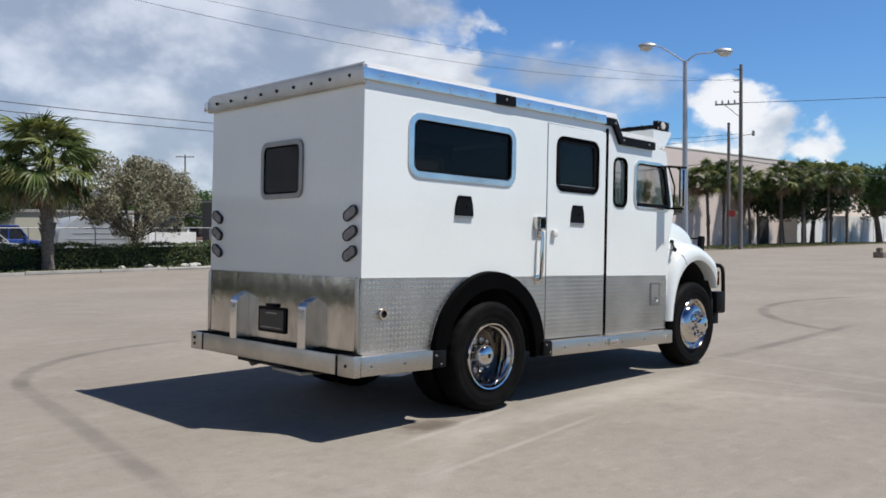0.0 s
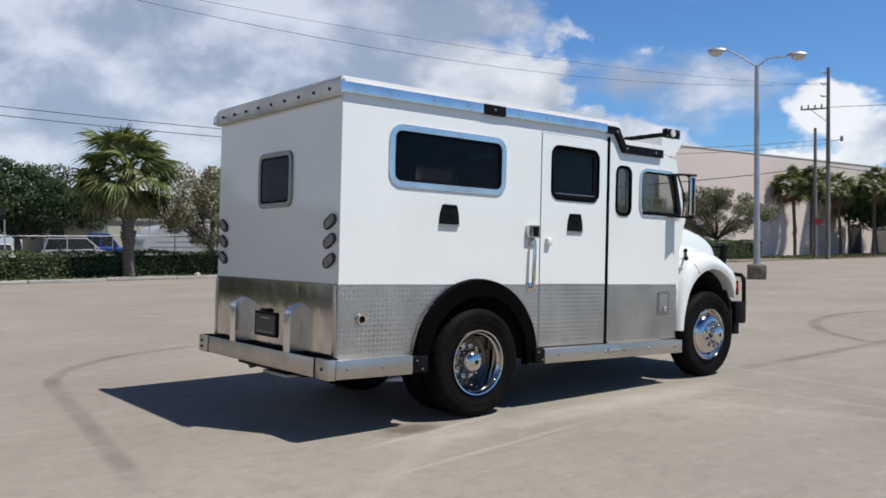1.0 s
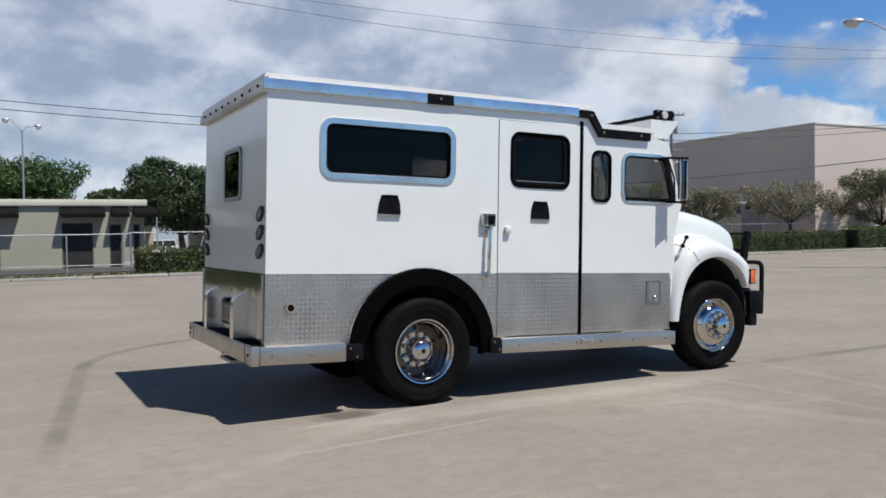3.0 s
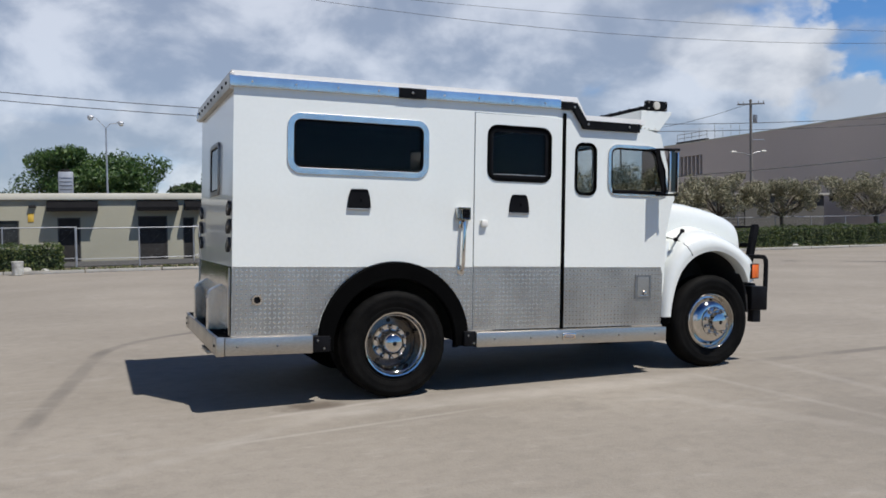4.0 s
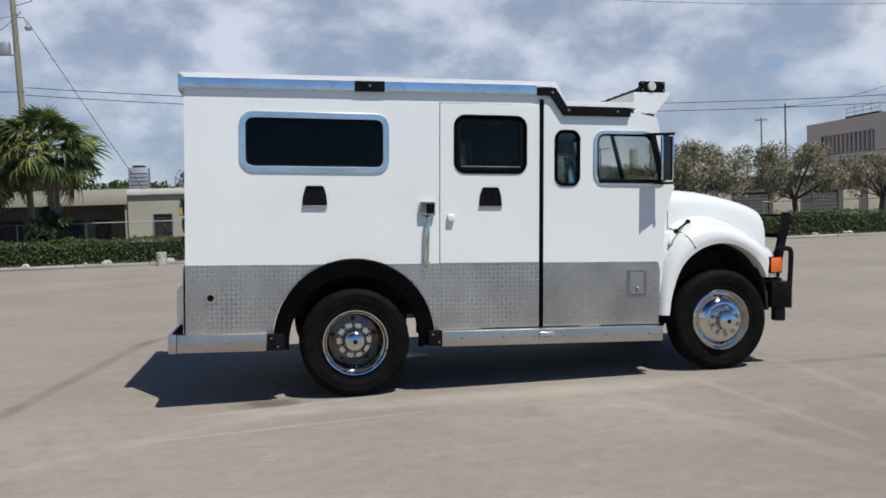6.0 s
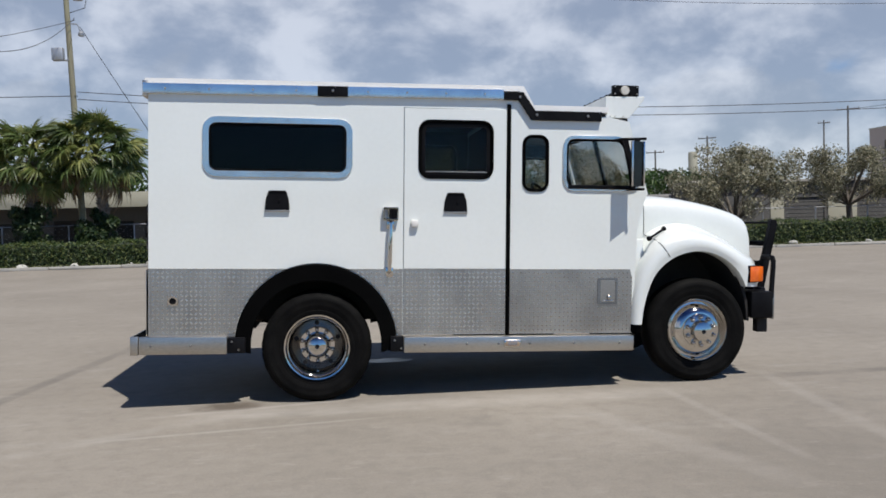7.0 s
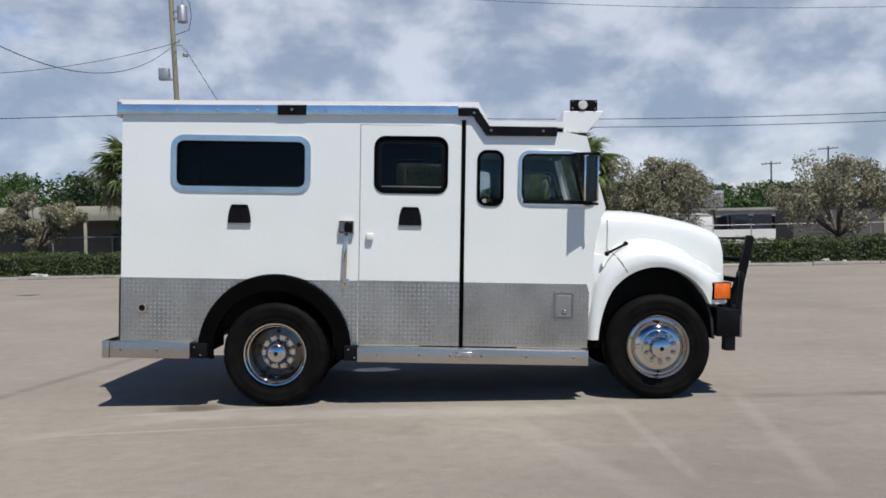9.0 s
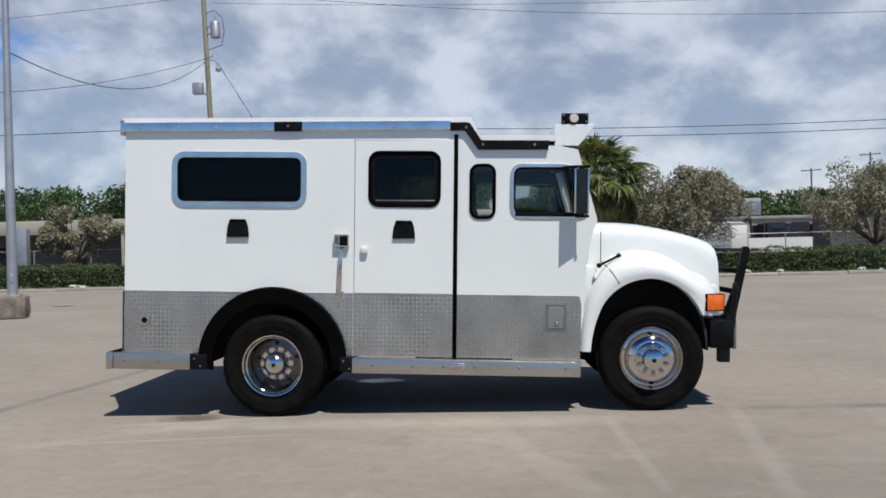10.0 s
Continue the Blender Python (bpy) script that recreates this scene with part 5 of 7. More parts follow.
solo("ground", sheet(-1500, 1500, -1500, 1500, 0.0, 6, 6), "lot", "sun-bleached concrete lot with tyre marks and stains", "ground", kind="structure", smooth=None)
solo("verge", box(-60, 56, KERB_Y + 0.16, KERB_Y + 6.5, 0.004, 0.10), "soil", "strip of dry soil behind the kerb", "ground", kind="structure", smooth=None)
solo("verge", box(56, 110, 34.2, 41.5, 0.004, 0.07), "soil", "strip of dry soil beside the lot", "ground", kind="structure", smooth=None)


def kerb():
    k = thing("kerb", "low worn concrete kerb in lengths along the lot", "kerb", kind="structure", m=pose(0, KERB_Y, 0))
    rnd = random.Random(3)
    shapes = []
    for v in range(4):
        b = box(0.0, 2.97, 0.0, 0.16, 0.0, 0.15, 0.03)
        for vert in b.verts:
            vert.co += Vector((0, rnd.uniform(-0.012, 0.012), rnd.uniform(-0.015, 0.008) if vert.co.z > 0.05 else 0))
        shapes.append(mesh_of(b, "kerb_stone", "concrete", 40))
    x = -60.0
    i = 0
    while x < 56:
        part("kerb_stone", shapes[i % 4], None, k, m=pose(x, rnd.uniform(-0.03, 0.03), rnd.uniform(-0.02, 0.0), 0, 0, rnd.uniform(-0.4, 0.4)))
        x += 3.0
        i += 1
    return k


kerb()


def puddle(at, rx, ry, seed):
    """A thin film of water with an uneven rim."""
    b = bmesh.new()
    n = 40
    rim = []
    for k in range(n):
        a = k * math.tau / n
        r = 1 + 0.30 * noise.noise(Vector((math.cos(a) * 1.4, math.sin(a) * 1.4, seed)))
        rim.append((rx * r * math.cos(a), ry * r * math.sin(a)))
    low = [b.verts.new((x, y, 0.0)) for x, y in rim]
    top = [b.verts.new((x * 0.985, y * 0.985, 0.002)) for x, y in rim]
    for k in range(n):
        b.faces.new((low[k], low[(k + 1) % n], top[(k + 1) % n], top[k]))
    b.faces.new(top)
    solo("puddle", b, "water", "shallow puddle on the paving in the truck's shade", "puddle", m=pose(*at))


puddle((6.76, 7.32, 0.0012), 0.27, 0.17, 4)


# ---- planting ----
def leaves(count, inside, size, rnd, flat=0.5):
    """Many small folded leaves scattered through a space; inside() gives a place and the way out from it."""
    verts, faces = [], []
    for _ in range(count):
        p, out = inside()
        n = (out + Vector((rnd.gauss(0, 1), rnd.gauss(0, 1), rnd.gauss(0.25, 1))) * flat).normalized()
        t = n.orthogonal().normalized()
        t.rotate(Matrix.Rotation(rnd.uniform(0, math.tau), 3, n))
        w = n.cross(t)
        s = size * rnd.uniform(0.6, 1.4)
        i = len(verts)
        verts += [p - t * s, p + w * s * 0.42 + n * s * 0.12, p + t * s, p - w * s * 0.42 + n * s * 0.12]
        faces += [(i, i + 1, i + 2, i + 3)]
    return verts, faces


def leaf_mesh(name, verts, faces, mat):
    me = bpy.data.meshes.new(name)
    me.from_pydata([tuple(v) for v in verts], [], faces)
    me.materials.append(M[mat])
    return me


def hedge(x0, x1, y0, y1, h, seed, z0=0.05, angle=0.0):
    rnd = random.Random(seed)
    ln, wd = x1 - x0, y1 - y0
    root = thing("hedge", "clipped dense green hedge behind the kerb", "hedge", "hedges along the lot", m=pose(x0, y0, z0, 0, 0, angle))

    def top(x, y):
        return h + 0.20 * noise.noise(Vector((x * 0.55 + seed, y, 0))) + 0.13 * noise.noise(Vector((x * 2.2, y * 2, seed)))

    def inside():
        x, y = rnd.uniform(0, ln), rnd.uniform(0, wd)
        face = rnd.random()
        bulge = 0.16 * noise.noise(Vector((x * 1.3, seed, 3)))
        if face < 0.45:
            z = rnd.uniform(0.0, 1.0) ** 0.8 * top(x, 0)
            return Vector((x, rnd.gauss(0.0, 0.05) + bulge, z)), Vector((0, -1, 0.2))
        if face < 0.80:
            return Vector((x, y, top(x, y) + rnd.gauss(0, 0.04))), Vector((0, -0.2, 1))
        if face < 0.90:
            e = rnd.choice((0, ln))
            return Vector((e + rnd.gauss(0, 0.05), y, rnd.uniform(0, h))), Vector((1 if e else -1, 0, 0.2))
        return Vector((x, wd + rnd.gauss(0, 0.05), rnd.uniform(0, top(x, y)))), Vector((0, 1, 0.2))

    v, f = leaves(int(ln * 950), inside, 0.055, rnd, 0.8)
    part("foliage", leaf_mesh("foliage", v, f, "hedge_leaf"), None, root)
    # solid dark box filling the hedge, standing in for its inner shade
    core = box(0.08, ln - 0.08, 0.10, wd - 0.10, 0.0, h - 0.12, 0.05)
    part("shade_core", core, "hedge_core", root)
    return root


hedge(8.05, 27.5, 37.0, 38.2, 1.08, 11)
hedge(-30, -13.8, 37.0, 38.2, 1.05, 12)
hedge(-13.7, 2.05, 36.6, 37.8, 1.05, 13)
hedge(27.8, 41.5, 37.6, 38.9, 1.15, 14)
hedge(41.8, 56.0, 38.4, 39.8, 1.2, 15)
hedge(56.3, 65.0, 37.6, 39.4, 1.45, 16)


def broad_tree(at, height, spread, mat, label, seed, leaf=0.11, count=5200, trunk_h=None, group="trees round the lot", bare=0.12, trunk_r=None, dome=0, clump=1.0, layer=1.0):
    """A tree with a forking trunk, limbs, and a ragged crown of leaf clumps."""
    rnd = random.Random(seed)
    root = thing("tree", label, "tree", group, m=pose(*at, 0, 0, rnd.uniform(0, 360)))
    th = trunk_h or height * 0.30
    r0 = trunk_r or 0.035 * height
    wood = bmesh.new()
    lean = Vector((rnd.uniform(-0.15, 0.15), rnd.uniform(-0.15, 0.15), 0))
    fork = lean * th + Vector((0, 0, th))
    tube([(0, 0, -0.05), lean * th * 0.4 + Vector((0, 0, th * 0.5)), fork], [r0 * 1.25, r0, r0 * 0.85], 8, wood)
    clumps = []
    limbs = 6 + int(spread)
    for k in range(limbs):
        a = k * math.tau / limbs + rnd.uniform(-0.4, 0.4)
        reach = spread * rnd.uniform(0.55, 1.0)
        lift = (height - th) * rnd.uniform(0.35, 0.92)
        end = fork + Vector((math.cos(a) * reach * (1.1 - 0.5 * lift / height), math.sin(a) * reach * (1.1 - 0.5 * lift / height), lift))
        mid = fork.lerp(end, 0.5) + Vector((rnd.uniform(-0.2, 0.2), rnd.uniform(-0.2, 0.2), 0.12 * lift))
        tube([fork, mid, end], [r0 * 0.5, r0 * 0.3, r0 * 0.08], 6, wood)
        for j in range(3):
            q = mid.lerp(end, (j + 1) / 3)
            tip = q + Vector((rnd.gauss(0, 0.35), rnd.gauss(0, 0.35), rnd.gauss(0.15, 0.25))) * spread * 0.42
            tip.z = min(tip.z, height * 0.97)
            tip.z = max(tip.z, th * 0.75)
            tube([q, tip], [r0 * 0.16, r0 * 0.05], 5, wood)
            clumps.append((tip, clump * spread * rnd.uniform(0.22, 0.38)))
        clumps.append((end, clump * spread * rnd.uniform(0.25, 0.40)))
    for k in range(dome):
        z = 1 - 2 * (k + 0.5) / dome
        a, q = k * 2.39996, math.sqrt(1 - z * z)
        c = Vector((q * math.cos(a) * spread * 0.78, q * math.sin(a) * spread * 0.78, (height + th) / 2 + z * (height - th) * 0.38)) * rnd.uniform(0.92, 1.06)
        tube([fork, fork.lerp(c, 0.6), c], [r0 * 0.3, r0 * 0.15, r0 * 0.05], 5, wood)
        clumps.append((c, clump * spread * rnd.uniform(0.26, 0.40)))
    part("trunk", wood, "bark", root)

    def inside():
        c, r = rnd.choice(clumps)
        d = Vector((rnd.gauss(0, 1), rnd.gauss(0, 1), rnd.gauss(0, 0.8))).normalized()
        p = c + Vector((d.x, d.y, d.z * layer)) * r * rnd.uniform(0.35, 1.0) ** 0.6
        p.z = min(p.z, height + rnd.uniform(-0.1, 0.05) * spread)
        return p, d

    v, f = leaves(count, inside, leaf, rnd, 0.9)
    part("crown", leaf_mesh("crown", v, f, mat), None, root)
    return root


SILVER = "low spreading tree with silvery grey-green leaves"
for k, (x, y, h, w) in enumerate(((27.2, 40.0, 5.4, 3.7), (34.0, 40.4, 5.3, 3.4), (39.6, 40.9, 4.9, 3.0), (45.4, 41.3, 4.5, 2.8), (54.4, 41.6, 5.2, 3.3), (-13.0, 39.6, 4.4, 2.2))):
    broad_tree((x, y, 0.05), h * 0.95, w, "grey_leaf", SILVER, 21 + k, 0.075, 13000 if 30 < x < 58 else 17000, 1.9 if 30 < x < 58 else 1.2, clump=0.55, dome=14)
broad_tree((17.5, 37.6, 0.05), 5.0, 3.0, "grey_leaf", SILVER, 21, 0.075, 21000, 1.3, clump=0.62, dome=18)
broad_tree((63.2, 41.0, 0.05), 5.9, 4.3, "olive_leaf", "wide layered olive-green tree before the warehouse", 27, 0.085, 24000, 1.6, clump=0.60, dome=20, layer=0.7)
# rows out of view, added to put a dark horizon into the reflections
for k in range(22):
    broad_tree((-48 + random.Random(k).uniform(-4, 4), -62 + 6.2 * k, 0), 5.2 + 1.6 * random.Random(k + 50).random(), 3.4, "dark_leaf", "unseen dark green tree added in a row beyond the lot", 300 + k, 0.30, 1300, 1.2)
for k in range(24):
    broad_tree((-40 + 6.4 * k, -66 + random.Random(k).uniform(-4, 4), 0), 4.6 + 1.4 * random.Random(k + 90).random(), 3.4, "dark_leaf", "unseen dark green tree added in a row beyond the lot", 400 + k, 0.30, 1300, 1.2)
DARKT = "large dark green broadleaf tree behind the low building"
broad_tree((16.6, 72, 0), 8.3, 4.2, "dark_leaf", DARKT, 31, 0.14, 36000, 1.8, dome=30, clump=1.0, layer=0.6)
broad_tree((21.6, 76, 0), 6.3, 3.6, "dark_leaf", DARKT, 32, 0.14, 18000, 1.5, dome=20, clump=1.0, layer=0.6)
broad_tree((3.3, 73, 0), 8.3, 5.3, "green_leaf", DARKT, 33, 0.15, 38000, 1.8, dome=30, clump=0.95, layer=0.6)
for k, (x, y, h, w) in enumerate(((-4, 84, 5.6, 4), (-9, 86, 6.0, 4.5), (12.0, 80, 6.0, 2.8), (-16, 80, 7.4, 5), (-24, 78, 7.8, 5.5), (-33, 80, 8.0, 6), (-43, 84, 8.4, 6),
                                  (26, 96, 7.6, 4), (34, 98, 7.2, 5), (42, 100, 7.0, 5.5), (50, 104, 7.4, 6), (58, 108, 7.2, 6), (-52, 90, 9.0, 6))):
    broad_tree((x, y, 0), h, w, "green_leaf" if k % 2 else "dark_leaf", "distant green tree in a row beyond the buildings", 40 + k, 0.26, 3600, h * 0.25)


def fan_frond(seed, mat):
    """A fan leaf on its stalk: narrow blades that spread, fold and droop. It points along x."""
    rnd = random.Random(seed)
    verts, faces = [], []

    def strip(points, widths, side):
        i = len(verts)
        for p, w in zip(points, widths):
            verts.extend((p - side * w, p + side * w))
        for k in range(len(points) - 1):
            a = i + 2 * k
            faces.append((a, a + 1, a + 3, a + 2))

    stalk = 1.15
    strip([Vector((stalk * t, 0, 0.16 * t - 0.20 * t * t)) for t in (0, 0.5, 1)], (0.030, 0.024, 0.020), Vector((0, 1, 0)))
    hub = Vector((stalk, 0, -0.04))
    n = 30
    for k in range(n):
        a = radians(-125 + 250 * k / (n - 1))
        ln = (0.74 - 0.20 * abs(a) / 2.1) * rnd.uniform(0.78, 1.12)
        d = Vector((math.cos(a), math.sin(a), 0.0))
        side = Vector((-d.y, d.x, 0.75 * (1 if k % 2 else -1))).normalized()
        fall = rnd.uniform(0.30, 0.95)
        pts = [hub + d * ln * t + Vector((0, 0, 0.16 * abs(math.sin(a)) * t - fall * ln * t ** 3 - 0.10 * t * ln)) for t in (0.02, 0.34, 0.60, 0.82, 1.0)]
        strip(pts, (0.014, 0.040, 0.032, 0.018, 0.002), side)
    return leaf_mesh("frond", verts, faces, mat)


FRONDS = [fan_frond(60 + k, "frond") for k in range(6)]
DEAD = [fan_frond(70 + k, "dead_frond") for k in range(2)]


def sabal(at, trunk_h, seed, scale=1.0, fronds=46, lean=(0.0, 0.0), label="cabbage palm with shaggy fan-leaf crown behind the hedge", group="palms round the lot", girth=1.0, bark="palm_bark"):
    rnd = random.Random(seed)
    root = thing("palm_tree", label, "palm tree", group, m=pose(*at, 0, 0, rnd.uniform(0, 360)))
    wood = bmesh.new()
    n = 14
    path = [(lean[0] * (k / n) ** 2, lean[1] * (k / n) ** 2, trunk_h * k / n - 0.05) for k in range(n + 1)]
    tube(path, [girth * (0.24 - 0.03 * k / n + 0.025 * (k % 2)) * (1.15 if k == 0 else 1) for k in range(n + 1)], 12, wood)
    for k in range(90 if girth == 1 else 24):
        z = trunk_h * rnd.uniform(0.30, 1.0)
        a = rnd.uniform(0, math.tau)
        f = (z / trunk_h) ** 2
        c = Vector((lean[0] * f + girth * 0.22 * math.cos(a), lean[1] * f + girth * 0.22 * math.sin(a), z))
        tube([c, c + Vector((math.cos(a) * 0.12, math.sin(a) * 0.12, 0.22))], [0.055, 0.02], 4, wood)
    part("trunk", wood, bark, root)
    top = Vector(path[-1])
    for k in range(fronds):
        t = k / (fronds - 1)
        az = k * 2.39996 + rnd.uniform(-0.2, 0.2)
        up = math.degrees(math.asin(0.97 - 1.74 * t)) + rnd.uniform(-13, 13)
        s = scale * rnd.uniform(0.74, 1.10) * (1.0 if t > 0.12 else 0.8)
        dead = t > 0.90
        m = Matrix.Translation(top + Vector((0, 0, 0.45 * (1 - t) - 0.15))) @ Matrix.Rotation(az, 4, "Z") @ Matrix.Rotation(radians(-up), 4, "Y") @ Matrix.Rotation(rnd.uniform(-0.9, 0.9), 4, "X") @ Matrix.Scale(s, 4)
        part("frond", rnd.choice(DEAD if dead else FRONDS), None, root, m=m)
    return root


sabal((13.35, 36.9, 0.05), 4.5, 81, 1.38, 84)
sabal((-7.7, 38.8, 0.05), 4.9, 82, 1.30, 80, (0.2, 0.0))
sabal((-4.3, 38.5, 0.05), 5.1, 83, 1.36, 84, (0.3, 0.1))
def creeper(at, h, spread, seed):
    """Dark climbing plants heaped round the foot of the palms."""
    rnd = random.Random(seed)
    root = thing("climbing_shrub", "dark tangled creeper climbing the palm trunks", "shrub", "shrubs under the palms", m=pose(*at))
    lumps = [(Vector((rnd.gauss(0, spread * 0.5), rnd.gauss(0, 0.25), rnd.uniform(0.3, 0.9) * h)), rnd.uniform(0.3, 0.6)) for _ in range(12)]

    def inside():
        c, rr = rnd.choice(lumps)
        d = Vector((rnd.gauss(0, 1), rnd.gauss(0, 1), rnd.gauss(0, 1))).normalized()
        return c + d * rr * rnd.uniform(0.5, 1.0), d

    v, f = leaves(3200, inside, 0.10, rnd, 0.8)
    part("foliage", leaf_mesh("foliage", v, f, "dark_leaf"), None, root)
    stems = bmesh.new()
    for c, rr in lumps:
        tube([(c.x * 0.4, c.y * 0.4, 0), c * 0.6, c], [0.03, 0.025, 0.012], 5, stems)
    part("stem", stems, "bark", root)


creeper((-7.5, 38.5, 0.05), 3.0, 0.7, 201)
creeper((-4.5, 38.2, 0.05), 2.6, 0.8, 202)
for k, (x, y, h) in enumerate(((76.6, 41.2, 6.7), (78.5, 40.6, 6.9), (84.9, 41.0, 6.4), (87.6, 41.4, 5.8), (85.9, 38.2, 6.8), (88.4, 37.0, 7.0), (90.8, 37.8, 7.4), (92.6, 36.2, 7.1), (94.6, 36.6, 7.4), (96.4, 35.6, 7.1))):
    sabal((x, y, 0.03), h, 90 + k, 1.2, 56, (random.Random(k).uniform(-0.5, 0.5), 0.0), "tall cabbage palm with a dense round crown on a dry verge", girth=0.62, bark="bark")
broad_tree((94.5, 38.6, 0.0), 6.6, 3.4, "dark_leaf", "dark broadleaf tree among palms", 35, 0.17, 9000, 2.6, dome=16)
broad_tree((89.0, 39.4, 0.0), 6.2, 3.0, "dark_leaf", "dark broadleaf tree among palms", 37, 0.17, 8000, 2.6, dome=16)
broad_tree((109.8, 36.8, 0.0), 9.4, 4.0, "green_leaf", "yellow-green broadleaf tree on the verge among palms", 36, 0.2, 11000, 3.0, dome=18)
broad_tree((117.5, 36.0, 0.0), 9.0, 4.2, "green_leaf", "yellow-green broadleaf tree on the verge among palms", 38, 0.2, 9000, 3.0, dome=18)


def grass_patch(x0, x1, y0, y1, count, seed):
    rnd = random.Random(seed)

    def inside():
        return Vector((rnd.uniform(x0, x1), rnd.uniform(y0, y1), 0.09 + rnd.uniform(0, 0.06))), Vector((rnd.gauss(0, 1), rnd.gauss(0, 1), 0.3))

    v, f = leaves(count, inside, 0.10, rnd, 0.4)
    ob = new("grass", leaf_mesh("grass", v, f, "grass"))
    return tagged(ob, "thin dry grass on the verge", "grass", kind="stuff")


grass_patch(-40, 56, KERB_Y + 0.2, KERB_Y + 1.6, 5000, 5)
grass_patch(66, 105, 34.3, 41, 9000, 6)


# ---- the low building with awnings ----
def wall_sheet(x0, x1, z0, z1, holes, y0, y1):
    return plate([(x0, z0), (x1, z0), (x1, z1), (x0, z1)], [[(a, c), (b, c), (b, d), (a, d)] for a, b, c, d in holes], y0, y1)


def opening(parent, a, b, c, d, y, name="window", deep=0.12):
    """A dark pane set back in its opening, with a thin frame and sill."""
    fr = part(name, plate([(a, c), (b, c), (b, d), (a, d)], [[(a + 0.06, c + 0.06), (b - 0.06, c + 0.06), (b - 0.06, d - 0.06), (a + 0.06, d - 0.06)]], y + 0.04, y + deep), "grey_wall", parent)
    # door panes are near-black: the recess's shade is put into their colour
    part("pane", box(a + 0.05, b - 0.05, y + deep - 0.04, y + deep - 0.02, c + 0.05, d - 0.05), "dark" if name == "door" else "pane", fr)
    if name == "window":
        part("sill", box(a - 0.06, b + 0.06, y - 0.06, y + 0.08, c - 0.08, c - 0.01, 0.01), "concrete", fr)
    return fr


def awning(parent, a, b, top, low, out):
    b_ = bmesh.new()
    sec = [(0.0, top), (-out, low + 0.04), (-out, low - 0.16), (-out + 0.02, low - 0.16), (-out + 0.02, low + 0.02), (0.0, top - 0.05)]
    rows = [[b_.verts.new((x, y, z)) for y, z in sec] for x in (a, b)]
    for i in range(len(sec)):
        j = (i + 1) % len(sec)
        b_.faces.new((rows[0][i], rows[0][j], rows[1][j], rows[1][i]))
    b_.faces.new(rows[0])
    b_.faces.new(rows[1][::-1])
    for x in (a, b):
        vs = [b_.verts.new(p) for p in ((x, 0, top), (x, -out, low), (x, 0, low - 0.16))]
        b_.faces.new(vs)
    return part("awning", b_, "awning", parent, "black canvas awning")


FACE_Y = 46.0
low_bld = thing("low_building", "low beige stucco building with black awnings", "building", m=pose(0, FACE_Y, 0))
doors = [(1.62, 2.72, 0.05, 2.45), (5.55, 7.05, 0.05, 2.5), (7.85, 8.45, 0.05, 2.4), (9.04, 9.38, 0.05, 2.4)]
wins = [(-1.18, -0.16, 1.0, 2.33)]
part("wall", wall_sheet(-2.45, 9.6, 0.0, 3.36, doors + wins, 0.0, 0.2), "beige_wall", low_bld, smooth=None)
part("end_wall", box(9.4, 9.6, 0.2, 14, 0.0, 3.36), "beige_wall", low_bld, smooth=None)
for o in doors:
    opening(low_bld, *o, 0.0, "door")
for o in wins:
    opening(low_bld, *o, 0.0)
for a, b in ((1.15, 3.58), (5.5, 7.6), (7.95, 8.8), (9.05, 10.2)):
    awning(low_bld, a, b, 3.33, 2.92, 0.72)
part("roof_slab", box(-34, 9.62, -0.035, 14, 3.364, 3.48), "roofing", low_bld, smooth=None)
part("fascia", box(-34, 9.75, -0.16, -0.04, 3.38, 3.71, 0.02), "fascia", low_bld, "pale roof edge")
part("fascia", box(9.63, 9.75, -0.04, 14, 3.36, 3.66, 0.02), "fascia", low_bld)
# the recessed porch further along, its wall coloured dark for the shade under the roof
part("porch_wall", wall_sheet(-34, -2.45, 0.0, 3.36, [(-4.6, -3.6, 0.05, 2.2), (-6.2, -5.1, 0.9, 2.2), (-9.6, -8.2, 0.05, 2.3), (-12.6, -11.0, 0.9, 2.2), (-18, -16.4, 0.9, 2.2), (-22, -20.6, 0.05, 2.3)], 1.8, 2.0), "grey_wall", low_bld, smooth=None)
part("porch_end", box(-2.65, -2.45, 0.2, 1.8, 0.0, 3.36), "beige_wall", low_bld, smooth=None)
part("porch_fascia", box(-34, -2.45, -0.21, -0.165, 2.90, 3.73, 0.01), "beige_wall", low_bld, "cream porch fascia")
for o in ((-4.6, -3.6, 0.05, 2.2), (-9.6, -8.2, 0.05, 2.3), (-22, -20.6, 0.05, 2.3)):
    opening(low_bld, *o, 1.8, "door")
for o in ((-6.2, -5.1, 0.9, 2.2), (-12.6, -11.0, 0.9, 2.2), (-18, -16.4, 0.9, 2.2)):
    opening(low_bld, *o, 1.8)
for x in (-7.4, -13.4, -19.4, -25.4):
    part("porch_post", box(x, x + 0.15, -0.16, -0.01, 0.0, 3.36, 0.01), "beige_wall", low_bld)
part("end_panel", box(9.62, 10.05, -0.02, 0.06, 0.0, 2.3, 0.01), "tan", low_bld, "tan painted panel")
part("awning_post", box(10.12, 10.18, -0.71, -0.65, 0.0, 2.78), "galv", low_bld)
part("wall_sign", box(0.25, 0.52, -0.03, -0.005, 2.25, 2.7, 0.005), "yellow", low_bld, "small yellow painted mark")
part("flood_lamp", box(0.3, 0.65, -0.20, 0.0, 2.98, 3.12, 0.03), "dark", low_bld)
part("paved_apron", box(2.0, 9.6, -7.0, -0.02, 0.0, 0.16), "asphalt", low_bld, "dark asphalt apron", smooth=None)


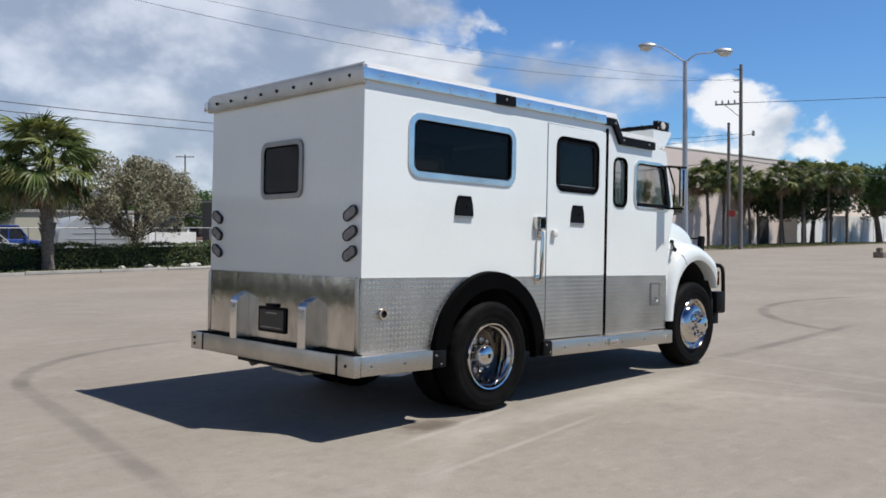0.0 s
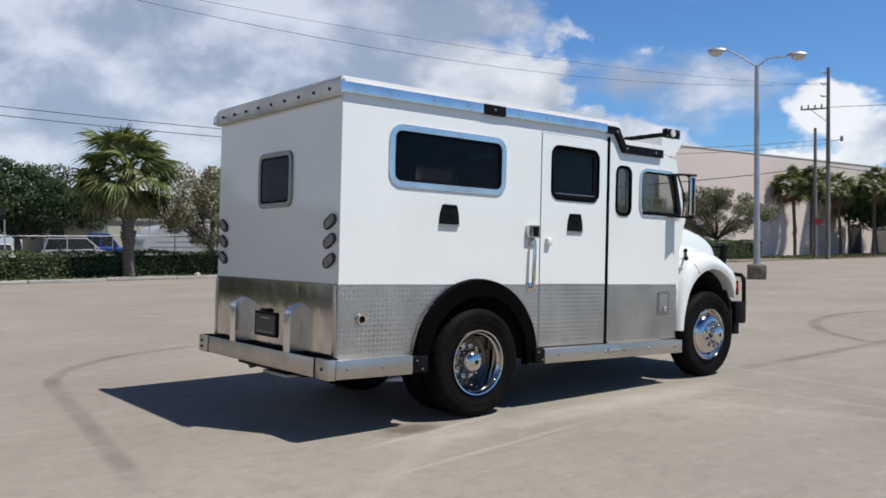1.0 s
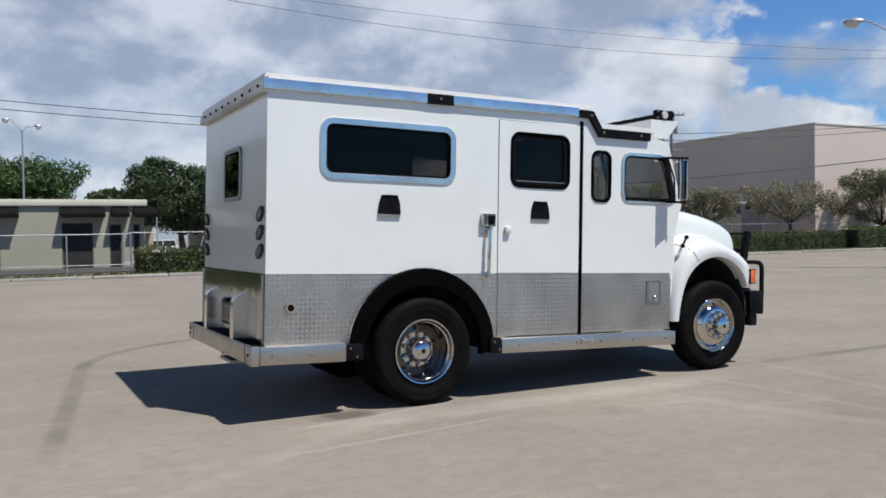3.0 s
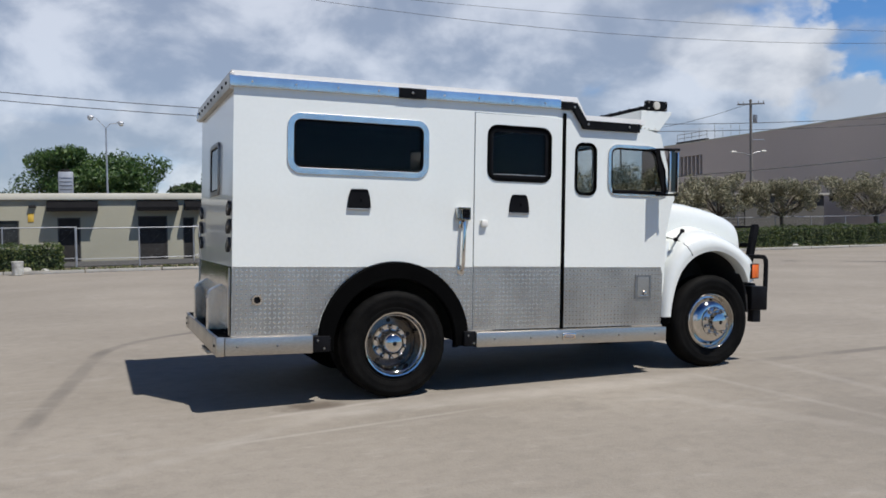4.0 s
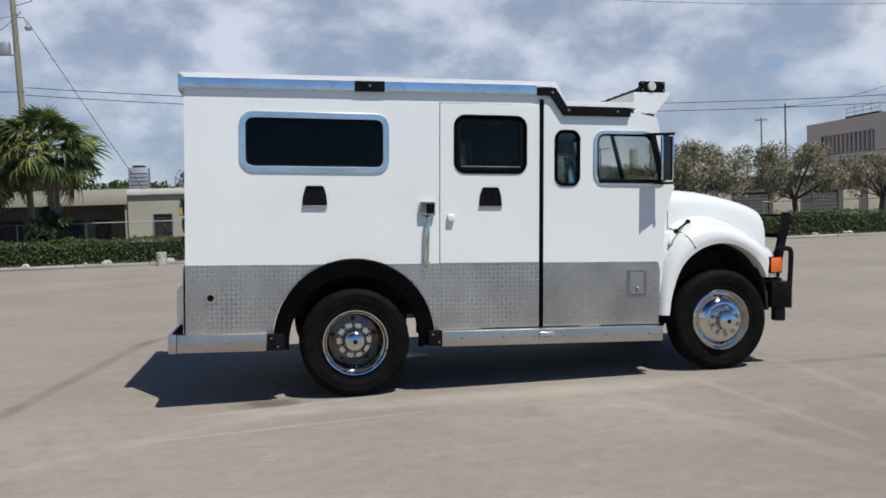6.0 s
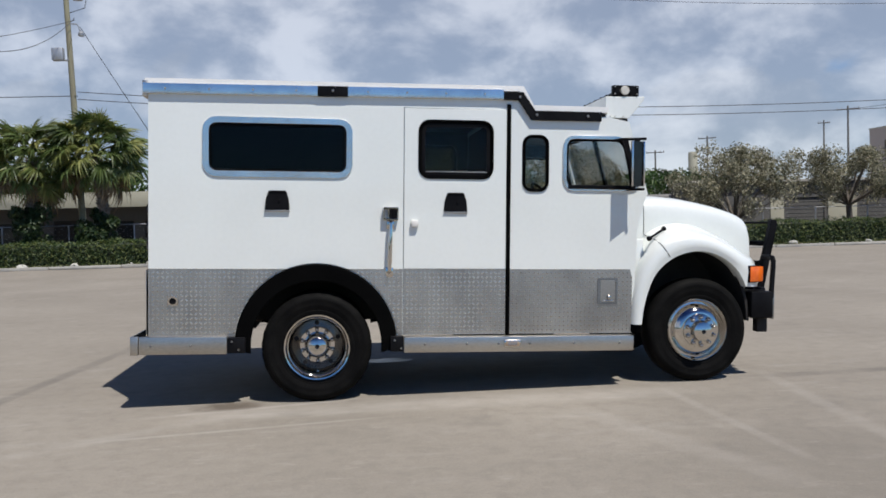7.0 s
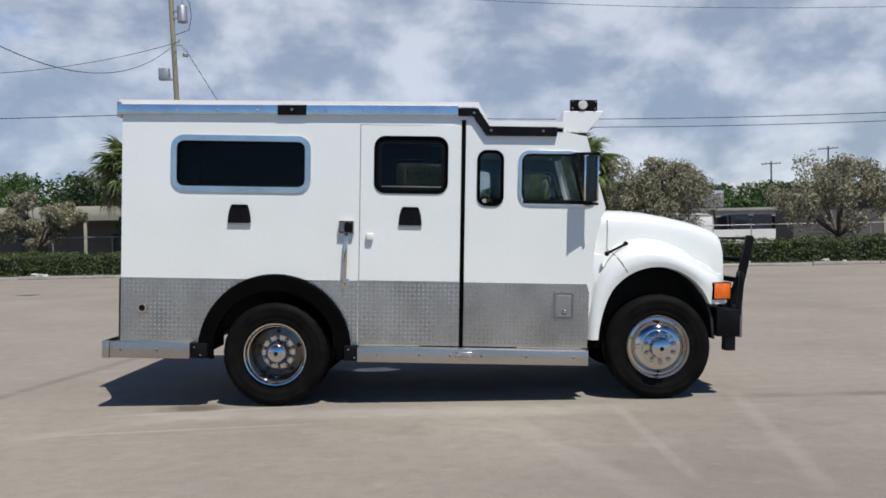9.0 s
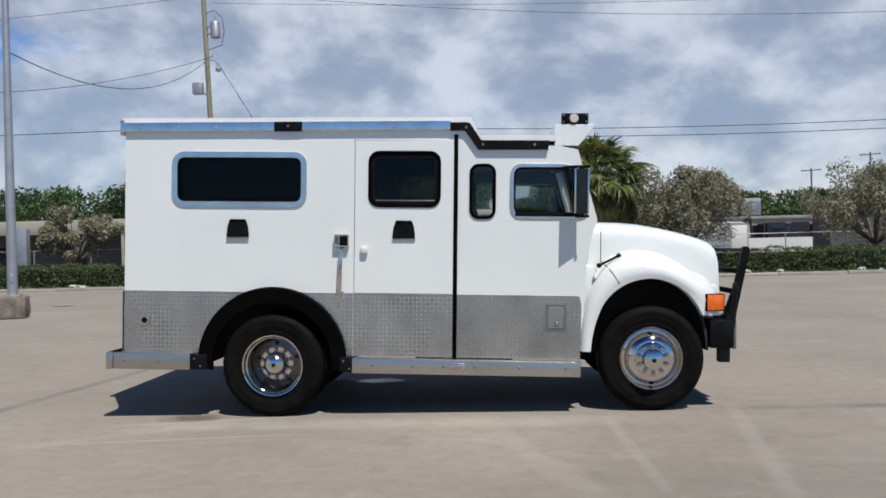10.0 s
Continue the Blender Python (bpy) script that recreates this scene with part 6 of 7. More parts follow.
def roof_unit(x, y, z, w, h, d):
    u = thing("roof_air_conditioner", "grey metal air conditioning unit on a flat roof", "air conditioner", "roof units", m=pose(x, y, z))
    part("casing", box(0, w, 0, d, 0.15, h, 0.03), "galv", u)
    part("stand", box(0.1, w - 0.1, 0.1, d - 0.1, 0.0, 0.15), "rust", u)
    part("fan_cowl", lathe([(0, 0), (w * 0.3, 0), (w * 0.34, 0.05), (w * 0.34, 0.12), (w * 0.3, 0.14), (0, 0.12)], 20, "z", centre=(w / 2, d / 2, h)), "dark", u)
    for k in range(6):
        part("louvre", box(0.06, w - 0.06, -0.02, 0.0, 0.25 + (h - 0.4) * k / 6, 0.28 + (h - 0.4) * k / 6), "dark", u)


roof_unit(1.5, 52, 3.48, 0.8, 1.75, 0.8)
roof_unit(-3.3, 52, 3.48, 1.15, 1.8, 1.0)
roof_unit(28.8, 75.5, 3.65, 1.8, 1.4, 1.2)
roof_unit(31.4, 76, 3.65, 1.5, 1.7, 1.2)


# ---- fence ----
def fence(x0, x1, y, h, step=2.55):
    f = thing("chain_link_fence", "galvanised chain-link fence with pipe rails", "fence", m=pose(0, y, 0.06))
    n = max(1, round((x1 - x0) / step))
    post = mesh_of(tube([(0, 0, 0), (0, 0, h + 0.04)], 0.034, 8), "post", "galv", 40)
    for k in range(n + 1):
        part("post", post, None, f, m=pose(x0 + (x1 - x0) * k / n, 0, 0))
    part("top_rail", tube([(x0, 0, h), (x1, 0, h)], 0.024, 8), "galv", f)
    part("bottom_rail", tube([(x0, 0, 0.42), (x1, 0, 0.42)], 0.018, 8), "galv", f)
    b = bmesh.new()
    pitch = 0.30
    x = x0
    while x < x1:
        for s in (1, -1):
            a = Vector((x, 0.0, 0.05))
            e = Vector((x + s * (h - 0.1), 0.0, h - 0.05))
            if x0 <= e.x <= x1:
                tube([a, e], 0.0011, 3, b, caps=False)
        x += pitch
    part("wire_mesh", b, "galv", f)


fence(2.6, 7.9, 38.6, 1.78, 2.6)
fence(7.9, 60, 41.2, 1.85, 3.0)
fence(-34, 2.6, 40.4, 1.85, 3.0)
b = lathe([(0, 0), (0.17, 0), (0.20, 0.02), (0.215, 0.5), (0.225, 0.53), (0.215, 0.56), (0.0, 0.53)], 20, "z")
solo("concrete_bollard", b, "stone", "short stained white concrete stub by the kerb", "bollard", m=pose(0.55, KERB_Y - 0.5, 0))
rnd = random.Random(8)
for k in range(26):
    b = bmesh.new()
    bmesh.ops.create_icosphere(b, subdivisions=2, radius=0.5)
    for v in b.verts:
        v.co *= 1 + 0.35 * noise.noise(v.co * 2.2 + Vector((k, 0, 0)))
        v.co.z *= 0.62
    s = rnd.uniform(0.22, 0.5)
    x = rnd.choice((rnd.uniform(-12, 2), rnd.uniform(16, 22), rnd.uniform(24, 44)))
    solo("rock", b, "stone", "pale rough rock at the foot of a hedge", "rock", "rocks by the hedge",
         m=pose(x, KERB_Y + 0.55 + rnd.uniform(-0.2, 0.35) + max(0, x - 24) * 0.05, 0.10 + 0.08 * s, 0, 0, rnd.uniform(0, 360)) @ Matrix.Scale(s, 4))


# ---- lamp posts, poles, wires ----
def lamp_post(at, height, arms, turn, label, slim=1.0):
    root = thing("lamp_post", label, "street lamp", "lot lamps", m=pose(*at, 0, 0, turn) @ Matrix.Diagonal((slim, slim, 1, 1)))
    block = box(-0.36, 0.36, -0.36, 0.36, 0.0, 0.60, 0.04)
    bmesh.ops.subdivide_edges(block, edges=block.edges[:], cuts=3, use_grid_fill=True)
    for v in block.verts:
        v.co += Vector((noise.noise(v.co * 4), noise.noise(v.co * 4 + Vector((7, 0, 0))), 0.6 * noise.noise(v.co * 5))) * (0.05 if v.co.z > 0.02 else 0)
    part("base_block", block, "footing", root, "chipped and stained concrete footing")
    part("base_plate", box(-0.22, 0.22, -0.22, 0.22, 0.60, 0.64, 0.01), "galv", root)
    part("pole", tube([(0, 0, 0.62), (0, 0, height * 0.5), (0, 0, height)], [0.135, 0.11, 0.085], 14), "galv", root)
    part("hand_hole_cover", box(-0.05, 0.05, -0.145, -0.12, 0.95, 1.20, 0.01), "galv", root)
    for s in arms:
        arm = part("arm", tube([(0, 0, height - 0.05), (s * 0.45, 0, height + 0.28), (s * 0.95, 0, height + 0.62 if s < 0 else height + 0.30), (s * 1.15, 0, height + 0.68 if s < 0 else height + 0.32)], 0.03, 8), "galv", root)
        zz = height + (0.70 if s < 0 else 0.34)
        head = bmesh.new()
        bmesh.ops.create_uvsphere(head, u_segments=18, v_segments=10, radius=0.5)
        for v in head.verts:
            v.co = Vector((v.co.x * 0.80, v.co.y * 0.42, v.co.z * 0.30 if v.co.z > 0 else v.co.z * 0.06))
        bmesh.ops.translate(head, vec=(s * 1.55, 0, zz), verts=head.verts)
        hd = part("lamp_head", head, "galv", root, "cobra-head lamp")
        glass = bmesh.new()
        bmesh.ops.create_uvsphere(glass, u_segments=16, v_segments=8, radius=0.5)
        for v in glass.verts:
            v.co = Vector((v.co.x * 0.60, v.co.y * 0.36, min(v.co.z, 0.0) * 0.42))
        bmesh.ops.translate(glass, vec=(s * 1.60, 0, zz - 0.02), verts=glass.verts)
        part("diffuser", glass, "lamp_glass", hd)
    return root


lamp_post((32.95, 18.65, 0), 8.8, (-1, 1), -55, "grey metal lamp post with two cobra heads on a concrete footing")
lamp_post((-4.6, 19.0, 0), 9.0, (-1, 1), 20, "grey metal lamp post on a chipped concrete footing")
lamp_post((4.3, 62.0, 0), 9.0, (-1, 1), 0, "distant double-headed lamp post beyond the roof", 0.62)


def utility_pole(at, height, lean, mat, label, arms=(), r=0.16):
    root = thing("utility_pole", label, "utility pole", "utility poles", m=pose(*at, lean[1], lean[0], 0))
    part("pole", tube([(0, 0, -0.05), (0, 0, height * 0.5), (0, 0, height)], [r, r * 0.85, r * 0.68], 12), mat, root)
    for z, w, turn in arms:
        m = pose(0, 0, z, 0, 0, turn)
        arm = part("cross_arm", box(-w / 2, w / 2, -0.16, -0.06, -0.06, 0.06, 0.01), "grey_wood", root, m=m)
        for x in (-0.46, -0.28, 0.28, 0.46):
            part("insulator", lathe([(0.02, 0), (0.05, 0.04), (0.05, 0.08), (0.03, 0.12), (0.045, 0.15), (0, 0.2)], 10, "z", centre=(x * w, -0.11, 0.06)), "galv", arm)
    return root


near_pole = utility_pole((-5.75, 40.2, 0.05), 16.5, (-2.0, 0), "wood", "weathered greenish wooden utility pole with a transformer")
tr = part("transformer", lathe([(0, 0), (0.22, 0), (0.25, 0.03), (0.25, 0.78), (0.23, 0.82), (0.10, 0.86), (0, 0.86)], 20, "z", centre=(0.55, -0.05, 12.6)), "galv", near_pole, "grey transformer can")
part("transformer_hanger", box(0.10, 0.36, -0.09, -0.01, 12.8, 12.9, 0.01), "galv", tr)
part("transformer_hanger", box(0.10, 0.36, -0.09, -0.01, 13.15, 13.25, 0.01), "galv", tr)
part("bushing", tube([(0.55, -0.05, 13.4), (0.60, -0.05, 13.75)], [0.05, 0.03], 8), "galv", tr)
part("meter_box", box(-0.78, -0.26, -0.28, 0.10, 9.75, 10.35, 0.04), "galv", near_pole, "grey floodlight box")
part("box_bracket", box(-0.30, 0.0, -0.12, -0.02, 9.72, 9.80, 0.01), "galv", near_pole)
part("lead_wire", tube([(0.12, -0.1, 13.9), (0.55, -0.1, 14.0), (0.95, -0.1, 13.6), (1.02, -0.1, 12.9), (0.85, -0.1, 12.2), (0.15, -0.1, 12.0)], 0.018, 6), "cable", near_pole)
part("drop_bracket", tube([(0.1, -0.05, 11.5), (0.45, -0.08, 11.45), (0.58, -0.08, 11.1)], 0.03, 6), "galv", near_pole)
part("drop_insulator", lathe([(0, 0), (0.14, 0.03), (0.16, 0.15), (0.08, 0.25), (0, 0.28)], 12, "z", centre=(0.60, -0.08, 10.85)), "galv", near_pole)
part("pole_step", box(-0.10, 0.45, -0.04, 0.02, 14.75, 14.82), "galv", near_pole)
tall = utility_pole((68.9, 34.1, 0.02), 15.6, (0.3, 0), "grey_wood", "tall grey wooden utility pole on the verge", (), 0.2)
side_arm = part("cross_arm", box(-0.15, 2.1, -0.06, 0.06, 12.25, 12.37, 0.01), "grey_wood", tall, m=pose(0, 0, 0, 0, 0, 116))
part("arm_brace", tube([(1.3, 0, 12.26), (0.1, 0, 11.2)], 0.03, 6), "galv", side_arm)
for x in (0.5, 1.0, 1.5, 2.0):
    part("insulator", lathe([(0.03, 0), (0.08, 0.06), (0.08, 0.14), (0.05, 0.2), (0.07, 0.26), (0, 0.32)], 10, "z", centre=(x, 0, 12.37)), "galv", side_arm)
for z in (13.3, 14.3, 15.2):
    part("pole_bracket", tube([(0, 0, z), (-0.2, 0.45, z), (-0.24, 0.55, z + 0.12)], 0.05, 6), "galv", tall)
part("pole_lamp", box(0.34, 0.54, -1.0, -0.8, 9.55, 10.0, 0.05), "grey_trim", tall)
part("lamp_arm", tube([(0, 0, 9.6), (0.42, -0.85, 9.7)], 0.03, 6), "galv", tall)
utility_pole((68.2, 34.8, 0.02), 10.7, (0, 0), "grey_wood", "shorter grey wooden pole carrying a small red sign", (), 0.17)
sign_m = pose(68.0, 34.4, 3.05, 0, 0, -62)
solo("road_sign", plate(rounded(-0.28, 0.28, -0.28, 0.28, 0.16, 1), (), -0.012, 0.012), "red", "small red road sign fixed to a pole", "sign", m=sign_m)
lit_pole = utility_pole((55.15, 55.0, 0), 12.0, (0, 0), "grey_wood", "grey utility pole with a cross arm in front of the warehouse", ((11.6, 2.2, -35),), 0.15)
for x, z in ((-2.05, 7.5), (1.15, 7.62)):
    part("lamp_arm", tube([(0, 0, z - 0.25), (x * 0.5, -0.1, z - 0.05), (x, -0.2, z)], 0.03, 6), "galv", lit_pole)
    part("lamp_head", lathe([(0, -0.30), (0.08, -0.25), (0.11, 0.0), (0.09, 0.26), (0, 0.34)], 12, "x", centre=(x, -0.2, z)), "lamp_glass", lit_pole, "pale cobra-head lamp")
part("side_arm", box(0.0, 1.3, -0.18, -0.12, 8.55, 8.63, 0.01), "galv", lit_pole)
part("transformer", lathe([(0, 0), (0.17, 0), (0.19, 0.03), (0.19, 0.6), (0.14, 0.66), (0, 0.68)], 16, "z", centre=(0.42, -0.05, 10.05)), "galv", lit_pole)
utility_pole((74.8, 110, 0), 14.5, (0, 0), "grey_wood", "distant grey utility pole", ((14.1, 1.6, -35),), 0.15)
utility_pole((65, 89, 0), 13.7, (0, 0), "grey_wood", "distant grey utility pole", ((13.3, 2.4, -35),), 0.15)
utility_pole((56.2, 107, 0), 12.2, (0, 0), "grey_wood", "distant grey utility pole", ((11.9, 2.4, -35),), 0.15)
utility_pole((48.9, 107, 0), 10.4, (0, 0), "grey_wood", "distant grey utility pole", ((10.1, 2.4, -30),), 0.15)
utility_pole((3.0, 96, 0), 9.2, (0, 0), "grey_wood", "distant grey wooden utility pole", ((9.0, 1.0, 0),), 0.14)


def wire(name, a, e, sag, r, label, n=24):
    a, e = Vector(a), Vector(e)
    pts = [a.lerp(e, k / n) - Vector((0, 0, 4 * sag * (k / n) * (1 - k / n))) for k in range(n + 1)]
    return solo(name, tube(pts, r, 5), "cable", label, "overhead wire", "overhead wires")


POLE_X = -5.8
WIRE = "thin dark overhead wire sagging between poles"
wire("overhead_wire", (POLE_X, 40.1, 8.29), (68.9, 34.1, 9.8), 1.95, 0.018, WIRE, 36)
wire("overhead_wire", (POLE_X, 40.1, 7.94), (68.9, 34.1, 9.45), 2.0, 0.018, WIRE, 36)
wire("overhead_wire", (POLE_X, 40.1, 8.1), (-60, 40.5, 8.6), 0.3, 0.020, WIRE)
wire("overhead_wire", (POLE_X, 40.0, 15.05), (68.9, 34.1, 14.4), 2.8, 0.012, WIRE, 36)
wire("overhead_wire", (POLE_X, 40.0, 14.42), (68.9, 34.1, 14.15), 1.45, 0.010, WIRE, 36)
wire("overhead_wire", (POLE_X, 40.4, 15.0), (-60, 41.5, 15.0), 1.2, 0.012, WIRE)
wire("overhead_wire", (POLE_X, 40.1, 11.8), (-4.6, 19.1, 7.15), 1.35, 0.014, WIRE)
wire("overhead_wire", (POLE_X, 40.1, 11.7), (-18.0, 24.0, 8.0), 1.2, 0.014, WIRE)
wire("guy_wire", (POLE_X + 0.2, 40.2, 11.4), (-1.0, 41.6, 3.5), 0.05, 0.016, "taut guy wire down from a wooden pole")
CABLE = "thick black telephone cable sagging across the lot"
wire("telephone_cable", (34.0, 40.4, 4.3), (68.9, 34.1, 7.6), 0.27, 0.034, CABLE, 36)
wire("telephone_cable", (68.9, 34.1, 7.6), (150, 33, 9.5), 0.9, 0.034, CABLE)
wire("overhead_wire", (68.9, 34.1, 12.4), (84.0, 3.5, 12.7), 0.3, 0.024, WIRE)
wire("overhead_wire", (55.15, 55, 11.7), (65, 89, 13.4), 0.6, 0.02, WIRE)


# ---- the warehouse ----
ware = thing("warehouse", "large windowless pinkish-beige stucco warehouse", "building", m=pose(58.8, 43.2, 0))
WH = 9.6
part("front_wall", box(0.0, 72, 0.0, 0.3, 0.0, WH), "warehouse", ware, smooth=None)
slot = [(22.6, 30.4, 6.4, 8.35)]
side = wall_sheet(0.3, 32.6, 0.0, WH, slot, 0.0, 0.3)
bmesh.ops.transform(side, matrix=Matrix(((0, 1, 0, 0), (1, 0, 0, 0), (0, 0, 1, 0), (0, 0, 0, 1))), verts=side.verts)
part("side_wall", side, "warehouse", ware, smooth=None)
part("back_wall", box(0.3, 72, 32.3, 32.6, 0.0, WH), "warehouse", ware, smooth=None)
part("far_wall", box(71.7, 72, 0.3, 32.3, 0.0, WH), "warehouse", ware, smooth=None)
part("roof_deck", box(0.3, 71.7, 0.3, 32.3, WH - 0.8, WH - 0.6), "roofing", ware, smooth=None)
part("coping", box(-0.06, 72.06, -0.06, 0.36, WH, WH + 0.10), "fascia", ware)
part("coping", box(-0.06, 0.36, 0.36, 32.66, WH, WH + 0.10), "fascia", ware)
slots = part("slot_backing", box(0.5, 0.55, 22.4, 30.6, 6.3, 8.45), "pane", ware, "dark recess")
for k in range(12):
    part("fin", box(0.02, 0.45, 22.95 + 0.62 * k, 23.10 + 0.62 * k, 6.4, 8.35, 0.01), "warehouse", slots)
part("vent", box(-0.05, 0.0, 6.0, 6.9, 3.2, 3.8, 0.01), "dark", ware)
part("doorway", box(32.8, 35.0, -0.05, 0.0, 0.0, 3.2), "dark", ware)
part("lower_annex", box(38, 70, -2.0, -0.08, 0.0, 3.3), "white_wall", ware, smooth=None)
for k in range(8):
    u = part("annex_door", box(39 + 3.8 * k, 41.2 + 3.8 * k, -2.06, -2.01, 0.0, 2.6), "white_wall", ware, "pale roller door")
rail = thing("roof_railing", "thin grey pipe railing on a warehouse roof", "railing", m=pose(59.4, 65.8, WH - 0.6))
part("upper_rail", tube([(0, 0, 1.7), (0, 4.6, 1.7)], 0.03, 6), "galv", rail)
part("lower_rail", tube([(0, 0, 1.3), (0, 4.6, 1.3)], 0.03, 6), "galv", rail)
for k in range(9):
    part("rail_post", tube([(0, 1.15 * k - 4.6, 0), (0, 1.15 * k - 4.6, 1.70 + 0.35 * (k % 2))], 0.03, 6), "galv", rail)
part("walkway", box(-0.15, 0.25, 0.0, 4.6, 0.78, 0.95, 0.01), "dark", rail)


# ---- the dark low building on the other side, and what stands in its yard ----
gb = thing("grey_building", "low dark grey workshop with pale piers and shutters", "building", m=pose(-1.5, 48.5, 0))
gdoors = [(36.2, 38.9, 0.05, 2.6), (41.3, 44.0, 0.05, 2.6), (47.5, 50.2, 0.05, 2.6), (30.6, 32.0, 0.05, 2.3)]
part("wall", wall_sheet(29.8, 58, 0.0, 3.6, gdoors, 0.0, 0.2), "grey_wall", gb, smooth=None)
part("end_wall", box(29.8, 30.0, 0.2, 2.6, 0.0, 3.6), "grey_wall", gb, smooth=None)
part("roof_slab", box(29.6, 58.2, -0.3, 2.6, 3.6, 3.72), "roofing", gb, smooth=None)
part("fascia", box(29.55, 58.25, -0.38, -0.28, 3.60, 3.76, 0.02), "concrete", gb)
part("back_wall", box(29.8, 58, 2.6, 2.8, 0.0, 3.6), "grey_wall", gb, smooth=None)
for o in gdoors:
    sh = part("shutter", box(o[0], o[1], 0.10, 0.16, o[2], o[3]), "pane", gb, "dark roller shutter")
    for k in range(10):
        part("slat", box(o[0] + 0.03, o[1] - 0.03, 0.085, 0.10, o[2] + 0.1 + 0.24 * k, o[2] + 0.30 + 0.24 * k), "grey_wall", sh)
for a, b_ in ((35.2, 36.1), (39.1, 41.1), (44.3, 45.6), (46.2, 47.3)):
    part("pale_pier", box(a, b_, -0.05, 0.0, 0.0, 2.6, 0.01), "beige_wall", gb)
part("flood_lamp", box(39.7, 40.2, -0.25, -0.05, 2.55, 2.9, 0.04), "galv", gb)
solo("white_yard_wall", box(24.2, 32.5, 0, 0.2, 0.0, 1.7, 0.02), "white_wall", "white rendered yard wall behind a hedge", "wall", m=pose(0, 60, 0), smooth=None)
far_b = thing("far_shed", "low pale shed beyond the parked vehicles", "building", m=pose(0, 74, 0))
part("wall", box(19.0, 38, 0.0, 8, 0.0, 3.4), "beige_wall", far_b, smooth=None)
part("roof_edge", box(18.8, 38.2, -0.2, 8.2, 3.4, 3.65, 0.02), "roofing", far_b)
part("door", box(19.4, 20.4, -0.06, -0.005, 0.0, 2.6), "pane", far_b)
tank = thing("water_tower", "distant pale cylindrical tower", "tower", m=pose(93, 196, 0))
part("shaft", lathe([(1.1, 0), (1.1, 16.6), (0.9, 16.95), (0, 17.0)], 24, "z"), "beige_wall", tank)
part("low_block", box(-22, -7, -3, 6, 0, 12.5, 0.1), "white_wall", tank)


def car(name, at, turn, paint, label, length=4.6, tall=1.62, pickup=False, size=1.0):
    """A parked car: lower body, glasshouse, bumpers, wheels, lamps."""
    root = thing(name, label, "car", "parked vehicles", m=pose(*at, 0, 0, turn) @ Matrix.Scale(size, 4))
    L2, W = length / 2, 0.9
    low = [(-L2, 0.42), (-L2, 0.92), (-L2 + 0.12, 1.0), (0.9, 1.02), (L2 - 0.25, 0.88), (L2, 0.72), (L2, 0.40)]
    wells = arc(L2 - 0.85, 0.34, 0.38, 0.38, 0, 180, 14) + arc(-L2 + 0.85, 0.34, 0.38, 0.38, 0, 180, 14)
    part("body", plate(low + [(L2 - 0.45, 0.30)] + wells + [(-L2 + 0.4, 0.30)], (), -W, W, 0.05), paint, root)
    if pickup:
        cabin = [(-0.5, 1.0), (-0.45, tall), (0.55, tall), (1.15, 1.0)]
    else:
        cabin = [(-L2 + 0.1, 1.0), (-L2 + 0.35, tall), (0.45, tall), (1.25, 1.0)]
    part("glasshouse", plate(softened(cabin, 0.12, 3), (), -W + 0.14, W - 0.14, 0.04), "pane", root)
    x0, x1 = cabin[1][0], cabin[2][0]
    part("roof", box(x0, x1 + 0.02, -W + 0.10, W - 0.10, tall - 0.07, tall + 0.02, 0.03), paint, root)
    for a, c in zip(((cabin[0][0] + 0.04, 1.0), (cabin[3][0] - 0.04, 1.0), ((x0 + x1) / 2, 1.0)), ((x0 + 0.03, tall), (x1 - 0.02, tall), ((x0 + x1) / 2, tall))):
        for y in (-W + 0.13, W - 0.13):
            part("pillar", tube([(a[0], y, a[1]), (c[0], y, c[1])], 0.045, 6), paint, root)
    for x in (L2 - 0.85, -L2 + 0.85):
        for y in (-W + 0.10, W - 0.10):
            w = part("wheel", lathe([(0, -0.10), (0.2, -0.10), (0.32, -0.10), (0.34, -0.06), (0.34, 0.06), (0.32, 0.10), (0, 0.10)], 24, "y", centre=(x, y, 0.34)), "tyre", root)
            part("rim", lathe([(0, -0.112), (0.19, -0.105), (0.2, -0.098)], 20, "y", centre=(x, y, 0.34)), "galv", w)
    part("bumper", box(L2 - 0.10, L2 + 0.06, -W + 0.03, W - 0.03, 0.38, 0.62, 0.04), "grey_trim", root)
    part("headlamp", box(L2 - 0.12, L2 + 0.01, -W + 0.06, -W + 0.40, 0.66, 0.80, 0.03), "lamp_glass", root)
    part("headlamp", box(L2 - 0.12, L2 + 0.01, W - 0.40, W - 0.06, 0.66, 0.80, 0.03), "lamp_glass", root)
    part("side_mirror", box(0.85, 0.98, -W - 0.16, -W + 0.10, 1.02, 1.16, 0.03), paint, root)
    return root


car("parked_suv", (18.2, 62, 0), -12, "silver_car", "silver grey estate car parked in a yard", 4.3, 1.72, size=1.1)
car("parked_pickup", (20.7, 66, 0), -8, "blue_car", "bright blue pickup parked beside a shed", 4.2, 1.8, True, size=1.25)
car("parked_car", (13.2, 68, 0), -150, "white_car", "white car parked at the end of a building", 4.4, 1.5)


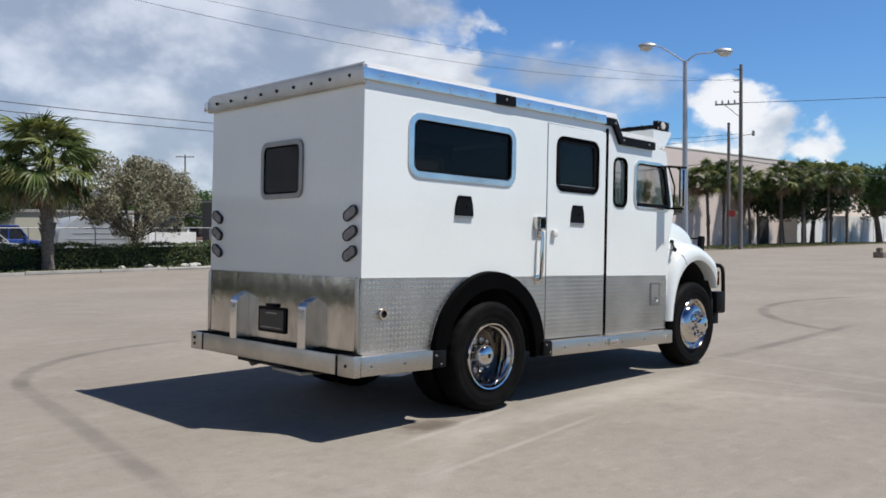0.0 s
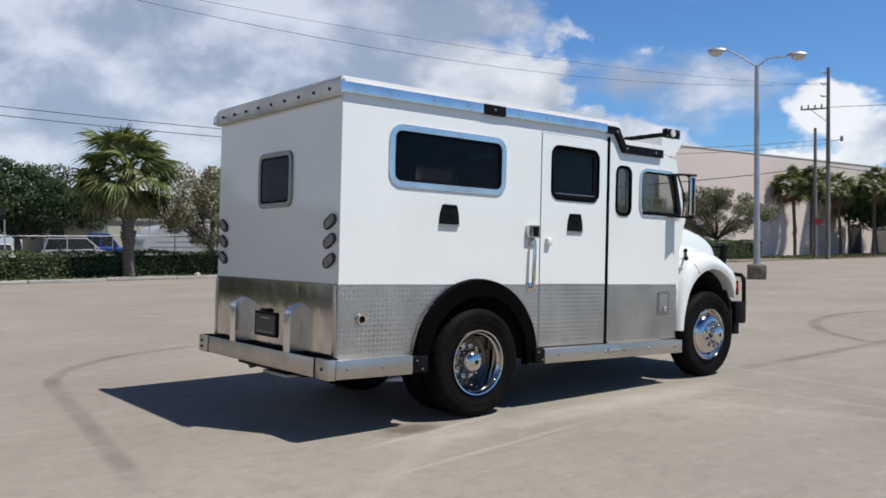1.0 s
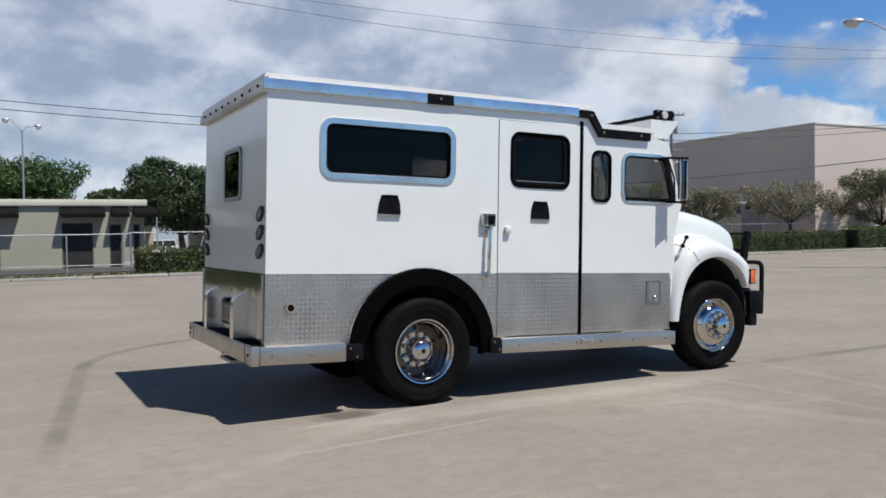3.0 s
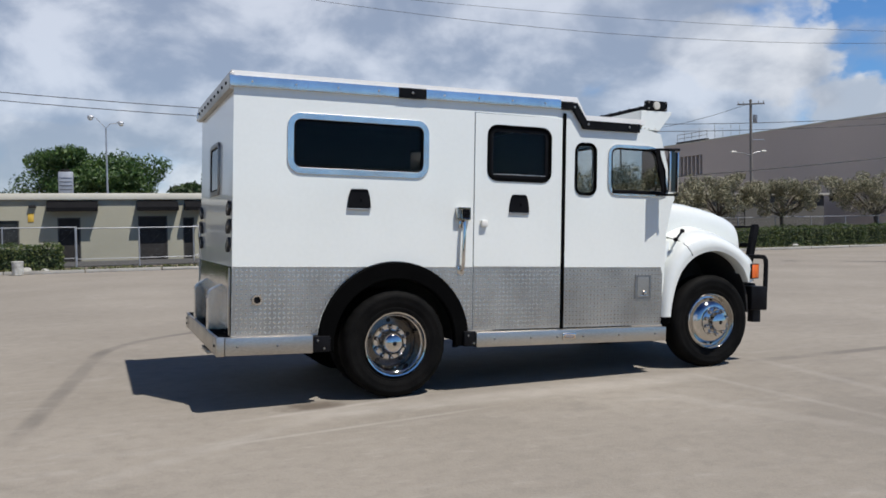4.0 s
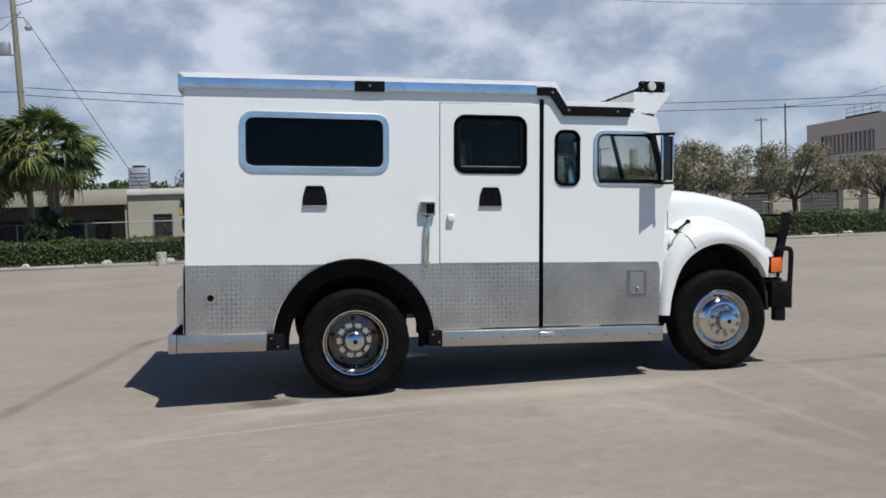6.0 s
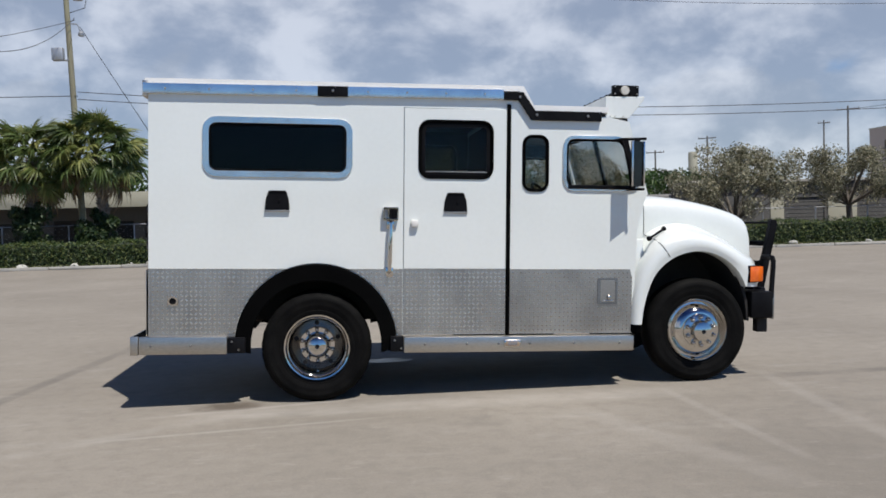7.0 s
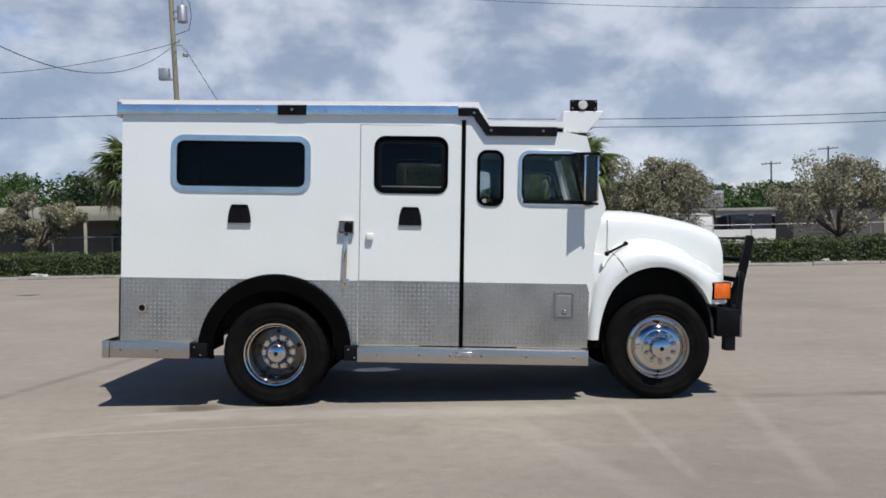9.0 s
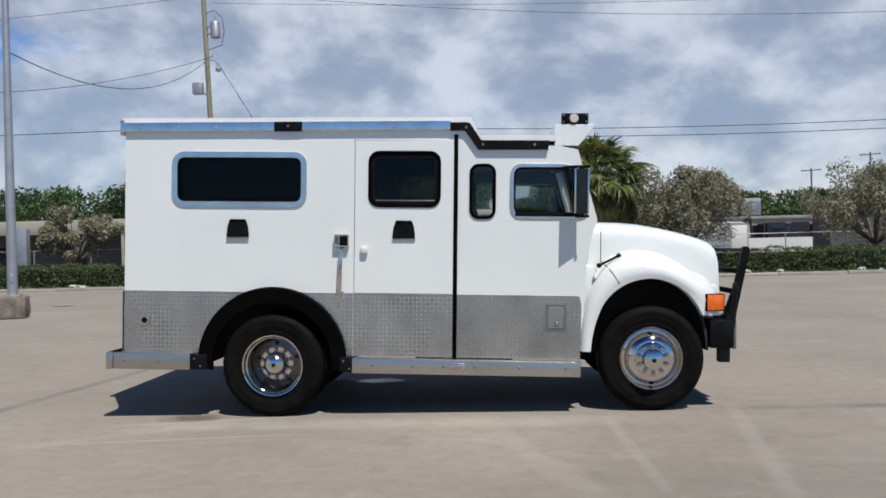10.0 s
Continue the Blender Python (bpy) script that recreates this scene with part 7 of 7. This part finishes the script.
def box_trailer(at, turn):
    root = thing("box_trailer", "white fibreglass trailer with ribbed sides parked in a yard", "trailer", "parked vehicles", m=pose(*at, 0, 0, turn))
    prof = softened([(-3.5, 0.75), (-3.45, 1.7), (-2.6, 2.55), (-1.2, 2.75), (1.7, 2.72), (1.95, 2.45), (2.05, 0.65)], 0.55, 6)
    shell = part("shell", plate(prof, (), -1.2, 1.2, 0.06), "silver_car", root)
    for k in range(5):
        part("rib", box(-3.1 + 0.12 * k * k, 0.85, -1.235, -1.19, 1.0 + 0.32 * k, 1.04 + 0.32 * k, 0.01), "silver_car", shell)
    part("rear_door", box(0.95, 1.9, -1.23, -1.20, 0.8, 2.5, 0.01), "white_wall", shell)
    for x in (-0.6, 0.6):
        for y in (-1.1, 1.1):
            part("wheel", lathe([(0, -0.12), (0.36, -0.12), (0.4, -0.08), (0.4, 0.08), (0.36, 0.12), (0, 0.12)], 22, "y", centre=(x, y, 0.4)), "tyre", root)
    part("chassis", box(-3.4, 1.95, -1.0, 1.0, 0.45, 0.65), "dark", root)
    return root


box_trailer((22.0, 51.2, 0), 0)
car("parked_car", (27.2, 64.5, 0), 175, "dark_car", "dark parked car behind a white yard wall", 4.6, 1.75)
car("parked_pickup", (32.2, 66, 0), 10, "dark_car", "dark pickup parked behind a white yard wall", 5.2, 2.0, True)


def flatbed(at, turn, label):
    """A dark work truck in the yard: cab, bed, headboard, folded boom."""
    root = thing("flatbed_truck", label, "truck", "parked vehicles", m=pose(*at, 0, 0, turn))
    cabin = part("cab", plate(softened([(1.3, 0.8), (1.3, 2.9), (2.7, 2.9), (3.1, 1.9), (3.9, 1.7), (4.0, 0.8)], 0.2, 3), (), -1.05, 1.05, 0.05), "dark_car", root)
    part("side_window", box(1.6, 2.6, -1.07, -1.04, 2.0, 2.7, 0.01), "pane", cabin)
    part("windscreen", box(2.80, 2.86, -0.9, 0.9, 2.0, 2.75, 0.01), "pane", cabin)
    part("bed", box(-3.6, 1.2, -1.15, 1.15, 1.05, 1.30, 0.03), "rust", root)
    part("headboard", box(1.0, 1.12, -1.1, 1.1, 1.30, 2.7, 0.02), "dark", root)
    part("boom", tube([(0.6, 0, 1.3), (0.4, 0, 3.2), (-2.9, 0, 2.5)], [0.16, 0.16, 0.11], 8), "dark_car", root)
    part("load", box(-3.0, -0.6, -0.8, 0.8, 1.30, 2.15, 0.15), "dark", root)
    for x in (-2.6, 2.9):
        for y in (-1.0, 1.0):
            part("wheel", lathe([(0, -0.14), (0.44, -0.14), (0.5, -0.1), (0.5, 0.1), (0.44, 0.14), (0, 0.14)], 22, "y", centre=(x, y, 0.5)), "tyre", root)
    return root


flatbed((27.6, 63.0, 0), 4, "dark flatbed work truck with a folded boom behind a white wall")
flatbed((33.6, 63.6, 0), 180, "dark flatbed work truck parked in a yard beside a shed")
solo("meter_cabinet", box(-0.35, 0.35, -0.2, 0.2, 0, 3.0, 0.03), "galv", "tall pale metal cabinet behind a hedge", "cabinet", m=pose(-15.9, 39.6, 0.08))
for x, y in ((52.9, 17.6), (56.8, 18.0)):
    stub = thing("concrete_stub", "small rough dark-stained concrete block standing out on the lot", "bollard", "lot stubs", m=pose(x, y, 0))
    part("block", box(-0.28, 0.28, -0.28, 0.28, 0.0, 0.34, 0.04), "footing", stub)
    part("cap", lathe([(0.19, 0.33), (0.17, 0.55), (0.10, 0.60), (0, 0.60)], 12, "z"), "footing", stub)
